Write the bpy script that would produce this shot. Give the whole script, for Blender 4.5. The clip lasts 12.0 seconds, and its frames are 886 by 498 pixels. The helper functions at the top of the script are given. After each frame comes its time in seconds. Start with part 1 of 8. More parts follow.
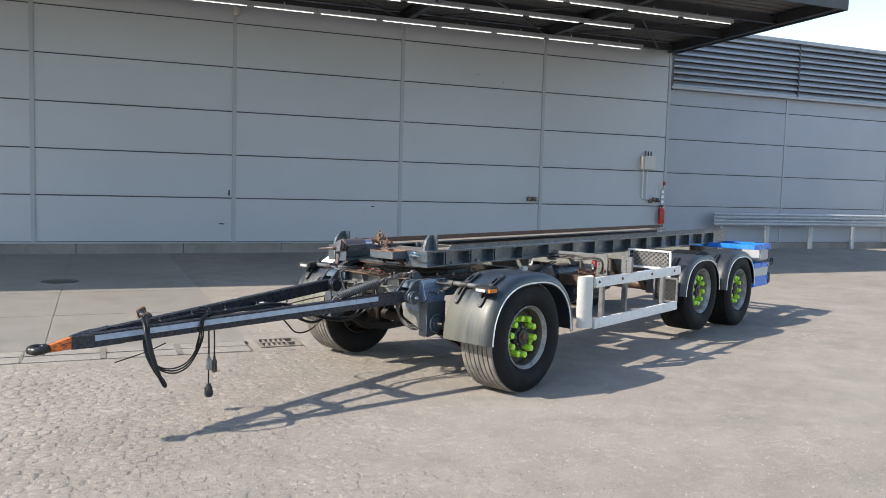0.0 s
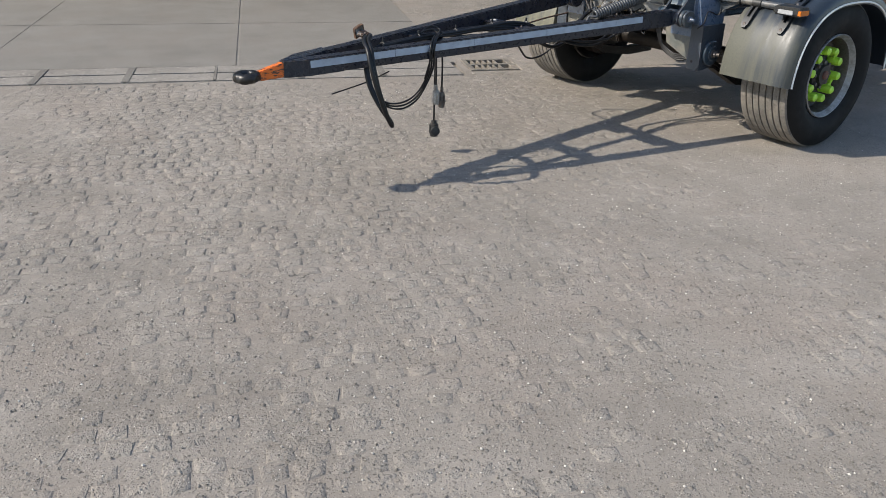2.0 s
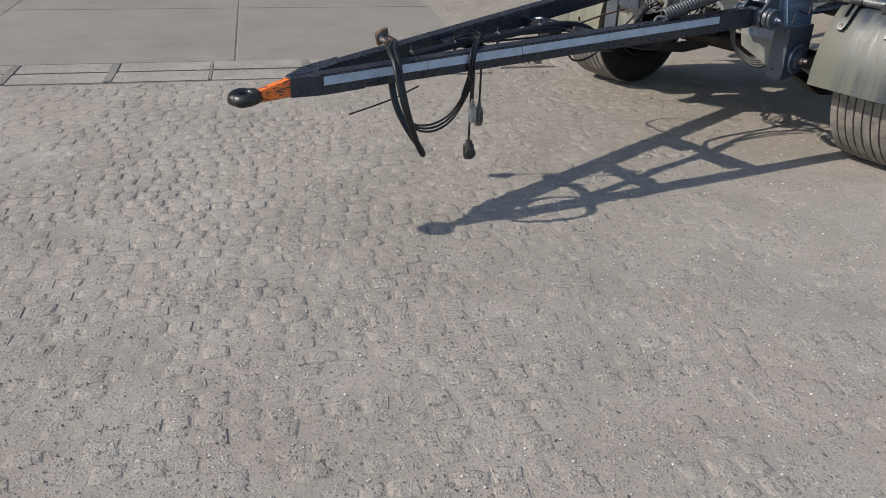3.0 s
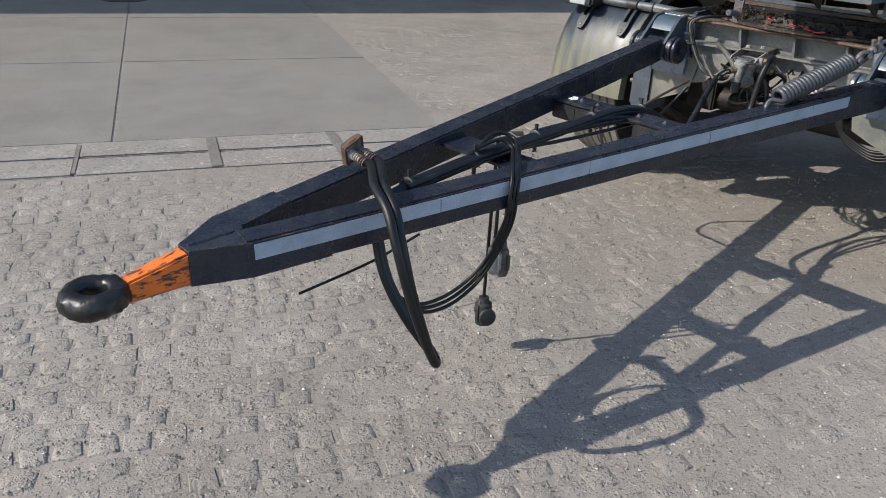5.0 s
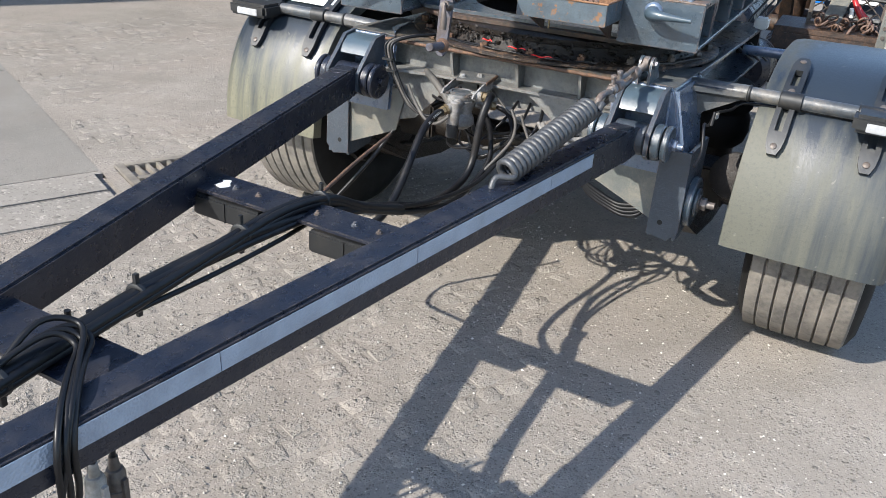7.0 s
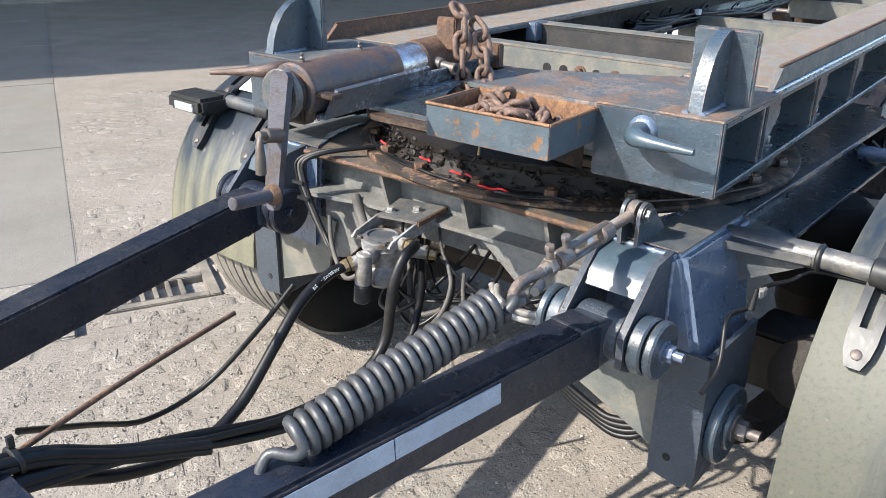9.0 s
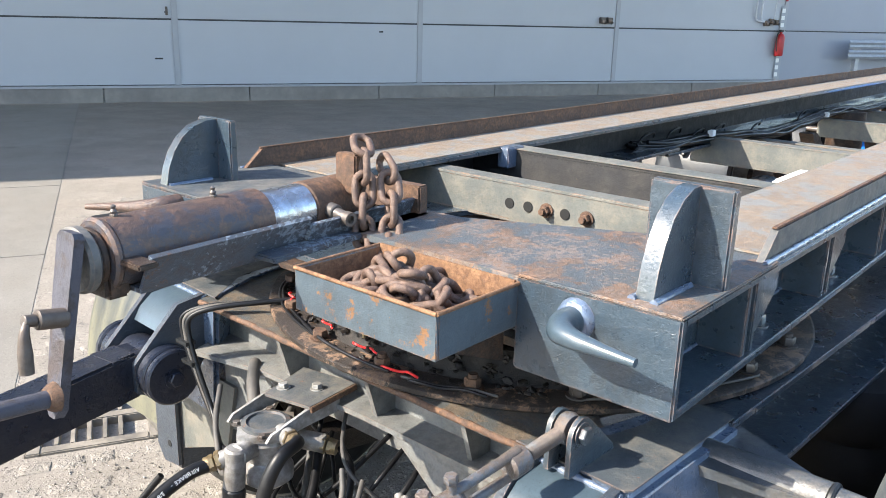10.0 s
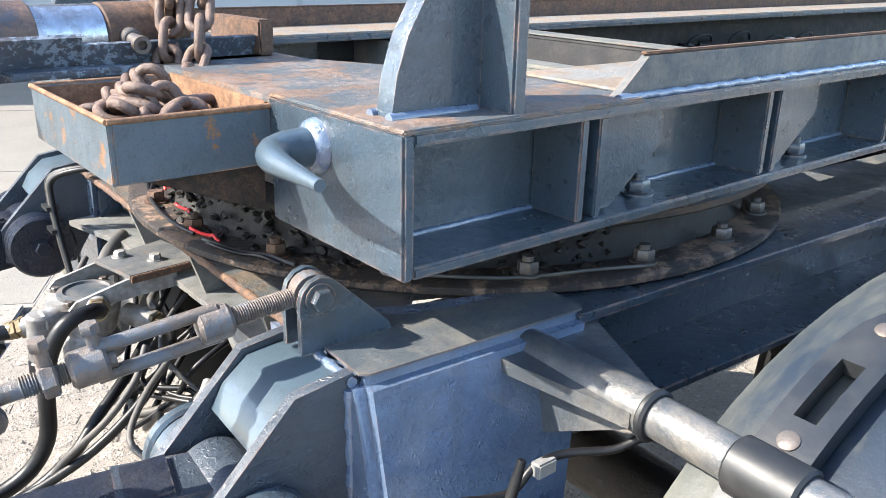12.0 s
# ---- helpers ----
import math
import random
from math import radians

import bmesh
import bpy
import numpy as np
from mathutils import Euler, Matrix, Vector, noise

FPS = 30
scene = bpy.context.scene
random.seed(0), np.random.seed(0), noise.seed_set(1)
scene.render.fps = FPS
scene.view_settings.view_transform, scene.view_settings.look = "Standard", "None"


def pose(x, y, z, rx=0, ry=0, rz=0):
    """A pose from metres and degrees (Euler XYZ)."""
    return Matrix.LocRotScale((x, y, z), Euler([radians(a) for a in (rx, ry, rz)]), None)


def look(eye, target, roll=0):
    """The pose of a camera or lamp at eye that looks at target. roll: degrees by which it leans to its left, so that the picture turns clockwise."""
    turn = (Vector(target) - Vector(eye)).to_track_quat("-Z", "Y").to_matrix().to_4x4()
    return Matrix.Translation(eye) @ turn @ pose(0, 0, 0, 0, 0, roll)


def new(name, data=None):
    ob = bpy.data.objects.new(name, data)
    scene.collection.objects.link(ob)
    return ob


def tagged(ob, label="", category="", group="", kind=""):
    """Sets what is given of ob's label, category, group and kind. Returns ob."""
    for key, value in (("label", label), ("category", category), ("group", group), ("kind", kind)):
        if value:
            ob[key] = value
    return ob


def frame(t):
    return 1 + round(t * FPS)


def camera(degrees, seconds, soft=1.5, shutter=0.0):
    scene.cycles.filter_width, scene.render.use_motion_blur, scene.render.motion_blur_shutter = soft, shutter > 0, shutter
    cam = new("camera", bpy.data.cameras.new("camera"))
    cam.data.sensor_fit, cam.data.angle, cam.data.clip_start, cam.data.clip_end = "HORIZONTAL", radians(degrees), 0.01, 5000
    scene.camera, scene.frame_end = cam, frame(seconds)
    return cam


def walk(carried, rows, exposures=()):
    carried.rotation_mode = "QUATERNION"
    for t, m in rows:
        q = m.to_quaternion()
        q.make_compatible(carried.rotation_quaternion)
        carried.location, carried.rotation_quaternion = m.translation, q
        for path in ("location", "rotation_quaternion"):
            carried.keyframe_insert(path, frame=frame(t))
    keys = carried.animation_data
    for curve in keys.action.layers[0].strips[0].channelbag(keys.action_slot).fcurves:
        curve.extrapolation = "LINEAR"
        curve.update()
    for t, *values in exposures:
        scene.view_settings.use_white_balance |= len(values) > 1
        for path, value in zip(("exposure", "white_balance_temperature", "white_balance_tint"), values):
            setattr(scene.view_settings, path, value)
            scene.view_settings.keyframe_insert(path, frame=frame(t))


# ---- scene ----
cam = camera(57.1, 12.0, soft=0.65)
METRES, EYE, TILT, LEAN, TURN = 8.5, 1.6, -1.4, 0.0, -51.0
PATH = [
    (0, (-5.428, -5.25, 1.841), (-3.893, -3.978, 1.683), 1.6),
    (0.5, (-5.345, -5.05, 1.805), (-3.818, -3.771, 1.627), 1.7),
    (1, (-5.274, -4.72, 1.8), (-3.828, -3.384, 1.448), 1.7),
    (1.5, (-5.15, -4.313, 1.732), (-3.89, -2.882, 1.128), 1.2),
    (2, (-5.01, -3.856, 1.724), (-3.845, -2.468, 0.878), 1.6),
    (2.5, (-4.847, -3.409, 1.742), (-3.708, -2.038, 0.835), 1.7),
    (3, (-4.56, -3.011, 1.716), (-3.416, -1.643, 0.811), 1.9),
    (3.5, (-4.334, -2.621, 1.681), (-3.165, -1.22, 0.862), 1.6),
    (3.7, (-4.24, -2.447, 1.639), (-3.064, -1.034, 0.851), 1.8),
    (5.3, (-3.521, -1.248, 1.532), (-2.17, -0.057, 0.661), 3.1),
    (5.5, (-3.442, -1.171, 1.543), (-2.08, -0.02, 0.639), 3.3),
    (6, (-3.15, -1.046, 1.542), (-1.72, 0.024, 0.642), 3.7),
    (6.5, (-2.901, -0.989, 1.554), (-1.396, -0.02, 0.663), 4.1),
    (7, (-2.601, -0.957, 1.583), (-0.959, -0.21, 0.721), 4.4),
    (7.5, (-2.295, -1.014, 1.603), (-0.62, -0.301, 0.775), 4.0),
    (7.7, (-2.154, -1.068, 1.601), (-0.458, -0.338, 0.833), 3.8),
    (9.3, (-1.232, -1.012, 1.597), (0.189, 0.165, 0.827), 0.8),
    (9.5, (-1.102, -0.988, 1.591), (0.323, 0.213, 0.867), 1.1),
    (10, (-0.913, -0.958, 1.604), (0.546, 0.289, 1.043), 1.5),
    (10.5, (-0.832, -0.858, 1.517), (0.617, 0.397, 0.947), 1.8),
    (11, (-0.678, -0.891, 1.393), (0.62, 0.488, 0.751), 0.8),
    (11.5, (-0.503, -1.013, 1.358), (0.751, 0.396, 0.693), 1.4),
    (12, (-0.422, -1.144, 1.393), (0.772, 0.31, 0.714), 1.2),
]
SKY, SUN = 0.15, 3.9
walk(cam, [(t, look(eye, target, roll)) for t, eye, target, roll in PATH], [(0.0, 1.15, 6700, 10), (0.5, 1.15, 6700, 10), (1.0, 0.93, 6700, 10), (2.0, 0.66, 6650, 10), (4.0, 0.60, 6500, 10), (5.5, 0.75, 6350, 10), (6.5, 1.03, 6350, 10), (7.5, 1.31, 6350, 10), (9.5, 1.67, 6600, 10), (10.0, 1.85, 6700, 10), (10.5, 1.87, 6650, 10), (11.0, 1.85, 6600, 10), (12.0, 2.17, 6500, 10)])

# ---- place ----
# ---------------------------------------------------------------- light
SUN_FROM = Vector((-0.694, 0.372, 0.617))
world = bpy.data.worlds.new("sky")
scene.world = world
world.use_nodes = True
wn = world.node_tree
sky = wn.nodes.new("ShaderNodeTexSky")
sky.sky_type = 'NISHITA'
sky.sun_disc = False
sky.sun_elevation = math.asin(SUN_FROM.normalized().z)
sky.sun_rotation = math.atan2(SUN_FROM.x, SUN_FROM.y)
sky.air_density, sky.dust_density, sky.ozone_density = 1.0, 0.8, 1.4
wn.links.new(sky.outputs[0], wn.nodes["Background"].inputs[0])
wn.nodes["Background"].inputs[1].default_value = SKY
sun_data = bpy.data.lights.new("sun", 'SUN')
sun_data.energy, sun_data.angle, sun_data.color = SUN, radians(0.55), (1.0, 0.935, 0.83)
sun = new("sun", sun_data)
sun.matrix_world = look(SUN_FROM * 30, (0, 0, 0))


# ---------------------------------------------------------------- materials
def mat(name, build):
    m = bpy.data.materials.new(name)
    m.use_nodes = True
    nt = m.node_tree
    b = nt.nodes["Principled BSDF"]
    build(nt, b)
    return m


def nd(nt, kind, **kw):
    n = nt.nodes.new(kind)
    for k, v in kw.items():
        n.inputs[k].default_value = v
    return n


def coords(nt, scale=(1, 1, 1)):
    t = nt.nodes.new("ShaderNodeTexCoord")
    m = nt.nodes.new("ShaderNodeMapping")
    m.inputs["Scale"].default_value = scale
    nt.links.new(t.outputs["Object"], m.inputs["Vector"])
    return m.outputs[0]


def noise_tex(nt, vec, scale, detail=6.0, rough=0.6, dist=0.0):
    n = nd(nt, "ShaderNodeTexNoise", Scale=scale, Detail=detail, Roughness=rough, Distortion=dist)
    nt.links.new(vec, n.inputs["Vector"])
    return n.outputs["Fac"]


def ramp(nt, fac, stops):
    r = nt.nodes.new("ShaderNodeValToRGB")
    e = r.color_ramp.elements
    while len(e) < len(stops):
        e.new(0.5)
    for k, (p, c) in enumerate(stops):
        e[k].position = p
        e[k].color = (*c, 1) if len(c) == 3 else c
    nt.links.new(fac, r.inputs[0])
    return r.outputs[0]


def mix(nt, fac, a, b):
    m = nt.nodes.new("ShaderNodeMix")
    m.data_type = 'RGBA'
    if isinstance(fac, float):
        m.inputs[0].default_value = fac
    else:
        nt.links.new(fac, m.inputs[0])
    for k, c in ((6, a), (7, b)):
        if isinstance(c, tuple):
            m.inputs[k].default_value = (*c, 1)
        else:
            nt.links.new(c, m.inputs[k])
    return m.outputs[2]


def math_node(nt, op, a, b):
    m = nt.nodes.new("ShaderNodeMath")
    m.operation = op
    for k, c in enumerate((a, b)):
        if isinstance(c, (int, float)):
            m.inputs[k].default_value = c
        else:
            nt.links.new(c, m.inputs[k])
    return m.outputs[0]


def bump(nt, b, height, strength, distance):
    n = nt.nodes.new("ShaderNodeBump")
    n.inputs["Strength"].default_value = strength
    n.inputs["Distance"].default_value = distance
    nt.links.new(height, n.inputs["Height"])
    nt.links.new(n.outputs[0], b.inputs["Normal"])


def bw(v):
    return (v, v, v)


def edge_wear(nt, v, radius, scale, lo, hi):
    """Where sharp edges are rubbed: uneven, broken by noise."""
    bv = nt.nodes.new("ShaderNodeBevel")
    bv.samples = 4
    bv.inputs["Radius"].default_value = radius
    g = nt.nodes.new("ShaderNodeNewGeometry")
    dot = nt.nodes.new("ShaderNodeVectorMath")
    dot.operation = 'DOT_PRODUCT'
    nt.links.new(bv.outputs[0], dot.inputs[0])
    nt.links.new(g.outputs["Normal"], dot.inputs[1])
    e = ramp(nt, dot.outputs["Value"], [(0.80, bw(1)), (0.975, bw(0))])
    n = ramp(nt, noise_tex(nt, v, scale, 6.0, 0.7), [(lo, bw(0)), (hi, bw(1))])
    return math_node(nt, 'MULTIPLY', e, n)


def painted(base, dark, rough=(0.25, 0.5), chip=0.7, rust=(0.16, 0.06, 0.025), orange_peel=0.35, dust=0.0, metallic=0.0, edge=0.0, edge_colour=(0.34, 0.17, 0.10), lumps=38.0, scuff=0.14, coat=0.0, grime=0.0, spec=0.5, blister=0.0, brushed=0.5):
    """Brushed-on paint with runs and lumps, a few chips to rust, rubbed edges, and dust."""
    def build(nt, b):
        v = coords(nt)
        big = noise_tex(nt, v, 5.0, 6.0, 0.65)
        fine = noise_tex(nt, v, 260.0, 4.0, 0.7)
        lump = noise_tex(nt, v, lumps, 7.0, 0.62)
        streak = noise_tex(nt, coords(nt, (34, 34, 13)), 1.0, 7.0, 0.75)
        col = mix(nt, ramp(nt, big, [(0.3, bw(0)), (0.7, bw(1))]), base, dark)
        col = mix(nt, ramp(nt, streak, [(0.5, bw(0)), (0.8, bw(scuff))]), col, tuple(min(x * 1.9 + 0.02, 0.9) for x in base))
        col = mix(nt, ramp(nt, fine, [(0.52, bw(0)), (0.75, bw(0.55))]), col, tuple(x * 0.45 for x in dark))
        speck = noise_tex(nt, v, 85.0, 5.0, 0.75)
        col = mix(nt, ramp(nt, speck, [(0.71, bw(0)), (0.74, bw(0.55))]), col, tuple(min(x * 2.4 + 0.05, 0.9) for x in base))
        chips = noise_tex(nt, v, 26.0, 9.0, 0.72)
        col = mix(nt, ramp(nt, chips, [(chip, bw(0)), (chip + 0.03, bw(1))]), col, rust)
        if dust:
            up = noise_tex(nt, v, 11.0, 8.0, 0.7)
            grit = noise_tex(nt, v, 170.0, 4.0, 0.7)
            up = math_node(nt, 'ADD', math_node(nt, 'MULTIPLY', up, 0.75), math_node(nt, 'MULTIPLY', grit, 0.25))
            col = mix(nt, ramp(nt, up, [(0.45, bw(0)), (0.68, bw(dust))]), col, (0.27, 0.225, 0.17))
        if grime:
            g = math_node(nt, 'ADD', math_node(nt, 'MULTIPLY', noise_tex(nt, v, 4.2, 8.0, 0.72, 0.6), 0.7), math_node(nt, 'MULTIPLY', noise_tex(nt, v, 60.0, 4.0, 0.7), 0.3))
            col = mix(nt, ramp(nt, g, [(0.47, bw(0)), (0.60, bw(grime))]), col, (0.022, 0.021, 0.02))
        if edge:
            col = mix(nt, math_node(nt, 'MULTIPLY', edge_wear(nt, v, 0.0035, 30.0, 0.44, 0.6), edge), col, edge_colour)
        nt.links.new(col, b.inputs["Base Color"])
        b.inputs["Metallic"].default_value = metallic
        b.inputs["Coat Weight"].default_value = coat
        b.inputs["Specular IOR Level"].default_value = spec
        b.inputs["Coat Roughness"].default_value = 0.08
        nt.links.new(ramp(nt, lump, [(0.3, bw(rough[0])), (0.75, bw(rough[1]))]), b.inputs["Roughness"])
        height = math_node(nt, 'ADD', lump, math_node(nt, 'MULTIPLY', fine, 0.2))
        if blister:
            # runs, blisters and brush marks in thick paint, in patches
            spots = ramp(nt, noise_tex(nt, v, 120.0, 3.0, 0.55, 0.8), [(0.56, bw(0)), (0.66, bw(1))])
            where = ramp(nt, noise_tex(nt, v, 13.0, 5.0, 0.6), [(0.42, bw(0.12)), (0.60, bw(1))])
            spots = math_node(nt, 'MULTIPLY', spots, where)
            brush = noise_tex(nt, coords(nt, (24, 24, 150)), 1.0, 5.0, 0.6)
            height = math_node(nt, 'ADD', height, math_node(nt, 'ADD', math_node(nt, 'MULTIPLY', spots, blister), math_node(nt, 'MULTIPLY', brush, brushed)))
        bump(nt, b, height, orange_peel, 0.006)
    return build


def rusty(a, b_, c, rough=0.75, paint=None, amount=0.55, grime=(0.03, 0.022, 0.018), flakes=None, spec=0.4):
    """Mottled rust: scale, pits, grime and what is left of a paint."""
    def build(nt, b):
        v = coords(nt)
        n1 = noise_tex(nt, v, 9.0, 10.0, 0.75)
        n2 = noise_tex(nt, v, 120.0, 6.0, 0.75)
        n4 = noise_tex(nt, v, 34.0, 8.0, 0.72, 0.4)
        col = ramp(nt, n1, [(0.3, a), (0.52, b_), (0.7, c)])
        col = mix(nt, ramp(nt, n4, [(0.46, bw(0)), (0.62, bw(0.75))]), col, c)
        col = mix(nt, ramp(nt, n2, [(0.42, bw(0)), (0.62, bw(0.8))]), col, a)
        if paint:
            n3 = noise_tex(nt, v, 13.0, 10.0, 0.78, 0.3)
            col = mix(nt, ramp(nt, n3, [(amount, bw(0)), (amount + 0.04, bw(0.95))]), col, paint)
        n5 = noise_tex(nt, v, 21.0, 9.0, 0.75)
        col = mix(nt, ramp(nt, n5, [(0.55, bw(0)), (0.68, bw(0.7))]), col, grime)
        if flakes:
            f = math_node(nt, 'ADD', math_node(nt, 'MULTIPLY', noise_tex(nt, v, 110.0, 5.0, 0.7), 0.6), math_node(nt, 'MULTIPLY', noise_tex(nt, v, 9.0, 4.0, 0.6), 0.4))
            col = mix(nt, ramp(nt, f, [(0.535, bw(0)), (0.56, bw(0.85))]), col, flakes)
        nt.links.new(col, b.inputs["Base Color"])
        nt.links.new(ramp(nt, n4, [(0.3, bw(rough - 0.12)), (0.7, bw(min(rough + 0.1, 1)))]), b.inputs["Roughness"])
        b.inputs["Specular IOR Level"].default_value = spec
        bump(nt, b, math_node(nt, 'ADD', n2, n4), 0.6, 0.004)
    return build


def plain(c, rough=0.5, metallic=0.0, vary=0.25, scale=30.0, bumps=0.15, dirt=None, dirt_at=0.55, spec=0.5):
    def build(nt, b):
        v = coords(nt)
        n = noise_tex(nt, v, scale, 6.0, 0.6)
        n2 = noise_tex(nt, v, scale * 0.2, 6.0, 0.65)
        col = mix(nt, ramp(nt, n, [(0.3, bw(0)), (0.7, bw(1))]), c, tuple(x * (1 - vary) for x in c))
        if dirt:
            col = mix(nt, ramp(nt, n2, [(dirt_at - 0.12, bw(0)), (dirt_at + 0.15, bw(0.9))]), col, dirt)
        nt.links.new(col, b.inputs["Base Color"])
        b.inputs["Metallic"].default_value = metallic
        nt.links.new(ramp(nt, n2, [(0.3, bw(max(rough - 0.1, 0.05))), (0.7, bw(min(rough + 0.12, 1)))]), b.inputs["Roughness"])
        b.inputs["Specular IOR Level"].default_value = spec
        if bumps:
            bump(nt, b, n, bumps, 0.003)
    return build


SLATE, SLATE_D = (0.039, 0.060, 0.080), (0.030, 0.047, 0.064)
M_PAINT = mat("slate_paint", painted(SLATE, SLATE_D, (0.22, 0.46), 0.675, edge=0.75, edge_colour=(0.30, 0.18, 0.13), grime=0.5, coat=0.6, orange_peel=0.45, blister=0.22, brushed=0.05, scuff=0.2))
M_PAINT_GLOSS = mat("fresh_slate_paint", painted((0.102, 0.145, 0.216), (0.080, 0.114, 0.175), (0.22, 0.40), 0.745, (0.36, 0.2, 0.13), orange_peel=0.42, edge=0.35, lumps=30.0, coat=1.0, spec=0.7, scuff=0.10, grime=0.3, blister=0.7, brushed=0.3))
M_HORN = mat("smooth_slate_paint", painted((0.050, 0.074, 0.094), (0.040, 0.062, 0.080), (0.28, 0.42), 0.78, orange_peel=0.15, coat=0.4, grime=0.15, scuff=0.2))
M_DIRTYTUBE = mat("dirty_tube_paint", painted((0.058, 0.068, 0.078), (0.040, 0.048, 0.056), (0.28, 0.5), 0.66, (0.13, 0.08, 0.05), dust=0.5, orange_peel=0.45, coat=0.3, grime=0.5))
M_PIVOT = mat("dark_dirty_paint", painted((0.042, 0.054, 0.070), (0.028, 0.037, 0.050), (0.3, 0.5), 0.75, (0.2, 0.12, 0.08), orange_peel=0.5, edge=0.4, grime=0.3, blister=0.5, spec=0.55, coat=0.2))
M_PAINT_DUSTY = mat("dusty_slate_paint", painted((0.062, 0.074, 0.082), (0.040, 0.048, 0.056), (0.4, 0.7), 0.66, dust=0.5, edge=0.45))
M_ARM = mat("black_blue_paint", painted((0.010, 0.014, 0.025), (0.007, 0.010, 0.019), (0.22, 0.40), 0.72, orange_peel=0.4, dust=0.08, edge=0.6, edge_colour=(0.16, 0.13, 0.11), scuff=0.09, spec=0.42))
M_NOSE = mat("knocked_black_paint", painted((0.014, 0.020, 0.032), (0.008, 0.012, 0.021), (0.18, 0.40), 0.67, (0.12, 0.07, 0.045), orange_peel=0.55, dust=0.08, edge=0.9, edge_colour=(0.28, 0.17, 0.10), scuff=0.15, spec=0.42))
M_GUSSET = mat("dusty_grey_paint", painted((0.175, 0.180, 0.176), (0.125, 0.130, 0.128), (0.35, 0.6), 0.68, (0.15, 0.10, 0.07), dust=0.45, edge=0.4, grime=0.5))
M_GREYPAINT = mat("grey_green_paint", painted((0.115, 0.122, 0.112), (0.080, 0.087, 0.082), (0.4, 0.65), 0.68, dust=0.5, edge=0.5))
M_RUST = mat("rust", rusty((0.050, 0.031, 0.023), (0.105, 0.060, 0.040), (0.195, 0.105, 0.058)))
M_RUST_DARK = mat("greasy_rust", rusty((0.016, 0.013, 0.011), (0.040, 0.026, 0.019), (0.12, 0.066, 0.040), 0.5, grime=(0.009, 0.008, 0.007)))
M_GREASE = mat("black_grease", rusty((0.006, 0.005, 0.0045), (0.011, 0.009, 0.0075), (0.028, 0.019, 0.014), 0.5, grime=(0.004, 0.0035, 0.003), spec=0.35))
M_RUSTPAINT = mat("rusted_tube_paint", rusty((0.048, 0.036, 0.034), (0.100, 0.062, 0.046), (0.165, 0.090, 0.056), 0.38, (0.048, 0.048, 0.060), 0.53, spec=0.55))
M_TRAY = mat("tray_paint", painted((0.075, 0.104, 0.126), (0.056, 0.076, 0.094), (0.3, 0.5), 0.585, (0.20, 0.10, 0.045), edge=1.0, edge_colour=(0.30, 0.17, 0.10), grime=0.35))
M_TRAY_IN = mat("tray_rust", rusty((0.10, 0.05, 0.028), (0.21, 0.11, 0.058), (0.34, 0.19, 0.10), grime=(0.06, 0.035, 0.025)))
M_DECK = mat("worn_deck", rusty((0.085, 0.065, 0.055), (0.165, 0.115, 0.085), (0.27, 0.155, 0.095), 0.42, (0.070, 0.086, 0.098), 0.47, grime=(0.06, 0.05, 0.045), flakes=(0.185, 0.15, 0.13)))
# dirty paint with the shade between the beams put into its dark colour
M_WEB_SHADE = mat("dirty_shaded_web", painted((0.030, 0.030, 0.031), (0.020, 0.020, 0.021), (0.5, 0.75), 0.66, (0.07, 0.05, 0.038), dust=0.12, grime=0.5, spec=0.3))
M_LEDGE = mat("dirty_flange", rusty((0.060, 0.050, 0.040), (0.120, 0.098, 0.074), (0.185, 0.135, 0.090), 0.5, (0.064, 0.070, 0.070), 0.49, grime=(0.030, 0.025, 0.020)))
M_RAILTOP = mat("scraped_rail", rusty((0.15, 0.115, 0.09), (0.24, 0.20, 0.155), (0.31, 0.215, 0.14), 0.45, (0.19, 0.19, 0.18), 0.5, grime=(0.10, 0.085, 0.072)))
M_CHAIN = mat("brown_chain", rusty((0.070, 0.045, 0.036), (0.14, 0.09, 0.068), (0.24, 0.15, 0.105), 0.5, grime=(0.04, 0.03, 0.026)))
M_SHINE = mat("bright_steel", plain((0.52, 0.54, 0.58), 0.25, 0.9, 0.35, 90.0, 0.25, (0.16, 0.11, 0.085), 0.60))
M_STEEL = mat("dull_steel", plain((0.14, 0.125, 0.115), 0.48, 0.35, 0.45, 70.0, 0.4, (0.085, 0.06, 0.045), 0.54))
M_SPRING = mat("grey_spring", plain((0.062, 0.066, 0.072), 0.42, 0.15, 0.35, 140.0, 0.3, (0.035, 0.031, 0.028), 0.60))
M_ALU = mat("aluminium", plain((0.40, 0.40, 0.39), 0.5, 0.3, 0.4, 80.0, 0.25, (0.15, 0.135, 0.115), 0.52))
M_BRASS = mat("dirty_brass", plain((0.27, 0.20, 0.105), 0.42, 0.6, 0.4, 90.0, 0.2, (0.12, 0.095, 0.07), 0.54))
M_RUBBER = mat("tyre_rubber", plain((0.0065, 0.0065, 0.007), 0.75, 0.0, 0.3, 45.0, 0.2, (0.014, 0.013, 0.0125), 0.64, 0.25))
M_TREAD = mat("dusty_tread", plain((0.15, 0.138, 0.122), 0.92, 0.0, 0.45, 55.0, 0.4, (0.22, 0.195, 0.165), 0.52))
M_HOSE = mat("black_hose", plain((0.007, 0.007, 0.008), 0.42, 0.0, 0.3, 60.0, 0.1, (0.030, 0.027, 0.024), 0.68, 0.35))
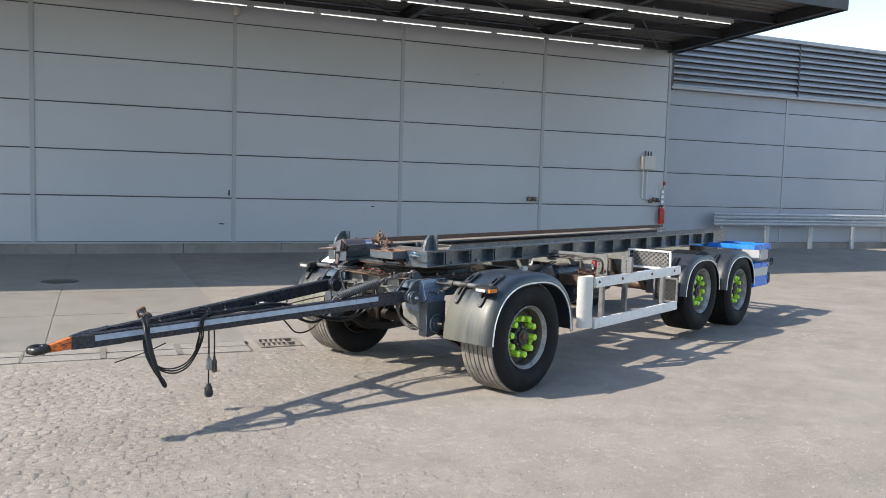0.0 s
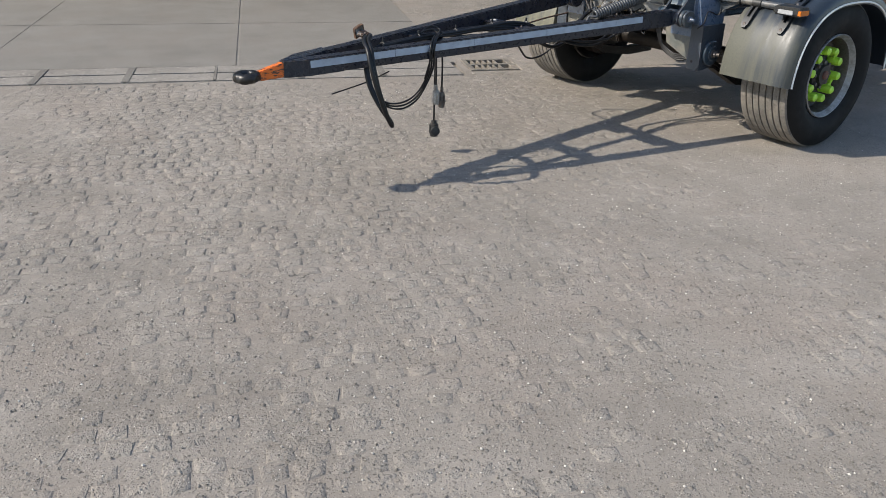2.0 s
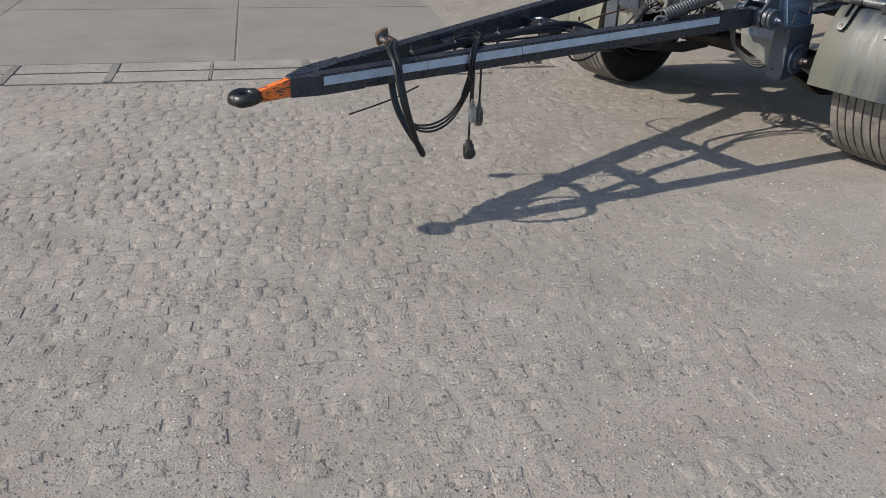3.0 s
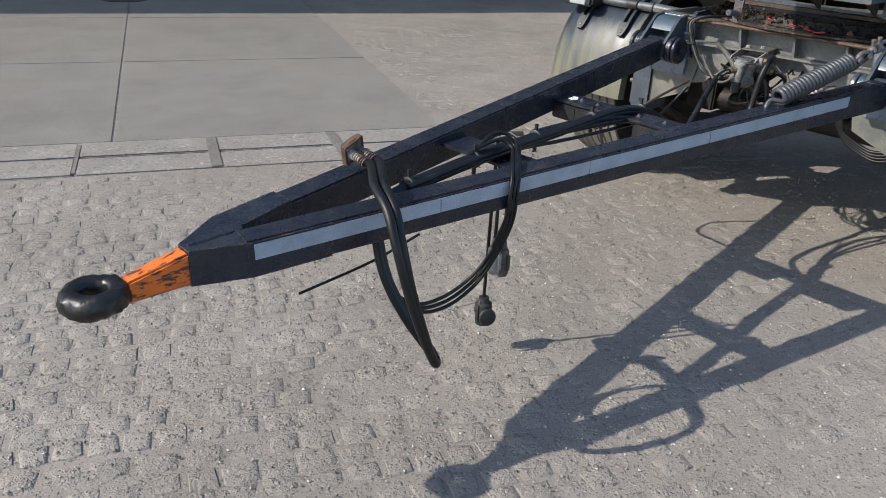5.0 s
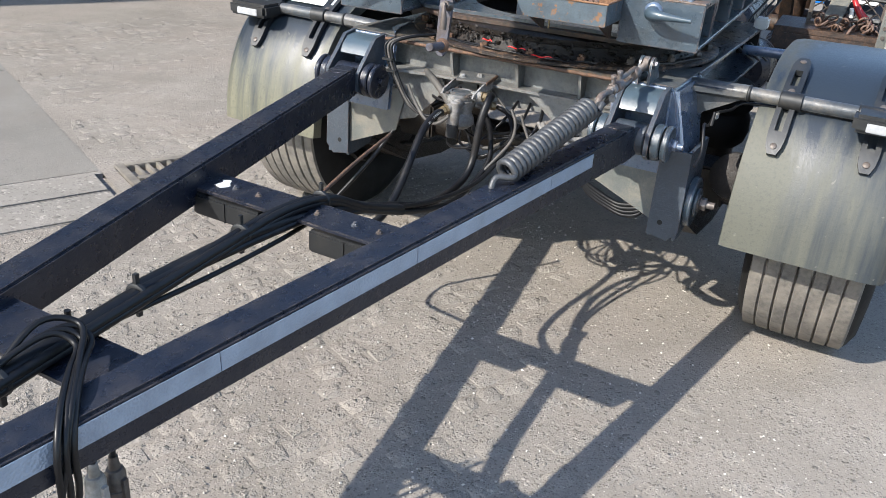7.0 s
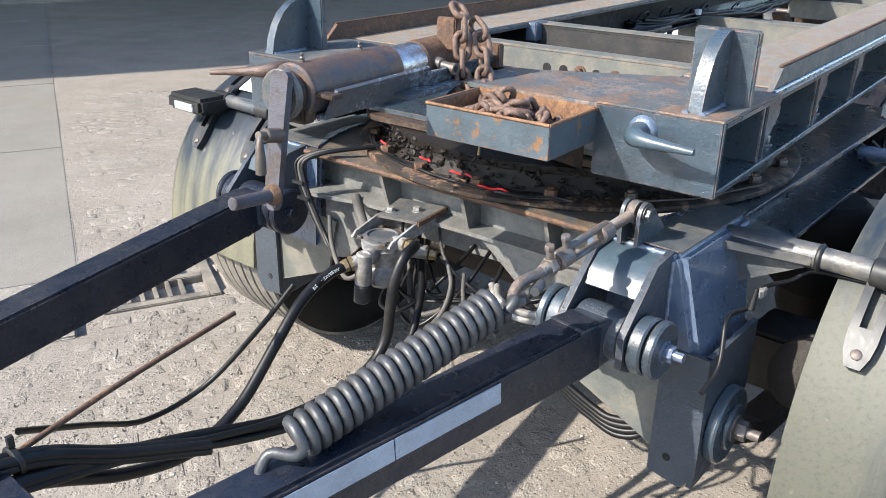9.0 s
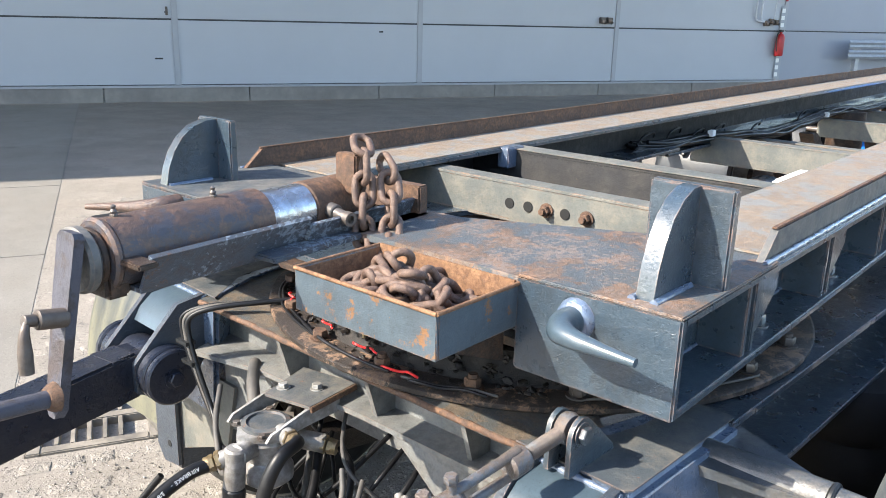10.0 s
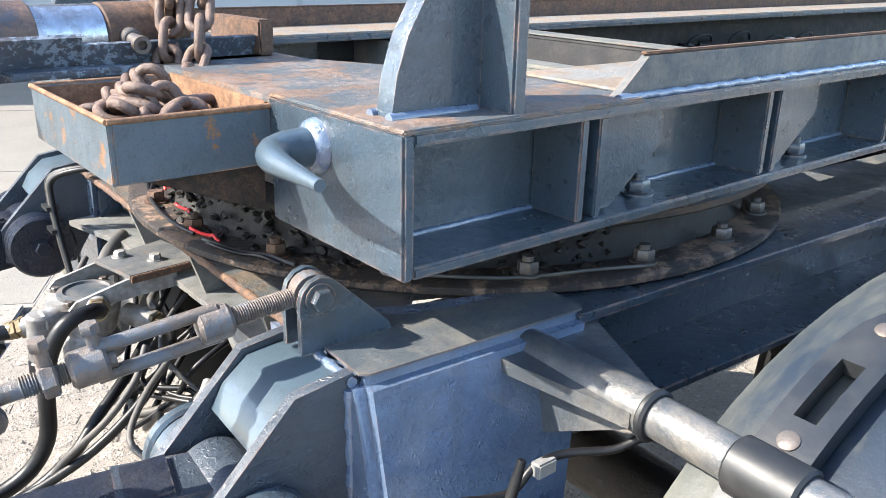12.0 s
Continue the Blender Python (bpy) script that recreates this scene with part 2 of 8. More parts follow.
M_HOSEGREY = mat("dusty_hose", plain((0.06, 0.058, 0.055), 0.6, 0.0, 0.3, 40.0, 0.1, (0.13, 0.11, 0.09), 0.6))
M_PLASTIC = mat("black_plastic", plain((0.012, 0.013, 0.014), 0.48, 0.0, 0.25, 60.0, 0.1, (0.045, 0.04, 0.034), 0.66))


def orange_build(nt, b):
    v = coords(nt)
    long = noise_tex(nt, coords(nt, (14, 75, 75)), 1.0, 8.0, 0.72)
    chips = noise_tex(nt, v, 45.0, 8.0, 0.75)
    big = noise_tex(nt, v, 9.0, 5.0, 0.6)
    col = mix(nt, ramp(nt, big, [(0.35, bw(0)), (0.7, bw(1))]), (0.70, 0.155, 0.012), (0.56, 0.11, 0.012))
    col = mix(nt, ramp(nt, chips, [(0.58, bw(0)), (0.64, bw(0.8))]), col, (0.30, 0.12, 0.05))
    worn = math_node(nt, 'ADD', math_node(nt, 'MULTIPLY', long, 0.8), math_node(nt, 'MULTIPLY', chips, 0.2))
    col = mix(nt, ramp(nt, worn, [(0.52, bw(0)), (0.545, bw(0.95))]), col, (0.03, 0.022, 0.018))
    col = mix(nt, math_node(nt, 'MULTIPLY', edge_wear(nt, v, 0.005, 40.0, 0.4, 0.55), 0.9), col, (0.05, 0.035, 0.03))
    nt.links.new(col, b.inputs["Base Color"])
    nt.links.new(ramp(nt, chips, [(0.3, bw(0.32)), (0.7, bw(0.6))]), b.inputs["Roughness"])
    bump(nt, b, math_node(nt, 'ADD', worn, math_node(nt, 'MULTIPLY', chips, 0.5)), 0.5, 0.004)


M_ORANGE = mat("orange_paint", orange_build)
M_RUSTRED = mat("red_rusted_flange", rusty((0.07, 0.03, 0.023), (0.125, 0.052, 0.038), (0.18, 0.09, 0.065), 0.65, grime=(0.04, 0.025, 0.02)))
M_LIME = mat("lime_plastic", plain((0.42, 0.72, 0.06), 0.4, 0.0, 0.2, 30.0, 0.0, (0.28, 0.40, 0.10), 0.72))
M_WHITE = mat("white_paint", plain((0.76, 0.75, 0.71), 0.4, 0.0, 0.08, 20.0, 0.05, (0.52, 0.49, 0.44), 0.68))
M_CREAM = mat("cream_white_paint", plain((0.57, 0.555, 0.51), 0.45, 0.0, 0.1, 20.0, 0.05, (0.42, 0.40, 0.35), 0.66))
M_BLUE = mat("bright_blue_paint", plain((0.015, 0.17, 0.62), 0.3, 0.0, 0.15, 20.0, 0.05, (0.06, 0.12, 0.3), 0.7))
M_RED = mat("red_paint", plain((0.42, 0.02, 0.022), 0.35, 0.0, 0.15, 20.0, 0.05))
M_REDWIRE = mat("red_wire", plain((0.75, 0.03, 0.03), 0.35, 0.0, 0.1, 20.0, 0.0))
M_LENS_W = mat("clear_lens", plain((0.38, 0.39, 0.40), 0.15, 0.0, 0.25, 60.0, 0.1, (0.25, 0.25, 0.25), 0.6))
M_LENS_A = mat("amber_lens", plain((0.55, 0.15, 0.015), 0.15, 0.0, 0.1, 60.0, 0.1))
M_BLACK = mat("black_void", plain((0.006, 0.006, 0.006), 0.8, bumps=0.0))
M_BOXGREY = mat("beige_cabinet", plain((0.50, 0.49, 0.44), 0.5, 0.0, 0.1, 20.0, 0.05))
M_CONDUIT = mat("pale_conduit", plain((0.55, 0.56, 0.57), 0.5, 0.0, 0.1, 20.0, 0.05))
M_RAILALU = mat("aluminium_rail", plain((0.70, 0.70, 0.69), 0.42, 0.1, 0.12, 40.0, 0.1, (0.46, 0.44, 0.41), 0.62))
M_FLAKE = mat("flaking_blue_paint", rusty((0.060, 0.076, 0.098), (0.050, 0.062, 0.082), (0.080, 0.062, 0.055), 0.5, (0.105, 0.060, 0.040), 0.56, grime=(0.04, 0.04, 0.045), flakes=(0.20, 0.24, 0.285)))
M_CASTING = mat("dusty_casting", plain((0.40, 0.395, 0.385), 0.48, 0.25, 0.5, 70.0, 0.45, (0.10, 0.083, 0.066), 0.48))
M_RINGRUST = mat("ring_rust", rusty((0.075, 0.050, 0.037), (0.155, 0.098, 0.064), (0.255, 0.150, 0.085), 0.55, (0.014, 0.011, 0.0095), 0.46, grime=(0.03, 0.022, 0.017)))
M_BARRIER = mat("galvanised_barrier", plain((0.44, 0.46, 0.48), 0.45, 0.2, 0.25, 25.0, 0.05, (0.34, 0.35, 0.36), 0.55))
M_BUCKLE = mat("buckle_steel", rusty((0.072, 0.06, 0.054), (0.11, 0.088, 0.075), (0.16, 0.115, 0.09), 0.42, (0.085, 0.092, 0.105), 0.50, grime=(0.04, 0.032, 0.028), spec=0.55))
M_LEVER = mat("worn_lever_paint", rusty((0.040, 0.034, 0.036), (0.060, 0.050, 0.052), (0.085, 0.066, 0.062), 0.5, (0.066, 0.066, 0.082), 0.44, grime=(0.026, 0.022, 0.021), spec=0.3))
M_RIM = mat("grey_rim", plain((0.34, 0.34, 0.335), 0.45, 0.3, 0.3, 60.0, 0.2, (0.11, 0.095, 0.08), 0.55))
M_GALV = mat("galvanised", plain((0.20, 0.204, 0.208), 0.48, 0.2, 0.4, 40.0, 0.1, (0.085, 0.08, 0.076), 0.52))


def strip_build(nt, b):
    v = coords(nt)
    vo = nd(nt, "ShaderNodeTexVoronoi", Scale=190.0)
    nt.links.new(v, vo.inputs["Vector"])
    n = noise_tex(nt, v, 14.0, 6.0, 0.65)
    col = mix(nt, ramp(nt, n, [(0.35, bw(0)), (0.75, bw(0.8))]), (0.33, 0.40, 0.50), (0.22, 0.26, 0.32))
    nt.links.new(col, b.inputs["Base Color"])
    b.inputs["Roughness"].default_value = 0.3
    b.inputs["Metallic"].default_value = 0.35
    bump(nt, b, vo.outputs["Distance"], 0.5, 0.003)


M_STRIP = mat("reflective_strip", strip_build)
M_TAR = mat("wet_black_grease", plain((0.007, 0.0065, 0.006), 0.36, 0.0, 0.4, 42.0, 1.0, (0.016, 0.012, 0.009), 0.62, 0.5))


def mudguard_build(dust_colour, lo, hi):
    def build(nt, b):
        v2 = coords(nt)
        streak = noise_tex(nt, coords(nt, (7, 24, 1.3)), 1.0, 7.0, 0.68)
        f = noise_tex(nt, v2, 90.0, 6.0, 0.75)
        big = noise_tex(nt, v2, 2.2, 5.0, 0.6)
        scr = noise_tex(nt, coords(nt, (60, 60, 5)), 1.0, 6.0, 0.75)
        sep = nt.nodes.new("ShaderNodeSeparateXYZ")
        nt.links.new(v2, sep.inputs[0])
        # dust cakes the lower part, thrown up by the road
        low = ramp(nt, math_node(nt, 'ADD', math_node(nt, 'MULTIPLY', sep.outputs["X"], 1.2), math_node(nt, 'MULTIPLY', sep.outputs["Z"], 0.35)), [(0.34, bw(0.24)), (0.62, bw(0.0))])
        side = ramp(nt, math_node(nt, 'ABSOLUTE', sep.outputs["Y"], 0.0), [(0.84, bw(0.20)), (0.95, bw(0.0))])
        low = math_node(nt, 'ADD', low, side)
        k = math_node(nt, 'ADD', math_node(nt, 'ADD', math_node(nt, 'MULTIPLY', streak, 0.62), math_node(nt, 'MULTIPLY', big, 0.23)), math_node(nt, 'ADD', math_node(nt, 'MULTIPLY', f, 0.15), low))
        col = ramp(nt, k, [(lo, (0.016, 0.023, 0.033)), ((lo + hi) / 2, tuple(0.5 * a + 0.5 * b for a, b in zip((0.016, 0.023, 0.033), dust_colour))), (hi, dust_colour)])
        spot = noise_tex(nt, v2, 38.0, 3.0, 0.5)
        col = mix(nt, ramp(nt, spot, [(0.70, bw(0)), (0.74, bw(0.5))]), col, (0.16, 0.155, 0.13))
        col = mix(nt, ramp(nt, scr, [(0.66, bw(0)), (0.78, bw(0.35))]), col, (0.07, 0.07, 0.067))
        col = mix(nt, ramp(nt, f, [(0.5, bw(0)), (0.7, bw(0.5))]), col, (0.020, 0.024, 0.029))
        nt.links.new(col, b.inputs["Base Color"])
        nt.links.new(ramp(nt, k, [(lo, bw(0.34)), (hi, bw(0.62))]), b.inputs["Roughness"])
        bump(nt, b, f, 0.22, 0.003)
    return build


M_GUARD = mat("dusty_mudguard_plastic", mudguard_build((0.078, 0.079, 0.062), 0.60, 0.84))
M_GUARD_PALE = mat("pale_dusty_mudguard_plastic", mudguard_build((0.135, 0.130, 0.088), 0.53, 0.79))
M_CLIP = mat("dusty_clip_plastic", plain((0.014, 0.017, 0.021), 0.40, 0.0, 0.3, 60.0, 0.15, (0.034, 0.034, 0.032), 0.60))
M_GUARD_REAR = mat("dark_mudguard_plastic", plain((0.020, 0.024, 0.029), 0.4, 0.0, 0.3, 60.0, 0.15, (0.040, 0.042, 0.042), 0.62))


def ground_build(a, b_, c, specks, grain, dark=(0.10, 0.09, 0.08), patch=0.5, rnd=0.0, bumpy=0.6, grit=0.5, pits=0.6, rough=0.92, spec=0.3, lumpy=0.0):
    """Dusty mineral ground: broad stains, packed fines, and grains of stone lying in patches."""
    def build(nt, b):
        v = nt.nodes.new("ShaderNodeNewGeometry").outputs["Position"]
        n0 = noise_tex(nt, v, 0.35, 5.0, 0.6)
        n1 = noise_tex(nt, v, 2.4, 6.0, 0.6)
        n2 = noise_tex(nt, v, grain, 3.0, 0.6)
        col = ramp(nt, math_node(nt, 'ADD', math_node(nt, 'MULTIPLY', n0, 0.5), math_node(nt, 'MULTIPLY', n1, 0.5)), [(0.36, a), (0.5, b_), (0.64, c)])
        col = mix(nt, ramp(nt, noise_tex(nt, v, 1.3, 4.0, 0.55), [(0.45, bw(0)), (0.75, bw(0.5))]), col, (b_[0] * 1.06, b_[1] * 0.98, b_[2] * 0.95))
        col = mix(nt, ramp(nt, noise_tex(nt, v, 0.9, 7.0, 0.72), [(patch, bw(0)), (patch + 0.22, bw(0.5))]), col, tuple(x * 0.66 for x in a))
        col = mix(nt, ramp(nt, n2, [(0.30, bw(0.45)), (0.44, bw(0))]), col, tuple(x * 0.5 for x in a))
        height = math_node(nt, 'MULTIPLY', n2, 0.4)
        if lumpy:
            height = math_node(nt, 'ADD', height, math_node(nt, 'MULTIPLY', noise_tex(nt, v, 40.0, 4.0, 0.6, 0.5), math_node(nt, 'MULTIPLY', ramp(nt, noise_tex(nt, v, 3.3, 4.0, 0.6), [(0.36, bw(0.25)), (0.66, bw(1))]), lumpy)))
        # grains lie thick in some patches and thin in others
        where = noise_tex(nt, v, 5.0, 5.0, 0.65)
        for sc, share, size, lift in ((specks * 1.9, 0.62, 0.46, 0.5), (specks, 0.34, 0.42, 1.0), (specks * 0.45, 0.09, 0.33, 1.8)):
            vo = nd(nt, "ShaderNodeTexVoronoi", Scale=sc, Randomness=1.0)
            nt.links.new(v, vo.inputs["Vector"])
            sep = nt.nodes.new("ShaderNodeSeparateColor")
            nt.links.new(vo.outputs["Color"], sep.inputs[0])
            there = ramp(nt, math_node(nt, 'ADD', sep.outputs[0], math_node(nt, 'MULTIPLY', math_node(nt, 'SUBTRACT', where, 0.5), 1.6)), [(1 - share - 0.02, bw(0)), (1 - share + 0.02, bw(1))])
            dome = ramp(nt, vo.outputs["Distance"], [(0.0, bw(1)), (size * 0.7, bw(0.75)), (size, bw(0))])
            stone = math_node(nt, 'MULTIPLY', there, dome)
            shade = ramp(nt, sep.outputs[1], [(0.0, dark), (0.35, tuple(x * 0.6 for x in a)), (0.7, b_), (1.0, tuple(min(x * 1.5, 0.8) for x in c))])
            col = mix(nt, math_node(nt, 'MULTIPLY', math_node(nt, 'GREATER_THAN', stone, 0.25), grit), col, shade)
            height = math_node(nt, 'ADD', height, math_node(nt, 'MULTIPLY', stone, lift))
        clod = noise_tex(nt, v, 26.0, 5.0, 0.66)
        col = mix(nt, ramp(nt, clod, [(0.28, bw(pits)), (0.36, bw(0))]), col, dark)
        height = math_node(nt, 'ADD', height, math_node(nt, 'MULTIPLY', ramp(nt, clod, [(0.26, bw(0)), (0.42, bw(1))]), 1.5 * pits))
        if rnd:
            o = nt.nodes.new("ShaderNodeNewGeometry")
            col = mix(nt, ramp(nt, o.outputs["Random Per Island"], [(0.0, bw(0)), (1.0, bw(rnd))]), col, tuple(x * 0.6 for x in b_))
        nt.links.new(col, b.inputs["Base Color"])
        b.inputs["Roughness"].default_value = rough
        b.inputs["Specular IOR Level"].default_value = spec
        bump(nt, b, height, bumpy, 0.005)
    return build


M_DUST = mat("packed_dust", ground_build((0.188, 0.168, 0.144), (0.228, 0.205, 0.178), (0.270, 0.245, 0.215), 64.0, 110.0, dark=(0.075, 0.066, 0.056), bumpy=0.58, grit=0.45, pits=0.5, lumpy=1.8))
M_SETT = mat("dusty_granite_setts", ground_build((0.215, 0.193, 0.167), (0.257, 0.233, 0.203), (0.300, 0.275, 0.243), 74.0, 120.0, dark=(0.075, 0.066, 0.056), rnd=0.3, bumpy=0.80, grit=0.55, pits=0.6, lumpy=4.0))
M_SLAB = mat("concrete_slabs", ground_build((0.165, 0.153, 0.135), (0.193, 0.180, 0.160), (0.22, 0.206, 0.184), 90.0, 220.0, (0.085, 0.078, 0.066), 0.50, bumpy=0.25, grit=0.4, pits=0.3, rough=0.62, spec=0.5))
M_EDGE = mat("drain_concrete", ground_build((0.185, 0.172, 0.152), (0.235, 0.218, 0.195), (0.285, 0.265, 0.235), 30.0, 220.0, (0.12, 0.11, 0.098), 0.46, bumpy=0.3))
M_BAR = mat("drain_bar_iron", ground_build((0.12, 0.112, 0.10), (0.155, 0.145, 0.13), (0.20, 0.187, 0.168), 60.0, 220.0, (0.06, 0.055, 0.05), 0.5, bumpy=0.3))
M_ASPHALT = mat("grey_yard", ground_build((0.20, 0.185, 0.165), (0.245, 0.225, 0.20), (0.29, 0.265, 0.235), 40.0, 160.0, (0.12, 0.11, 0.10), 0.5, bumpy=0.4))


def pebble_build(nt, b):
    o = nt.nodes.new("ShaderNodeNewGeometry")
    col = ramp(nt, o.outputs["Random Per Island"], [(0.0, (0.06, 0.054, 0.048)), (0.3, (0.17, 0.152, 0.13)), (0.7, (0.33, 0.298, 0.26)), (1.0, (0.62, 0.585, 0.53))])
    n = noise_tex(nt, o.outputs["Position"], 400.0, 3.0, 0.6)
    nt.links.new(mix(nt, ramp(nt, n, [(0.4, bw(0)), (0.65, bw(0.4))]), col, (0.12, 0.107, 0.09)), b.inputs["Base Color"])
    b.inputs["Roughness"].default_value = 0.85


M_PEBBLE = mat("grit_stones", pebble_build)
M_IRON = mat("cast_iron", plain((0.16, 0.145, 0.125), 0.7, 0.2, 0.3, 40.0, 0.4, (0.26, 0.23, 0.19), 0.5))
M_WALL = mat("grey_wall_panel", plain((0.388, 0.408, 0.438), 0.42, 0.0, 0.05, 1.2, 0.02, (0.365, 0.38, 0.405), 0.60))
M_WALL_EAST = mat("bluish_wall_panel", plain((0.285, 0.305, 0.345), 0.42, 0.0, 0.05, 1.2, 0.02, (0.255, 0.272, 0.305), 0.60))
M_TRIM = mat("grey_trim", plain((0.32, 0.335, 0.355), 0.45, 0.0, 0.06, 3.0, 0.0))
M_JOINT = mat("joint_shadow_gap", plain((0.05, 0.055, 0.06), 0.7, bumps=0.0))
M_PLINTH = mat("concrete_plinth", plain((0.24, 0.225, 0.205), 0.85, 0.0, 0.2, 8.0, 0.3, (0.16, 0.15, 0.14), 0.55))
M_CANOPY = mat("canopy_steel", plain((0.060, 0.062, 0.066), 0.5, 0.2, 0.2, 6.0, 0.05))
M_CANOPY_SHEET = mat("canopy_sheet", plain((0.13, 0.125, 0.12), 0.55, 0.1, 0.2, 4.0, 0.05))
M_LOUVRE = mat("louvre_paint", plain((0.27, 0.30, 0.335), 0.4, 0.1, 0.05, 4.0, 0.0))


def tube_build(nt, b):
    b.inputs["Emission Color"].default_value = (1.0, 0.98, 0.93, 1)
    b.inputs["Emission Strength"].default_value = 0.7


M_TUBE = mat("lit_tube", tube_build)

# ---------------------------------------------------------------- mesh helpers
I4 = Matrix.Identity(4)


def box(bm, x0, x1, y0, y1, z0, z1, m=I4, bev=0.0):
    vs = [bm.verts.new(m @ Vector((x, y, z))) for x in (x0, x1) for y in (y0, y1) for z in (z0, z1)]
    fs = [bm.faces.new([vs[k] for k in f]) for f in ((0, 1, 3, 2), (4, 6, 7, 5), (0, 4, 5, 1), (2, 3, 7, 6), (0, 2, 6, 4), (1, 5, 7, 3))]
    if bev:
        bmesh.ops.bevel(bm, geom=list({e for f in fs for e in f.edges}), offset=bev, segments=2, affect='EDGES', clamp_overlap=True)


def prism(bm, pts, axis, a, b, m=I4, bev=0.0):
    """A flat outline pushed from a to b along an axis; y: points are (x, z), x: (y, z), z: (x, y)."""
    def at(p, h):
        return m @ Vector({'x': (h, p[0], p[1]), 'y': (p[0], h, p[1]), 'z': (p[0], p[1], h)}[axis])
    lo = [bm.verts.new(at(p, a)) for p in pts]
    hi = [bm.verts.new(at(p, b)) for p in pts]
    fs = [bm.faces.new(lo), bm.faces.new(list(reversed(hi)))]
    n = len(pts)
    for k in range(n):
        fs.append(bm.faces.new([lo[k], hi[k], hi[(k + 1) % n], lo[(k + 1) % n]]))
    if bev:
        es = [e for e in {e for f in fs for e in f.edges} if len(e.link_faces) == 2 and e.calc_face_angle(0) > 0.5]
        bmesh.ops.bevel(bm, geom=es, offset=bev, segments=1, affect='EDGES', clamp_overlap=True)


def basis(d):
    d = Vector(d).normalized()
    s = d.cross(Vector((0, 0, 1)))
    s = s.normalized() if s.length > 1e-4 else Vector((1, 0, 0))
    return d, s, s.cross(d)


def lathe(bm, prof, p, d, seg=32, m=I4, caps=True):
    """Turns a profile of (radius, height along d) round the axis d through p."""
    d, s, t = basis(d)
    rings = []
    for r, h in prof:
        rings.append([bm.verts.new(m @ (Vector(p) + d * h + (s * math.cos(a) + t * math.sin(a)) * r)) for a in (2 * math.pi * k / seg for k in range(seg))])
    for ra, rb in zip(rings, rings[1:]):
        for k in range(seg):
            bm.faces.new([ra[k], ra[(k + 1) % seg], rb[(k + 1) % seg], rb[k]])
    for ring, r in ((rings[0], prof[0][0]), (rings[-1], prof[-1][0])):
        if caps and r > 1e-4:
            bm.faces.new(ring)


def cyl(bm, p0, p1, r, r1=None, seg=20, m=I4, soft=0.0):
    p0, p1 = Vector(p0), Vector(p1)
    h = (p1 - p0).length
    r1 = r if r1 is None else r1
    prof = [(r, 0), (r1, h)] if not soft else [(r - soft, 0), (r, soft), (r1, h - soft), (r1 - soft, h)]
    lathe(bm, prof, p0, p1 - p0, seg, m)


def nut(bm, p, d, r, h, m=I4):
    lathe(bm, [(r * 0.9, 0), (r, h * 0.12), (r, h * 0.85), (r * 0.88, h)], p, d, 6, m)


def spline(pts, steps=6):
    pts = [Vector(p) for p in pts]
    if len(pts) < 3:
        return pts
    ext = [pts[0] * 2 - pts[1], *pts, pts[-1] * 2 - pts[-2]]
    out = []
    for k in range(1, len(ext) - 2):
        a, b, c, d = ext[k - 1:k + 3]
        for j in range(steps):
            t = j / steps
            out.append(0.5 * ((2 * b) + (c - a) * t + (2 * a - 5 * b + 4 * c - d) * t * t + (3 * b - a - 3 * c + d) * t ** 3))
    return out + [pts[-1]]


def sweep(bm, pts, r, seg=8, m=I4, closed=False):
    """A round tube along a line of points; r may be a list."""
    pts = [Vector(p) for p in pts]
    seg = max(seg, 10)
    n = len(pts)
    rs = r if isinstance(r, (list, tuple)) else [r] * n
    side, rings = None, []
    for k, p in enumerate(pts):
        d = (pts[(k + 1) % n] - pts[k - 1]) if closed else (pts[min(k + 1, n - 1)] - pts[max(k - 1, 0)])
        d.normalize()
        if side is None:
            side = basis(d)[1]
        side = (side - d * side.dot(d)).normalized()
        up = side.cross(d)
        rings.append([bm.verts.new(m @ (p + (side * math.cos(a) + up * math.sin(a)) * rs[k])) for a in (2 * math.pi * j / seg for j in range(seg))])
    for k in range(n if closed else n - 1):
        ra, rb = rings[k], rings[(k + 1) % n]
        for j in range(seg):
            bm.faces.new([ra[j], ra[(j + 1) % seg], rb[(j + 1) % seg], rb[j]])
    if not closed:
        bm.faces.new(rings[0])
        bm.faces.new(rings[-1])


def hose(bm, pts, r, seg=8, m=I4, steps=6):
    sweep(bm, spline(pts, steps), r, seg, m)


def thing(name, at, label, category, group="", kind=""):
    e = new(name)
    e.location = at
    e.empty_display_size = 0.1
    return tagged(e, label, category, group, kind)


def finish(bm, name, material, smooth=True):
    bmesh.ops.recalc_face_normals(bm, faces=bm.faces)
    me = bpy.data.meshes.new(name)
    bm.to_mesh(me)
    bm.free()
    me.materials.append(material)
    if smooth:
        me.shade_smooth()
        me.set_sharp_from_angle(angle=radians(38))
    return me


def part(name, bm, material, parent, label="", smooth=True):
    ob = new(name, finish(bm, name, material, smooth))
    ob.parent = parent
    ob.matrix_parent_inverse = Matrix.Translation(-parent.location)
    return tagged(ob, label)


def solid(name, bm, material, label, category, group="", kind="", smooth=True):
    return tagged(new(name, finish(bm, name, material, smooth)), label, category, group, kind)


def nb():
    return bmesh.new()

# ---------------------------------------------------------------- the yard and the hall
# W: along the hall's wall, into the building, up. u = 0 at one of its panel joints.
W = pose(6.836, 11.706, 0, 0, 0, -27.2)


def wall_root(name, label, category, u, v, z=0.0):
    p = W @ Vector((u, v, z))
    return thing(name, p, label, category)


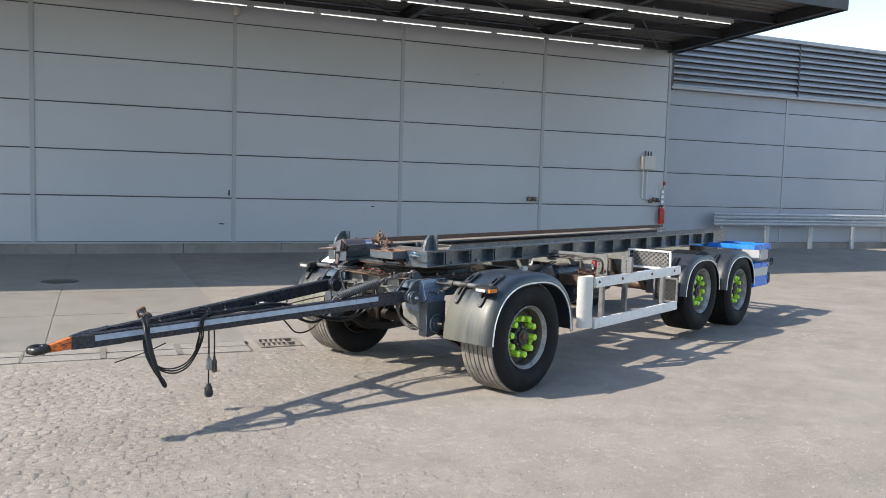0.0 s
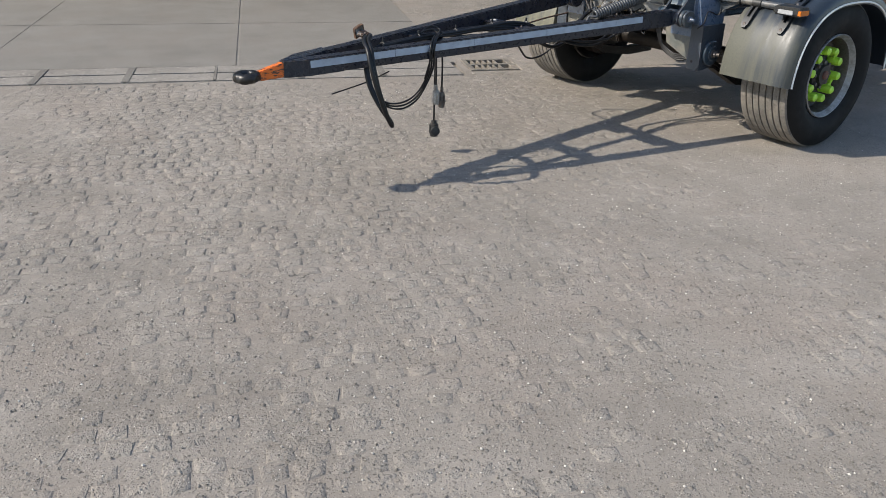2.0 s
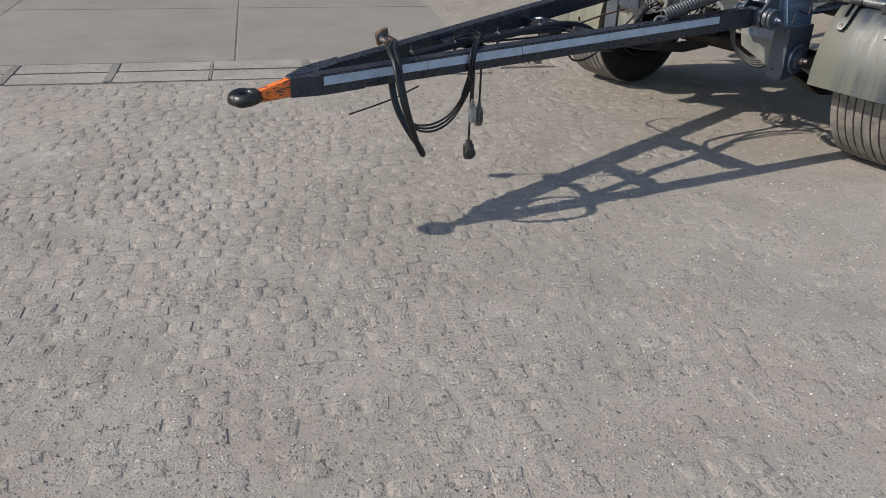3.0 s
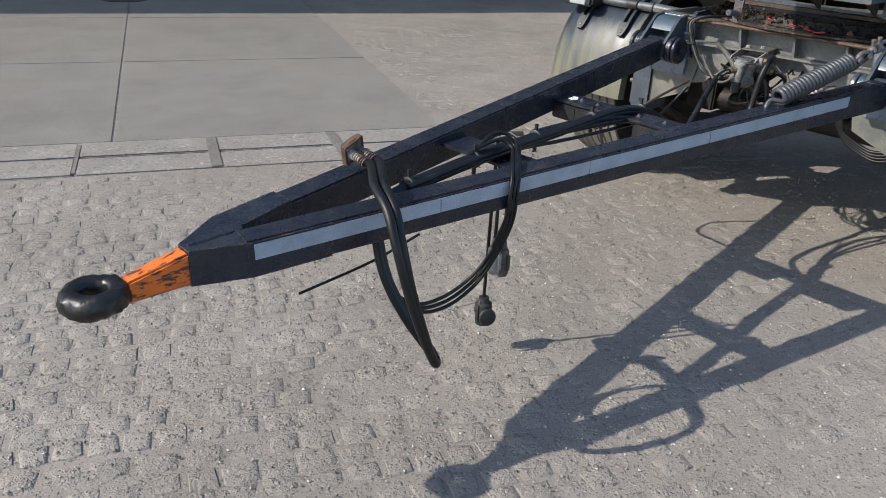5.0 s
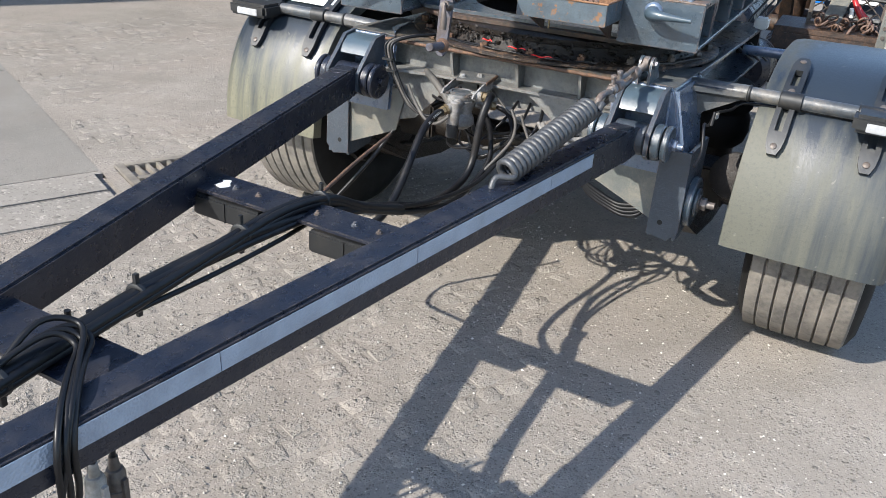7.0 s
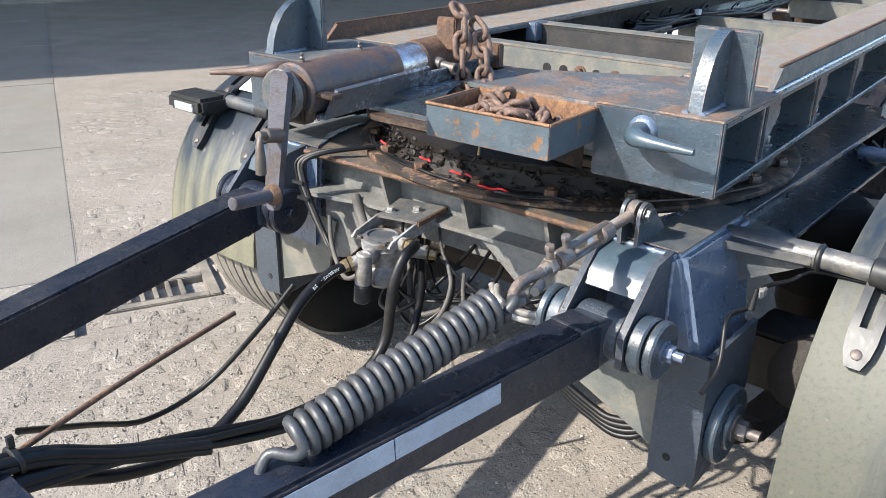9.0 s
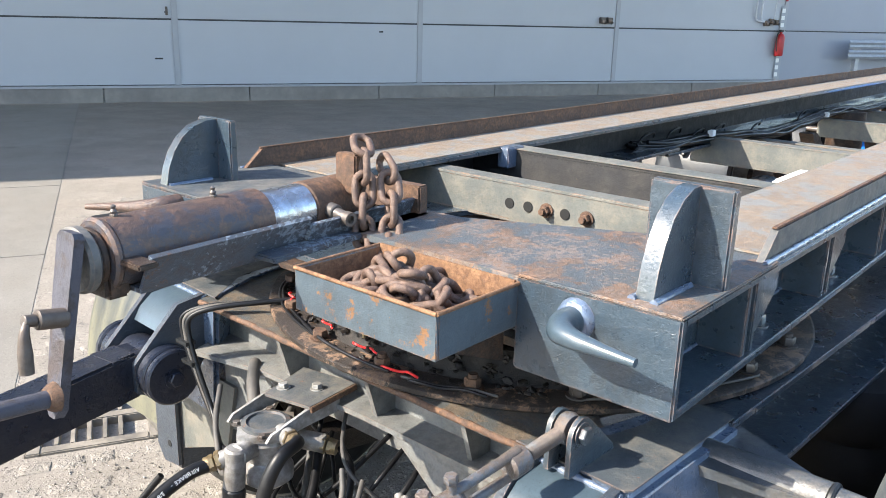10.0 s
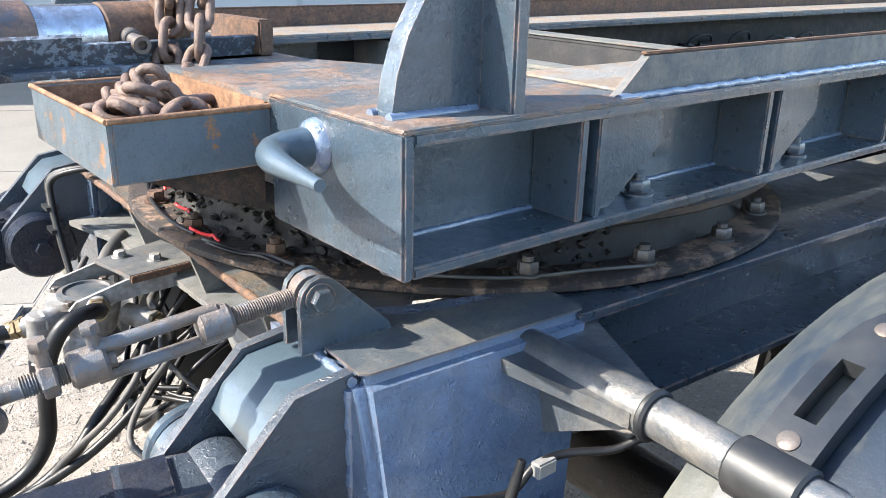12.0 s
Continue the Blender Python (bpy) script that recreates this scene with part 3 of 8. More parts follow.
def grid_sheet(bm, u0, u1, v0, v1, step, height):
    nu, nv = int((u1 - u0) / step), int((v1 - v0) / step)
    vs = []
    for i in range(nu + 1):
        row = []
        for j in range(nv + 1):
            u, v = u0 + (u1 - u0) * i / nu, v0 + (v1 - v0) * j / nv
            row.append(bm.verts.new(W @ Vector((u, v, height(u, v)))))
        vs.append(row)
    for i in range(nu):
        for j in range(nv):
            bm.faces.new([vs[i][j], vs[i + 1][j], vs[i + 1][j + 1], vs[i][j + 1]])


GU0, GU1, GV0, GV1 = -1.50, -1.02, -11.80, -11.32


def dust_height(u, v):
    """How high the packed dust stands between and over the setts."""
    n = noise.noise(Vector((u * 0.45, v * 0.45, 1.0))) + 0.5 * noise.noise(Vector((u * 1.6, v * 1.6, 4.0)))
    smooth_right = min(max((u - v * 0.35 - 2.4) / 2.4, 0.0), 1.0)
    if GU0 + 0.03 < u < GU1 - 0.03 and GV0 + 0.03 < v < GV1 - 0.03:
        return -0.25
    return -0.0056 + 0.0040 * n + 0.0045 * smooth_right + 0.0016 * noise.noise(Vector((u * 9, v * 9, 2)))


# ground: one sheet to the horizon, with a hole-free fine patch of dust lying on it
bm = nb()
R = 900.0
c0 = W @ Vector((0, -10, -0.03))
rings = [[bm.verts.new(c0)]]
for r in (30.0, 90.0, 300.0, R):
    rings.append([bm.verts.new(c0 + Vector((r * math.cos(a), r * math.sin(a), 0))) for a in (2 * math.pi * k / 48 for k in range(48))])
for k in range(48):
    bm.faces.new([rings[0][0], rings[1][k], rings[1][(k + 1) % 48]])
    for q in (1, 2, 3):
        bm.faces.new([rings[q][k], rings[q + 1][k], rings[q + 1][(k + 1) % 48], rings[q][(k + 1) % 48]])
solid("ground", bm, M_ASPHALT, "pale grey dusty yard surface reaching far off", "ground", kind="structure")

bm = nb()
grid_sheet(bm, -14, 24, -30, -11.95, 0.06, dust_height)
grid_sheet(bm, -1.58, 24, -11.95, -0.05, 0.075, lambda u, v: dust_height(u, v) + 0.003 * min(1.0, (v + 11.95) / 1.5))
solid("packed_dust", bm, M_DUST, "packed pale dust and grit between the paving setts", "dust", kind="stuff")

# concrete slabs in front of the hall
SLAB_U = [-14.9, -12.65, -10.4, -8.15, -5.95, -3.66, -1.58]
SLAB_V = [-11.37, -9.08, -6.8, -4.5, -2.25, -0.06]
slab_root = thing("pavement", W @ Vector((-6, -6, 0)), "pale square concrete slabs with dusty dark joints", "pavement", kind="structure")
rng = random.Random(4)
bm = nb()
box(bm, -15, -1.58, -11.4, -0.05, -0.06, -0.003, W)
part("joint_filler", bm, M_EDGE, slab_root)
for i in range(6):
    for j in range(5):
        bm = nb()
        g = 0.006
        box(bm, SLAB_U[i] + g, SLAB_U[i + 1] - g, SLAB_V[j] + g, SLAB_V[j + 1] - g, -0.05, rng.uniform(-0.0005, 0.001), W, 0.003)
        part("slab", bm, M_SLAB, slab_root)
# darker repair strip along one joint
bm = nb()
box(bm, -3.71, -3.675, -11.37, -0.1, -0.03, 0.0035, W, 0.001)
part("joint_strip", bm, M_SLAB, slab_root)

# slot drain along the slabs
drain = thing("line_drain", W @ Vector((-5, -11.66, 0)), "concrete slot drain with a narrow dark gap and cross bars", "drain", kind="structure")
BARS = [-15.0 + 0.745 * k - 0.02 for k in range(19)]
for k, u0 in enumerate(BARS[:-1]):
    u1 = BARS[k + 1]
    for v0, v1 in ((-11.96, -11.672), (-11.648, -11.375)):
        bm = nb()
        box(bm, u0 + 0.006, u1 - 0.006, v0, v1, -0.10, 0.004 + rng.uniform(-0.002, 0.002), W, 0.008)
        part("drain_edge", bm, M_EDGE, drain)
    if k % 3:
        bm = nb()
        box(bm, u0 - 0.03, u0 + 0.035, -11.95, -11.40, -0.02, 0.009, W, 0.003)
        part("drain_bar", bm, M_BAR, drain)
    else:
        bm = nb()
        box(bm, u0 - 0.012, u0 + 0.012, -11.93, -11.42, -0.02, 0.006, W, 0.003)
        part("joint_seal", bm, M_BAR, drain)

# gully grate
grate = thing("gully_grate", W @ Vector((-1.25, -11.56, 0)), "square cast iron gully grate with two rows of slots", "grate", kind="structure")
bm = nb()
box(bm, GU0, GU0 + 0.05, GV0, GV1, -0.06, 0.006, W, 0.004)
box(bm, GU1 - 0.05, GU1, GV0, GV1, -0.06, 0.006, W, 0.004)
for v in (GV0, -11.58, GV1 - 0.05):
    box(bm, GU0 + 0.05, GU1 - 0.05, v, v + 0.05, -0.06, 0.006, W, 0.004)
part("grate_frame", bm, M_IRON, grate)
for k in range(5):
    u = GU0 + 0.092 + k * 0.057
    bm = nb()
    box(bm, u, u + 0.019, GV0 + 0.05, -11.58, -0.05, 0.005, W, 0.003)
    box(bm, u, u + 0.019, -11.53, GV1 - 0.05, -0.05, 0.005, W, 0.003)
    part("grate_bar", bm, M_IRON, grate)
bm = nb()
box(bm, GU0 + 0.02, GU1 - 0.02, GV0 + 0.02, GV1 - 0.02, -0.11, -0.10, W)
part("gully_pit", bm, M_BLACK, grate)

# manhole, stains
bm = nb()
lathe(bm, [(0.30, 0.0), (0.30, 0.006), (0.27, 0.009), (0.0, 0.009)], W @ Vector((-3.73, -5.37, 0.0)), (0, 0, 1), 28)
solid("manhole_cover", bm, M_PLASTIC, "dark round manhole cover set in the slabs", "manhole", kind="structure")

# wall of panels
JU = [-17.9, -13.4, -8.95, -4.47, 0.0, 4.38, 8.70, 13.12]
ROWS_Z = [0.27, 1.355, 2.42, 3.485, 4.56, 5.63, 6.75]
hall = thing("wall_north", W @ Vector((0, 0.15, 0)), "long grey sandwich panel hall wall with dark joints", "wall", kind="structure")
bm = nb()
box(bm, JU[0], JU[-1], 0.03, 0.25, 0.2, 6.75, W)
part("wall_core", bm, M_JOINT, hall)
for i in range(len(JU) - 1):
    for j in range(6):
        bm = nb()
        g = 0.018
        box(bm, JU[i] + g, JU[i + 1] - g, 0.0, 0.06, ROWS_Z[j] + 0.014, ROWS_Z[j + 1] - 0.014, W, 0.008)
        part("panel", bm, M_WALL, hall)
for u in JU[1:]:
    bm = nb()
    box(bm, u - 0.05, u + 0.05, -0.022, 0.02, 0.27, 6.75, W, 0.006)
    part("joint_cover", bm, M_TRIM, hall)
plinth = thing("baseboard", W @ Vector((0, 0, 0)), "low stained concrete plinth along the hall wall", "plinth", kind="structure")
for i in range(13):
    u0 = -17.9 + i * 2.386
    bm = nb()
    box(bm, u0 + 0.006, u0 + 2.38, -0.035, 0.12, -0.05, 0.235, W, 0.01)
    part("plinth_block", bm, M_PLINTH, plinth)
bm = nb()
box(bm, JU[0], JU[-1], -0.06, 0.05, 0.235, 0.272, W, 0.004)
part("drip_rail", bm, M_TRIM, plinth)

# the hall's further part, set back, with a louvre band
far_wall = thing("wall_east", W @ Vector((20, 0.4, 0)), "grey panel wall of the neighbouring hall with a louvre band", "wall", kind="structure")
FU = [13.17, 18.1, 23.0, 27.9, 32.8, 37.7]
FZ = [0.2, 1.36, 2.40, 3.45, 4.51, 5.0]
bm = nb()
box(bm, 13.17, 37.7, 0.18, 0.5, 0.0, 6.9, W)
part("wall_core", bm, M_JOINT, far_wall)
for i in range(5):
    for j in range(5):
        bm = nb()
        box(bm, FU[i] + 0.014, FU[i + 1] - 0.014, 0.15, 0.22, FZ[j] + 0.012, FZ[j + 1] - 0.012, W, 0.008)
        part("panel", bm, M_WALL_EAST, far_wall)
for u in FU[1:-1]:
    bm = nb()
    box(bm, u - 0.035, u + 0.035, 0.13, 0.18, 0.2, 5.0, W, 0.005)
    part("joint_cover", bm, M_TRIM, far_wall)
bm = nb()
box(bm, 13.17, 37.7, 0.10, 0.4, -0.05, 0.2, W, 0.01)
part("plinth_block", bm, M_PLINTH, far_wall)
louvre = thing("louvre_band", W @ Vector((20, 0, 5)), "band of grey horizontal metal louvres under the roof edge", "louvre", kind="structure")
for k in range(9):
    z = 5.08 + k * 0.193
    bm = nb()
    prism(bm, [(-0.02, z), (-0.02, z + 0.05), (0.12, z + 0.165), (0.14, z + 0.165), (0.14, z + 0.10), (0.03, z)], 'x', 13.24, 37.7, W, 0.004)
    part("slat", bm, M_LOUVRE, louvre)
bm = nb()
box(bm, 13.24, 37.7, 0.12, 0.16, 5.0, 6.85, W)
part("louvre_back", bm, M_JOINT, louvre)
bm = nb()
box(bm, 13.18, 37.7, -0.05, 0.2, 6.80, 6.92, W, 0.01)
part("roof_flashing", bm, M_TRIM, louvre)
bm = nb()
box(bm, 13.18, 37.7, -0.05, 0.16, 4.99, 5.07, W, 0.01)
part("lower_flashing", bm, M_TRIM, louvre)
bm = nb()
box(bm, 13.17, 13.24, -0.04, 0.2, 4.95, 6.9, W, 0.004)
part("end_cap", bm, M_CANOPY, louvre)
for u in (18.35, 23.5, 28.6):
    bm = nb()
    box(bm, u, u + 0.05, -0.035, 0.02, 5.05, 6.8, W, 0.004)
    part("mullion", bm, M_CANOPY, louvre)
bm = nb()
box(bm, JU[0], JU[-1], 0.25, 14, -0.05, 6.7, W)
box(bm, 13.17, 37.7, 0.5, 14, -0.05, 6.85, W)
solid("hall_body", bm, M_TRIM, "plain grey bulk of the hall behind its wall", "building", kind="structure")

# canopy
canopy = thing("canopy", W @ Vector((0, -4, 6)), "dark steel canopy with ribbed soffit, beams and fluorescent lamps", "canopy")
CU0, CU1, CV, CZ = -13.5, 13.15, -6.35, 6.02
WC = W @ Matrix(((1, 0, 0, 0), (0, 1, 0, 0), (0, -0.03, 1, 0), (0, 0, 0, 1)))
bm = nb()
box(bm, CU0, CU1, CV, -0.03, CZ + 0.34, CZ + 0.42, WC)
part("roof_sheet", bm, M_CANOPY_SHEET, canopy)
for k in range(21):
    v = CV + 0.25 + k * 0.285
    bm = nb()
    prism(bm, [(v, CZ + 0.34), (v + 0.03, CZ + 0.30), (v + 0.11, CZ + 0.30), (v + 0.14, CZ + 0.34)], 'x', CU0 + 0.1, CU1 - 0.1, WC)
    part("soffit_rib", bm, M_CANOPY_SHEET, canopy)
for u in [CU0 + 0.12, -8.6, -4.3, 0.0, 4.3, 8.6, CU1 - 0.12]:
    bm = nb()
    box(bm, u - 0.08, u + 0.08, CV + 0.1, -0.05, CZ + 0.28, CZ + 0.30, WC)
    box(bm, u - 0.012, u + 0.012, CV + 0.1, -0.05, CZ + 0.04, CZ + 0.28, WC)
    box(bm, u - 0.08, u + 0.08, CV + 0.1, -0.05, CZ + 0.02, CZ + 0.04, WC)
    part("cross_beam", bm, M_CANOPY, canopy)
for v in (CV + 0.12, -4.3, -2.3, -0.25):
    bm = nb()
    box(bm, CU0, CU1, v - 0.06, v + 0.06, CZ + 0.05, CZ + 0.07, WC)
    box(bm, CU0, CU1, v - 0.01, v + 0.01, CZ + 0.07, CZ + 0.25, WC)
    part("purlin", bm, M_CANOPY, canopy)
for u0, u1 in ((4.3, 8.6), (8.6, 12.4), (0.0, 4.3), (-4.3, 0.0)):
    bm = nb()
    cyl(bm, (u0, -4.3, CZ + 0.06), (u1, -0.3, CZ + 0.06), 0.025, m=WC, seg=8)
    cyl(bm, (u1, -4.3, CZ + 0.10), (u0, -0.3, CZ + 0.10), 0.025, m=WC, seg=8)
    part("wind_brace", bm, M_CANOPY, canopy)
bm = nb()
box(bm, CU0 - 0.02, CU1 + 0.02, CV - 0.03, CV, CZ - 0.02, CZ + 0.50, WC, 0.006)
part("fascia", bm, M_CANOPY, canopy)
bm = nb()
box(bm, CU1, CU1 + 0.03, CV, -0.03, CZ - 0.02, CZ + 0.50, WC, 0.006)
part("end_fascia", bm, M_CANOPY, canopy)
bm = nb()
box(bm, CU0 - 0.03, CU0, CV, -0.03, CZ - 0.02, CZ + 0.50, WC, 0.006)
part("end_fascia", bm, M_CANOPY, canopy)


def lamp_row(v, z, u0, n, length):
    for k in range(n):
        u = u0 + k * (length + 0.06)
        lamp = thing("ceiling_light", WC @ Vector((u + length / 2, v, z)), "long grey fluorescent batten light hanging under the canopy, lit", "light", "canopy lights")
        bm = nb()
        box(bm, u - 0.027, u + length + 0.027, v - 0.045, v + 0.045, z, z + 0.10, WC, 0.008)
        part("housing", bm, M_TRIM, lamp)
        bm = nb()
        cyl(bm, (u + 0.06, v, z - 0.02), (u + length - 0.06, v, z - 0.02), 0.011, m=WC, seg=8)
        part("tube", bm, M_TUBE, lamp)
        bm = nb()
        cyl(bm, (u + length / 2, v, z + 0.09), (u + length / 2, v, CZ + 0.06), 0.012, m=WC, seg=6)
        part("hanger", bm, M_CONDUIT, lamp)


lamp_row(-0.75, CZ - 0.10, -11.0, 14, 1.55)
lamp_row(-4.4, CZ - 0.10, -11.0, 14, 1.55)
lamp_row(-2.5, CZ - 0.02, -11.0, 13, 1.55)

# wall fittings
cabinet = wall_root("electric_cabinet", "small beige electric cabinet fixed to the grey wall", "cabinet", 12.38, -0.03, 2.45)
bm = nb()
box(bm, 12.17, 12.60, -0.20, 0.0, 2.46, 2.88, W, 0.012)
part("case", bm, M_BOXGREY, cabinet)
bm = nb()
box(bm, 12.19, 12.58, -0.215, -0.20, 2.48, 2.86, W, 0.006)
part("door", bm, M_BOXGREY, cabinet)
for u in (12.28, 12.38, 12.48):
    bm = nb()
    cyl(bm, (u, -0.1, 2.88), (u, -0.1, 3.02), 0.02, m=W, seg=8)
    part("gland", bm, M_PLASTIC, cabinet)
pipes = wall_root("conduit_pipes", "two pale conduits running down the grey wall", "pipe", 12.4, -0.03, 1.6)
for u in (12.25, 12.40):
    bm = nb()
    hose(bm, [(u, -0.06, 2.46), (u, -0.06, 2.0), (u, -0.06, 1.68), (u + 0.05, -0.06, 1.58), (u + 0.25, -0.06, 1.55)], 0.018, m=W)
    part("conduit", bm, M_CONDUIT, pipes)
for u, z in ((12.55, 1.52), (12.68, 1.56), (12.82, 1.54)):
    bm = nb()
    box(bm, u - 0.045, u + 0.045, -0.12, -0.02, z - 0.06, z + 0.06, W, 0.01)
    cyl(bm, (u, -0.12, z - 0.01), (u, -0.16, z - 0.04), 0.03, m=W, seg=10)
    part("socket", bm, M_STEEL, pipes)
bm = nb()
for dx in (-0.1, 0.06):
    box(bm, 8.36 + dx, 8.48 + dx, -0.1, 0.0, 1.44, 1.56, W, 0.01)
    cyl(bm, (8.42 + dx, -0.1, 1.49), (8.42 + dx, -0.15, 1.45), 0.035, m=W, seg=10)
solid("wall_socket", bm, M_STEEL, "pair of grey industrial sockets on the wall", "socket")
ext = wall_root("fire_extinguisher", "red fire extinguisher hanging on the grey wall", "extinguisher", 12.95, -0.1, 0.79)
bm = nb()
lathe(bm, [(0.0, 0.0), (0.085, 0.0), (0.095, 0.03), (0.095, 0.40), (0.07, 0.46), (0.03, 0.49), (0.03, 0.53)], W @ Vector((12.96, -0.12, 0.82)), (0, 0, 1), 20)
part("cylinder", bm, M_RED, ext)
bm = nb()
box(bm, 12.91, 13.01, -0.16, -0.08, 1.34, 1.39, W, 0.01)
hose(bm, [(12.9, -0.14, 1.36), (12.83, -0.15, 1.25), (12.85, -0.15, 1.0), (12.86, -0.15, 0.92)], 0.014, m=W)
part("valve", bm, M_PLASTIC, ext)
sign = wall_root("safety_sign", "narrow grey strip of small white safety signs", "sign", 13.05, -0.03, 1.4)
bm = nb()
box(bm, 12.98, 13.10, -0.032, -0.024, 0.32, 1.9, W)
part("backing", bm, M_TRIM, sign)
for k in range(10):
    if k in (4, 5):
        continue
    bm = nb()
    box(bm, 12.995, 13.085, -0.037, -0.032, 0.36 + k * 0.155, 0.45 + k * 0.155, W)
    part("plate", bm, M_WHITE, sign)
bm = nb()
hose(bm, [(12.78, -0.05, 1.55), (12.82, -0.05, 2.05), (13.0, -0.05, 2.06)], 0.008, m=W)
solid("bell_wire", bm, M_CONDUIT, "thin wire looping on the grey wall", "wire")
bm = nb()
box(bm, 13.05, 13.11, -0.07, -0.02, 2.0, 2.12, W, 0.01)
solid("call_button", bm, M_RED, "small red and white call button on the wall", "button")
bm = nb()
lathe(bm, [(0.0, 0.0), (0.07, 0.0), (0.085, 0.05), (0.085, 0.16), (0.06, 0.2), (0, 0.2)], W @ Vector((0.0, -0.12, 5.80)), (0, 0, 1), 18)
box(bm, -0.03, 0.03, -0.05, -0.02, 5.86, 5.96, W)
solid("wall_camera", bm, M_BOXGREY, "small round dome camera on the wall joint", "camera")
for u, z, w in ((-0.29, 0.715, 0.13), (3.62, 1.205, 0.08), (-0.14, 1.47, 0.03), (6.6, 4.9, 0.03), (7.4, 4.75, 0.03)):
    bm = nb()
    box(bm, u - w / 2, u + w / 2, -0.012, 0.003, z - 0.012, z + 0.014, W, 0.004)
    solid("wall_scar", bm, M_PLASTIC, "small dark scar on the grey wall panel", "scar")
bm = nb()
box(bm, -0.14, -0.10, -0.03, 0.003, 1.42, 1.56, W, 0.006)
solid("wall_lock", bm, M_STEEL, "small dark metal lock on the panel", "lock")

# guard rail before the further wall
guard = wall_root("guard_rail", "galvanised double steel guard rail on posts", "guard rail", 19, -0.5)
for z in (0.99, 0.77):
    bm = nb()
    prism(bm, [(-0.22, z), (-0.26, z + 0.05), (-0.22, z + 0.10), (-0.26, z + 0.15), (-0.22, z + 0.20), (-0.205, z + 0.20), (-0.245, z + 0.15), (-0.205, z + 0.10), (-0.245, z + 0.05), (-0.205, z)], 'x', 14.95, 30, W)
    part("rail", bm, M_BARRIER, guard)
for k in range(8):
    u = 15.3 + k * 1.95
    bm = nb()
    box(bm, u - 0.06, u + 0.06, -0.20, -0.08, 0.0, 1.13, W, 0.006)
    part("post", bm, M_BARRIER, guard)

# ---------------------------------------------------------------- the trailer
# x runs to its rear, y to its far side. D: the steered front dolly, local x to the rear.
D = pose(0.60, 0.045, 0, 0, 0, -3.1)
trailer = thing("drawbar_trailer", (3.3, 0, 0), "dark slate container drawbar trailer, worn and rusty", "trailer")


SHIFT = [0.0]
DROP = [0.0]


def tp(name, bm, material, label="", parent=None, smooth=True):
    if SHIFT[0]:
        bmesh.ops.translate(bm, vec=(0, SHIFT[0], DROP[0]), verts=bm.verts)
    return part(name, bm, material, parent or trailer, label, smooth)


def bolt(parent, p, d, r=0.016, h=0.014, m=I4, material=None, stud=0.012, name="bolt"):
    bm = nb()
    d = Vector(d).normalized()
    p = Vector(p)
    lathe(bm, [(r * 1.35, 0), (r * 1.35, h * 0.18)], p, d, 14, m)
    nut(bm, p + d * h * 0.18, d, r, h, m)
    if stud:
        cyl(bm, p + d * h, p + d * (h + stud), r * 0.55, seg=10, m=m)
    return tp(name, bm, material or M_STEEL, parent=parent)


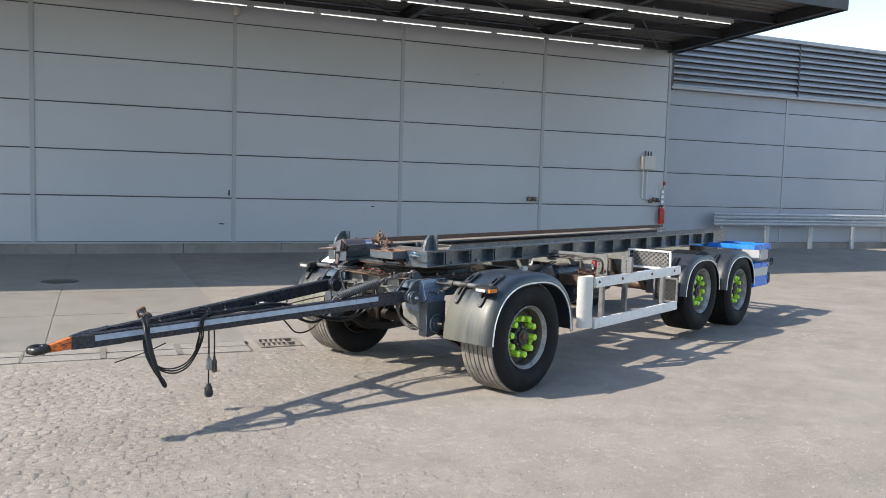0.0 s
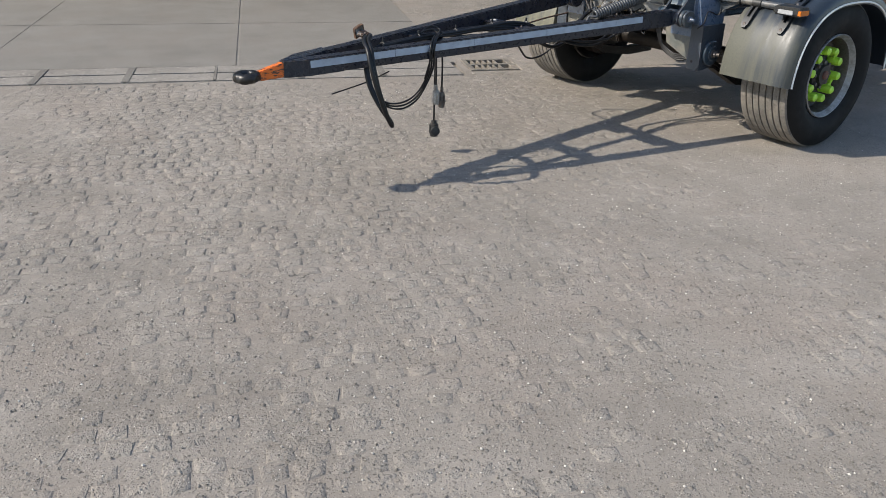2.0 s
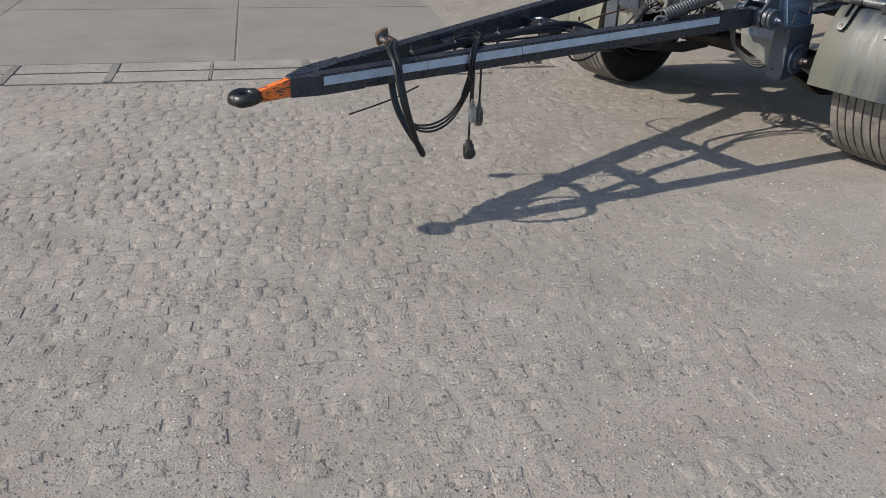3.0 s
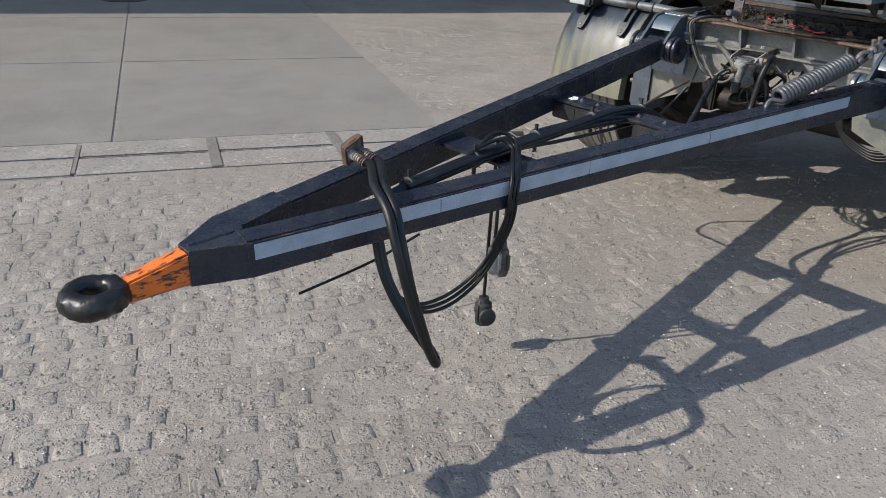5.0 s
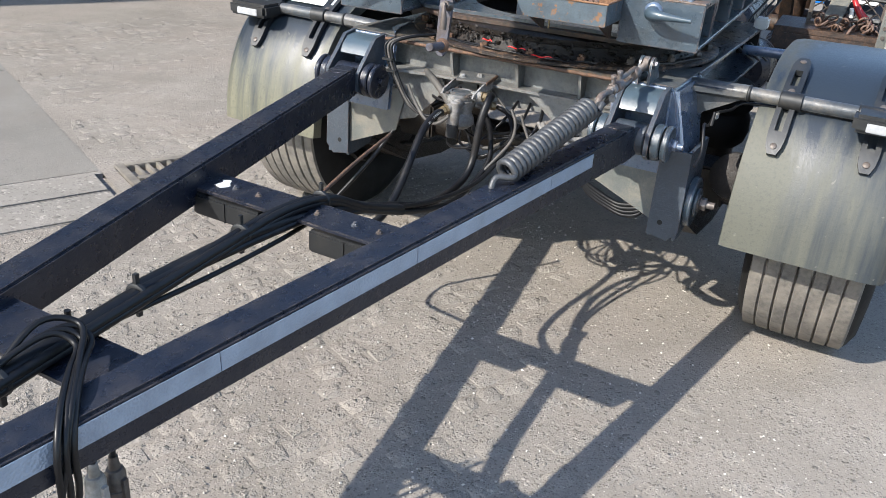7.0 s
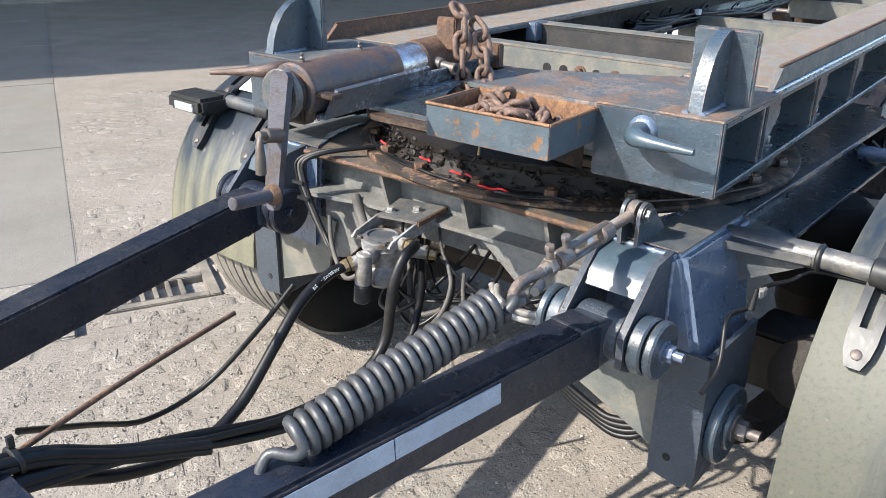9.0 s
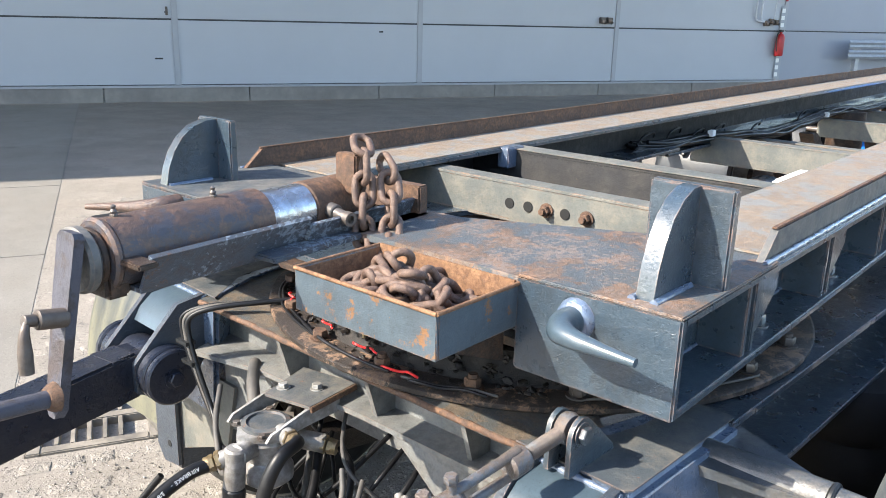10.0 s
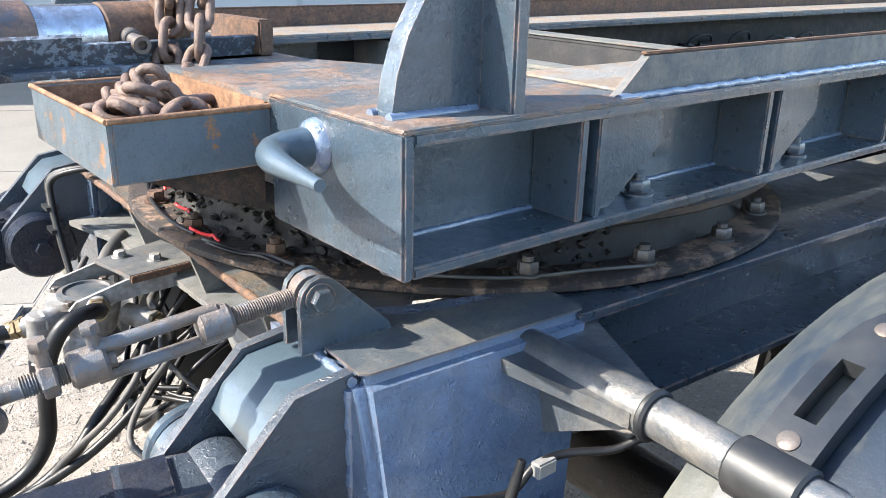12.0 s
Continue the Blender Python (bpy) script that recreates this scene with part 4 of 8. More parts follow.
# --- main beams
XE = 7.20
FAR = 0.14  # the chassis' middle lies at y = 0.07
TOP, BOT = 1.243, 1.100
for s in (-1, 1):
    SHIFT[0] = FAR if s > 0 else 0.0
    DROP[0] = -0.024 if s > 0 else 0.0
    bm = nb()
    ya, yb = sorted((s * 0.572, s * 0.335))
    box(bm, 0.012, XE, ya, yb, TOP - 0.014, TOP, bev=0.003)
    wy = s * 0.485
    box(bm, 0.02, 2.2, wy - 0.006, wy + 0.006, BOT + 0.012, TOP - 0.014)
    prism(bm, [(2.2, TOP - 0.014), (2.2, BOT + 0.012), (2.45, BOT - 0.02), (XE, BOT - 0.02), (XE, TOP - 0.014)], 'y', wy - 0.006, wy + 0.006)
    beam = tp("chassis_beam", bm, M_PAINT, "slate painted steel chassis beam")
    # added thin liner: its dark colour stands in for shade inside the beam
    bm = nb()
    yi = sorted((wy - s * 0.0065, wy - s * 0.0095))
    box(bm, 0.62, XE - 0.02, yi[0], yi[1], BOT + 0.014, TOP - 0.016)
    tp("inner_web", bm, M_WEB_SHADE, "dirty inner web, coloured dark as if in shade", beam)
    bm = nb()
    box(bm, 0.012, 2.25, ya, yb, BOT, BOT + 0.013, bev=0.003)
    box(bm, 2.25, XE, ya + 0.05, yb - 0.05, BOT - 0.033, BOT - 0.02, bev=0.003)
    tp("bottom_flange", bm, M_PAINT, parent=beam)
    bm = nb()
    box(bm, 0.0, 0.014, s * 0.572 if s < 0 else 0.318, s * 0.318 if s < 0 else 0.572, BOT, TOP, bev=0.003)
    front = tp("end_plate", bm, M_PAINT, "glossy slate end plate with a welded horn hook", beam)
    # hook: a bent tapering horn
    yh = s * 0.42
    pts = spline([(-0.002, yh + 0.0, 1.205), (-0.030, yh, 1.204), (-0.054, yh - 0.010, 1.205), (-0.066, yh - 0.036, 1.205), (-0.070, yh - 0.075, 1.204), (-0.0735, yh - 0.130, 1.203)], 5)
    if s > 0:
        pts = spline([(-0.002, 0.42, 1.222), (-0.04, 0.42, 1.223), (-0.070, 0.44, 1.222), (-0.090, 0.48, 1.219), (-0.135, 0.56, 1.213)], 5)
    bm = nb()
    sweep(bm, pts, [0.021 + (0.006 - 0.021) * max(0.0, (k / (len(pts) - 1) - 0.25) / 0.75) for k in range(len(pts))], 14)
    tp("horn_hook", bm, M_HORN if s < 0 else M_RUSTPAINT, parent=beam)
    bm = nb()
    lathe(bm, [(0.030, 0), (0.027, 0.008), (0.021, 0.012)], (0.0, pts[0].y, 1.205), (-1, 0, 0), 16)
    tp("weld_bead", bm, M_PAINT_GLOSS, parent=beam)
    # web stiffeners
    for k, x in enumerate([0.245, 0.62, 1.0, 1.5, 2.0, 2.5, 3.0, 3.45, 3.9, 4.35, 4.8, 5.25, 5.7, 6.15, 6.6]):
        bm = nb()
        low = BOT + 0.013 if x < 2.25 else BOT - 0.02
        y0, y1 = sorted((s * 0.491, s * 0.565))
        if k < 3:
            box(bm, x, x + 0.012, y0, y1, low, TOP - 0.014, bev=0.002)
            box(bm, x + 0.03, x + 0.042, y0, y1 - 0.01 * (s > 0), low, TOP - 0.014, bev=0.002)
            prism(bm, [(x + 0.042, TOP - 0.014), (x + 0.042, low + 0.004), (x + 0.07, low + 0.004), (x + 0.16, TOP - 0.06), (x + 0.16, TOP - 0.014)], 'y', s * 0.548 - 0.004, s * 0.548 + 0.004)
        else:
            box(bm, x, x + 0.010, y0, y1, low, TOP - 0.014, bev=0.002)
        tp("stiffener", bm, M_PAINT, parent=beam)
    # lower weld bead, freshly painted
    bm = nb()
    sweep(bm, [(0.02 + 0.02 * k, s * 0.492, BOT + 0.014 + 0.0006 * math.sin(k * 2.1)) for k in range(60)], 0.0042, 8)
    tp("weld_bead", bm, M_PAINT_GLOSS, parent=beam)
    # guide rail: upright plate on the top flange, end cut slanting
    y0, y1 = sorted((s * 0.545, s * 0.557))
    x0 = 0.305 if s < 0 else 0.258
    bm = nb()
    xr = XE - 0.2 if s < 0 else 7.55
    prism(bm, [(x0, TOP), (x0 + 0.055, TOP + 0.047), (xr, TOP + 0.047), (xr, TOP)], 'y', y0, y1, bev=0.002)
    tp("guide_rail", bm, M_PAINT_DUSTY if s < 0 else M_RUST, "worn upright guide rail, rusty along its edge", beam)
    bm = nb()
    box(bm, x0 + 0.05, xr, y0 + 0.001, y1 - 0.001, TOP + 0.0475, TOP + 0.051, bev=0.0015)
    tp("rail_edge", bm, M_RUST, parent=beam)
    bm = nb()
    sweep(bm, [(x0 + 0.012 * k, s * 0.561, TOP + 0.003 + 0.0007 * math.sin(k * 1.7)) for k in range(220)], [0.0050 + 0.0008 * math.sin(k * 2.3) for k in range(220)], 8)
    tp("weld_bead", bm, M_PAINT_GLOSS, parent=beam)
    # worn running strip along the flange
    y0, y1 = sorted((s * 0.54, s * 0.345))
    bm = nb()
    box(bm, 0.36, XE - 0.3, y0, y1, TOP, TOP + 0.004, bev=0.001)
    tp("wear_strip", bm, M_RAILTOP, "scraped and rusty running strip", beam)
    # stop horn: curved fin before an upright plate
    yc = s * 0.505
    fin = [(0.025, TOP), (0.032, 1.285), (0.045, 1.322), (0.063, 1.352), (0.088, 1.374), (0.115, 1.385), (0.137, 1.386), (0.137, TOP)]
    low = 1.0 if s < 0 else 0.97
    fin = [(x if s < 0 else x * 1.2 - 0.015, TOP + (z - TOP) * low) for x, z in fin]
    xb, zb = fin[-1][0], fin[-2][1]
    bm = nb()
    prism(bm, fin, 'y', yc - 0.013, yc + 0.013, bev=0.003)
    horn = tp("stop_horn", bm, M_PAINT, "slate quarter-round stop horn with a worn edge")
    bm = nb()
    box(bm, xb, xb + 0.019, yc - 0.062, yc + 0.062, TOP, zb, bev=0.003)
    tp("back_plate", bm, M_PAINT, parent=horn)
    bm = nb()
    sweep(bm, [(0.02 + 0.012 * k, yc - 0.016, TOP + 0.003) for k in range(10)], 0.006, 6)
    sweep(bm, [(0.02 + 0.012 * k, yc + 0.016, TOP + 0.003) for k in range(10)], 0.006, 6)
    tp("weld_bead", bm, M_PAINT_GLOSS, parent=horn)

SHIFT[0] = DROP[0] = 0.0

# --- cross members between the beams
def channel(x, z0, z1, depth, y=0.48, flip=1, material=M_GREYPAINT, t=0.009):
    bm = nb()
    box(bm, x + 0.001, x + t, -y, y + FAR, z0 + t, z1 - t)
    a, b = sorted((x, x + flip * depth))
    box(bm, a, b, -y, y + FAR, z1 - t, z1, bev=0.002)
    box(bm, a, b, -y, y + FAR, z0, z0 + t, bev=0.002)
    return tp("cross_member", bm, material, "grey green channel cross member")


hole_member = channel(0.72, 1.095, 1.198, 0.06)
for y in (0.221, 0.164, 0.056):
    bm = nb()
    lathe(bm, [(0.0, 0.0), (0.0135, 0.0), (0.0135, 0.002)], (0.7185, y, 1.143), (1, 0, 0), 18)
    tp("hole", bm, M_BLACK, parent=hole_member)
for y in (0.108, -0.005):
    bolt(hole_member, (0.719, y, 1.143), (-1, 0, 0), 0.014, 0.014, material=M_RUST)
# face coloured dark as if shaded, pale strip on top as if sunlit
channel(1.06, 1.115, 1.212, 0.07, material=M_WEB_SHADE)
bm = nb()
box(bm, 1.058, 1.132, -0.478, 0.478 + FAR, 1.2125, 1.2155, bev=0.001)
tp("worn_flange", bm, M_GREYPAINT, "pale top of a cross member, coloured as if sunlit")
channel(1.75, 0.98, 1.085, 0.07)
channel(2.68, 0.965, 1.085, 0.07)
for x in (3.30, 4.54, 5.3, 6.1):
    channel(x, 0.90, 1.015, 0.07)
bm = nb()
box(bm, 1.02, 1.10, 0.45, 0.49, 1.16, 1.222, bev=0.003)
tp("rail_clip", bm, M_PAINT_GLOSS)

# --- front deck plate and tray
bm = nb()
prism(bm, [(0.002, -0.335), (0.352, -0.335), (0.33, -0.28), (0.21, -0.04), (0.20, 0.165), (0.002, 0.165)], 'z', TOP - 0.012, TOP - 0.001, bev=0.002)
tp("deck_plate", bm, M_DECK, "worn steel deck plate, rusty with paint remains")
bm = nb()
box(bm, 0.0, 0.34, 0.44, 0.712, TOP - 0.026, TOP - 0.020, bev=0.002)
tp("front_plate", bm, M_PAINT_DUSTY, "worn steel plate with slate paint")
bm = nb()
box(bm, 0.0, 0.34, -0.572, -0.318, TOP - 0.002, TOP + 0.003, bev=0.002)
tp("front_plate", bm, M_DECK, "worn steel plate with scraped slate paint")
TX0, TX1, TY0, TY1, TZ0, TZ1 = -0.178, 0.0, -0.322, -0.040, 1.166, 1.232
bm = nb()
t = 0.005
box(bm, TX0, TX0 + t, TY0, TY1, TZ0, TZ1, bev=0.001)
box(bm, TX0 + t, TX1, TY0, TY0 + t, TZ0, TZ1, bev=0.001)
box(bm, TX0 + t, TX1, TY1 - t, TY1, TZ0, TZ1, bev=0.001)
tray = tp("chain_tray", bm, M_TRAY, "open slate tray of sheet steel with rusty edges")
bm = nb()
box(bm, TX0 + t, TX1, TY0 + t, TY1 - t, TZ0 + 0.001, TZ0 + t)
box(bm, TX1 - 0.004, TX1 - 0.0005, TY0 + t, TY1 - t, TZ0 + t, TZ1 + 0.004)
box(bm, TX0 + t, TX0 + t + 0.001, TY0 + t, TY1 - t, TZ0 + t, TZ1 - 0.002)
box(bm, TX0 + t, TX1 - 0.005, TY1 - t - 0.001, TY1 - t, TZ0 + t, TZ1 - 0.002)
box(bm, TX0 + t, TX1 - 0.005, TY0 + t, TY0 + t + 0.001, TZ0 + t, TZ1 - 0.002)
tp("tray_lining", bm, M_TRAY_IN, "orange rust inside the tray", tray)
bm = nb()
for a, b in (((TX0, TY0), (TX0, TY1)), ((TX0, TY0), (TX1, TY0)), ((TX0, TY1), (TX1, TY1))):
    sweep(bm, [(a[0] + (b[0] - a[0]) * k / 6, a[1] + (b[1] - a[1]) * k / 6, TZ1) for k in range(7)], 0.0032, 6)
tp("tray_rim", bm, M_TRAY_IN, parent=tray)
bm = nb()
hose(bm, [(-0.12, -0.13, 1.166), (-0.121, -0.131, 1.15), (-0.125, -0.132, 1.13)], 0.003)
tp("tray_pin", bm, M_BRASS, parent=tray)
bm = nb()
prism(bm, [(-0.15, 1.166), (0.0, 1.166), (0.0, 1.105)], 'y', -0.30, -0.29)
tp("tray_bracket", bm, M_RUST_DARK, parent=tray)
bm = nb()
prism(bm, [(-0.15, 1.166), (0.0, 1.166), (0.0, 1.105)], 'y', -0.075, -0.065)
tp("tray_bracket", bm, M_RUST_DARK, parent=tray)

# --- locking tube on its rusted channel, along the middle
TB = Matrix.Translation((0.0, 0.108, 1.275)) @ pose(0, 0, 0, 0, 0, 4.0)
bm = nb()
lathe(bm, [(0.046, -0.412), (0.050, -0.409), (0.050, -0.145), (0.047, -0.142)], TB @ Vector((0, 0, 0)), TB.to_3x3() @ Vector((1, 0, 0)), 36)
lock = tp("lock_tube", bm, M_RUSTPAINT, "rusty steel locking tube with scraped paint")
bm = nb()
cyl(bm, (-0.15, 0, 0.0), (-0.048, 0, 0), 0.044, seg=32, m=TB, soft=0.002)
tp("bright_rod", bm, M_SHINE, "worn bright steel rod", lock)
bm = nb()
cyl(bm, (-0.048, 0, 0), (0.075, 0, 0), 0.046, seg=32, m=TB, soft=0.003)
tp("rear_sleeve", bm, M_RUST, parent=lock)
for x0, x1, r, mt in ((-0.422, -0.409, 0.0525, M_RUSTPAINT), (-0.436, -0.422, 0.041, M_RUST_DARK), (-0.454, -0.436, 0.046, M_PAINT_DUSTY)):
    bm = nb()
    cyl(bm, (x0, 0, 0), (x1, 0, 0), r, seg=30, m=TB, soft=0.004)
    tp("collar", bm, mt, parent=lock)
bm = nb()
prism(bm, [(-0.084, 0.006), (-0.078, 0.010), (-0.049, -0.043), (0.050, -0.043), (0.050, -0.050), (-0.053, -0.050)], 'x', -0.392, -0.10, TB, 0.001)
tp("tube_channel", bm, M_FLAKE, "blue painted channel with white flakes and rust", lock)
bm = nb()
prism(bm, [(-0.086, -0.004), (-0.079, -0.002), (-0.062, -0.036), (0.050, -0.036), (0.050, -0.043), (-0.068, -0.043)], 'x', -0.10, 0.186, TB, 0.001)
box(bm, -0.20, 0.186, -0.105, 0.07, -0.043, -0.033, TB, 0.003)
tp("tube_seat", bm, M_FLAKE, parent=lock)
bm = nb()
box(bm, 0.16, 0.186, -0.095, 0.06, -0.033, 0.020, TB, 0.003)
tp("end_stop", bm, M_RUST, parent=lock)
bm = nb()
box(bm, -0.418, -0.388, -0.095, -0.045, -0.004, 0.004, TB, 0.002)
tp("stop_tab", bm, M_RUST_DARK, parent=lock)
bm = nb()
box(bm, -0.43, -0.392, -0.035, 0.035, -0.056, -0.02, TB, 0.006)
tp("lock_bolt", bm, M_RUST_DARK, parent=lock)
for x in (-0.39, -0.225):
    bm = nb()
    nut(bm, (x, 0, 0.049), (0, 0, 1), 0.006, 0.004, TB)
    lathe(bm, [(0.004, 0), (0.005, 0.004), (0.003, 0.007), (0.004, 0.011), (0.0015, 0.013)], TB @ Vector((x, 0, 0.053)), (0, 0, 1), 10)
    tp("grease_nipple", bm, M_STEEL, parent=lock)
bm = nb()
cyl(bm, (-0.020, -0.043, 0.0), (-0.022, -0.062, -0.002), 0.014, seg=16, m=TB, soft=0.002)
cyl(bm, (-0.022, -0.060, -0.002), (-0.024, -0.088, -0.006), 0.010, seg=14, m=TB, soft=0.002)
lathe(bm, [(0.0125, 0), (0.0125, 0.012), (0.007, 0.012), (0.007, 0.004), (0.0, 0.004)], TB @ Vector((-0.024, -0.086, -0.006)), TB.to_3x3() @ Vector((-0.1, -1, -0.1)), 14)
tp("stub_pin", bm, M_STEEL, parent=lock)
bm = nb()
box(bm, 0.026, 0.042, -0.060, -0.012, 0.02, 0.090, TB, 0.003)
tp("chain_post", bm, M_RUST, "rusty notched plate holding the chain", lock)
bm = nb()
box(bm, 0.050, 0.066, -0.052, 0.0, 0.02, 0.086, TB, 0.003)
tp("chain_post", bm, M_RUST, parent=lock)
# lever at the tube's front end
LV = TB @ Matrix.Translation((-0.466, -0.022, -0.004)) @ pose(0, 0, 0, 0, 11, 0)
bm = nb()
prism(bm, [(-0.020, 0.043), (-0.014, 0.050), (0.015, 0.050), (0.021, 0.043), (0.021, -0.03), (0.016, -0.16), (0.014, -0.185), (0.005, -0.197), (-0.008, -0.197), (-0.016, -0.185), (-0.018, -0.05)], 'x', -0.014, 0.0, LV, 0.002)
lever = tp("lever", bm, M_LEVER, "flat bar lever, slate paint worn to rust, with a round handle", lock)
bm = nb()
cyl(bm, (-0.004, -0.004, -0.168), (-0.112, -0.006, -0.176), 0.012, seg=18, m=LV, soft=0.002)
tp("handle", bm, M_LEVER, "rusty round handle", lever)
bm = nb()
lathe(bm, [(0.021, -0.002), (0.018, 0.006), (0.0145, 0.011)], LV @ Vector((-0.014, -0.004, -0.168)), LV.to_3x3() @ Vector((-1, 0, -0.06)), 16)
tp("weld_bead", bm, M_RUST, parent=lever)
bm = nb()
cyl(bm, (-0.050, -0.010, -0.060), (-0.010, -0.010, -0.060), 0.013, seg=16, m=LV, soft=0.002)
tp("pin_sleeve", bm, M_STEEL, parent=lever)
bm = nb()
cyl(bm, (-0.066, -0.010, -0.060), (-0.05, -0.010, -0.060), 0.008, seg=12, m=LV, soft=0.001)
hose(bm, [(-0.062, -0.012, -0.06), (-0.066, -0.016, -0.075), (-0.064, -0.018, -0.10), (-0.060, -0.018, -0.125)], [0.004 + 0.0055 * min(1, k / 12) for k in range(19)], 8, LV)
tp("locking_pin", bm, M_STEEL, parent=lever)

# --- turntable
TT = Vector((0.565, 0.03, 0))


def ring_part(name, prof, z, material, label="", parent=None, front=-9.0):
    bm = nb()
    lathe(bm, prof + [prof[0]], TT + Vector((0, 0, z)), (0, 0, 1), 96, caps=False)
    bmesh.ops.remove_doubles(bm, verts=bm.verts, dist=1e-5)
    for vtx in bm.verts:
        vtx.co.x = max(vtx.co.x, front)
    return tp(name, bm, material, label, parent)


ring = ring_part("turntable", [(0.36, 0.0), (0.588, 0.0), (0.592, 0.003), (0.592, 0.011), (0.588, 0.014), (0.36, 0.014)], 0.990, M_RINGRUST, "greasy rusted turntable ring between dolly and chassis")
ring_part("slewing_bearing", [(0.42, 0.0), (0.528, 0.0), (0.516, 0.014), (0.512, 0.040), (0.520, 0.044), (0.524, 0.062), (0.42, 0.066)], 1.004, M_GREASE, "bearing caked in black grease", ring)
ring_part("upper_ring", [(0.36, 0.0), (0.572, 0.0), (0.575, 0.003), (0.575, 0.012), (0.572, 0.015), (0.36, 0.015)], 1.070, M_RUST_DARK, "dark greasy upper ring", ring, 0.12)
ring_part("ring_plate", [(0.36, 0.0), (0.583, 0.0), (0.585, 0.003), (0.585, 0.010), (0.582, 0.013), (0.36, 0.013)], 1.0865, M_PAINT, "", ring, 0.15)
for k in range(20):
    a = 2 * math.pi * (k + 0.35) / 20
    bolt(ring, TT + Vector((0.552 * math.cos(a), 0.552 * math.sin(a), 1.004)), (0, 0, 1), 0.0145, 0.016, material=M_RUST if math.cos(a) < 0.2 and math.sin(a) > -0.5 else M_STEEL, stud=0.010 if math.sin(a) < 0 else 0.0)
for s in (-1, 1):
    for x in (0.40, 0.78):
        bolt(ring, (x, s * 0.528, BOT + 0.013), (0, 0, 1), 0.0155, 0.017, material=M_PAINT, name="flange_bolt")
# lumps of dirty grease on the ring and under the box
rng = random.Random(11)
bm = nb()
for k in range(420):
    a = math.pi + rng.uniform(-1.3, 1.3)
    r = rng.choice([rng.uniform(0.518, 0.535), rng.uniform(0.515, 0.555)])
    w = rng.uniform(0.0025, 0.008)
    m = pose(*(TT + Vector((r * math.cos(a), r * math.sin(a), 1.004 + (rng.uniform(0, 0.062) if r < 0.535 else 0.001)))), rng.uniform(-30, 30), rng.uniform(-30, 30), math.degrees(a) + 90 + rng.uniform(-30, 30)) @ Matrix.Diagonal((w * rng.uniform(0.8, 1.5), w, w * rng.uniform(0.6, 1.0), 1))
    made = bmesh.ops.create_icosphere(bm, subdivisions=1, radius=1.0)["verts"]
    for vtx in made:
        vtx.co = m @ (vtx.co * rng.uniform(0.7, 1.25))
crumbs = tp("dirt_and_grease", bm, M_GREASE, parent=ring)
crumbs["kind"] = "stuff"
for a0, a1, r, z, mt, rad in ((2.52, 2.62, 0.545, 1.020, M_REDWIRE, 0.0022), (2.90, 2.98, 0.534, 1.030, M_REDWIRE, 0.0022), (3.10, 3.22, 0.540, 1.022, M_REDWIRE, 0.0022), (3.26, 3.40, 0.560, 1.010, M_REDWIRE, 0.0026), (2.35, 3.05, 0.556, 1.010, M_HOSE, 0.0035), (2.3, 3.3, 0.563, 1.009, M_HOSE, 0.003), (3.35, 3.65, 0.572, 1.008, M_HOSEGREY, 0.0028), (3.38, 3.62, 0.578, 1.008, M_HOSE, 0.0028), (3.9, 4.5, 0.570, 1.008, M_HOSEGREY, 0.0025)):
    bm = nb()
    sweep(bm, [TT + Vector(((r + 0.006 * math.sin(k * 0.35)) * math.cos(a0 + (a1 - a0) * k / 24), (r + 0.006 * math.sin(k * 0.35)) * math.sin(a0 + (a1 - a0) * k / 24), z + 0.003 * math.sin(k * 0.4))) for k in range(25)], rad, 6)
    tp("ring_wire", bm, mt, parent=ring)

# --- dolly frame
FZ1 = 0.988
D0 = pose(0.60, 0.045, 0)
bm = nb()
prism(bm, [(-0.588, 0.48), (-0.602, -0.02), (-0.610, -0.44), (-0.50, -0.478), (-0.44, -0.422), (-0.40, -0.438), (-0.384, -0.452), (-0.34, -0.488), (-0.30, -0.505), (-0.30, 0.60)], 'z', FZ1 - 0.014, FZ1, D0, 0.002)
cross = tp("dolly_cross_member", bm, M_LEDGE, "dusty slate front cross member of the dolly")
bm = nb()
box(bm, -0.512, -0.500, -0.60, 0.60, 0.80, FZ1 - 0.014, D0)
tp("web", bm, M_GUSSET, parent=cross)
bm = nb()
prism(bm, [(-0.625, 0.46), (-0.585, 0.28), (-0.575, -0.02), (-0.58, -0.30), (-0.57, -0.42), (-0.512, -0.46), (-0.512, 0.50)], 'z', 0.875, 0.885, D0, 0.002)
tp("lower_ledge", bm, M_GUSSET, "dusty lower flange with dirt lying on it", cross)
bm = nb()
edge = [(-0.588 - 0.014 * k / 20, 0.48 - 0.50 * k / 20) for k in range(20)] + [(-0.602 - 0.008 * k / 20, -0.02 - 0.42 * k / 20) for k in range(21)]
sweep(bm, [D0 @ Vector((x, y, FZ1 - 0.006 + 0.0008 * math.sin(k * 1.9))) for k, (x, y) in enumerate(edge)], [0.0062 + 0.0008 * math.sin(k * 2.7) for k in range(len(edge))], 6)
tp("rusty_edge", bm, M_RUST, parent=cross)
for v in (0.215, -0.035, -0.26):
    bm = nb()
    prism(bm, [(-0.588, FZ1 - 0.014), (-0.512, FZ1 - 0.014), (-0.512, 0.885), (-0.560, 0.885)], 'y', v - 0.005, v + 0.005, D0)
    tp("web_plate", bm, M_GUSSET, parent=cross)
bm = nb()
prism(bm, [(-0.07, 0.876), (-0.42, 0.876), (-0.44, 0.72), (-0.36, 0.69), (-0.25, 0.735), (-0.17, 0.80), (-0.12, 0.84)], 'x', -0.565, -0.555, D0, 0.002)
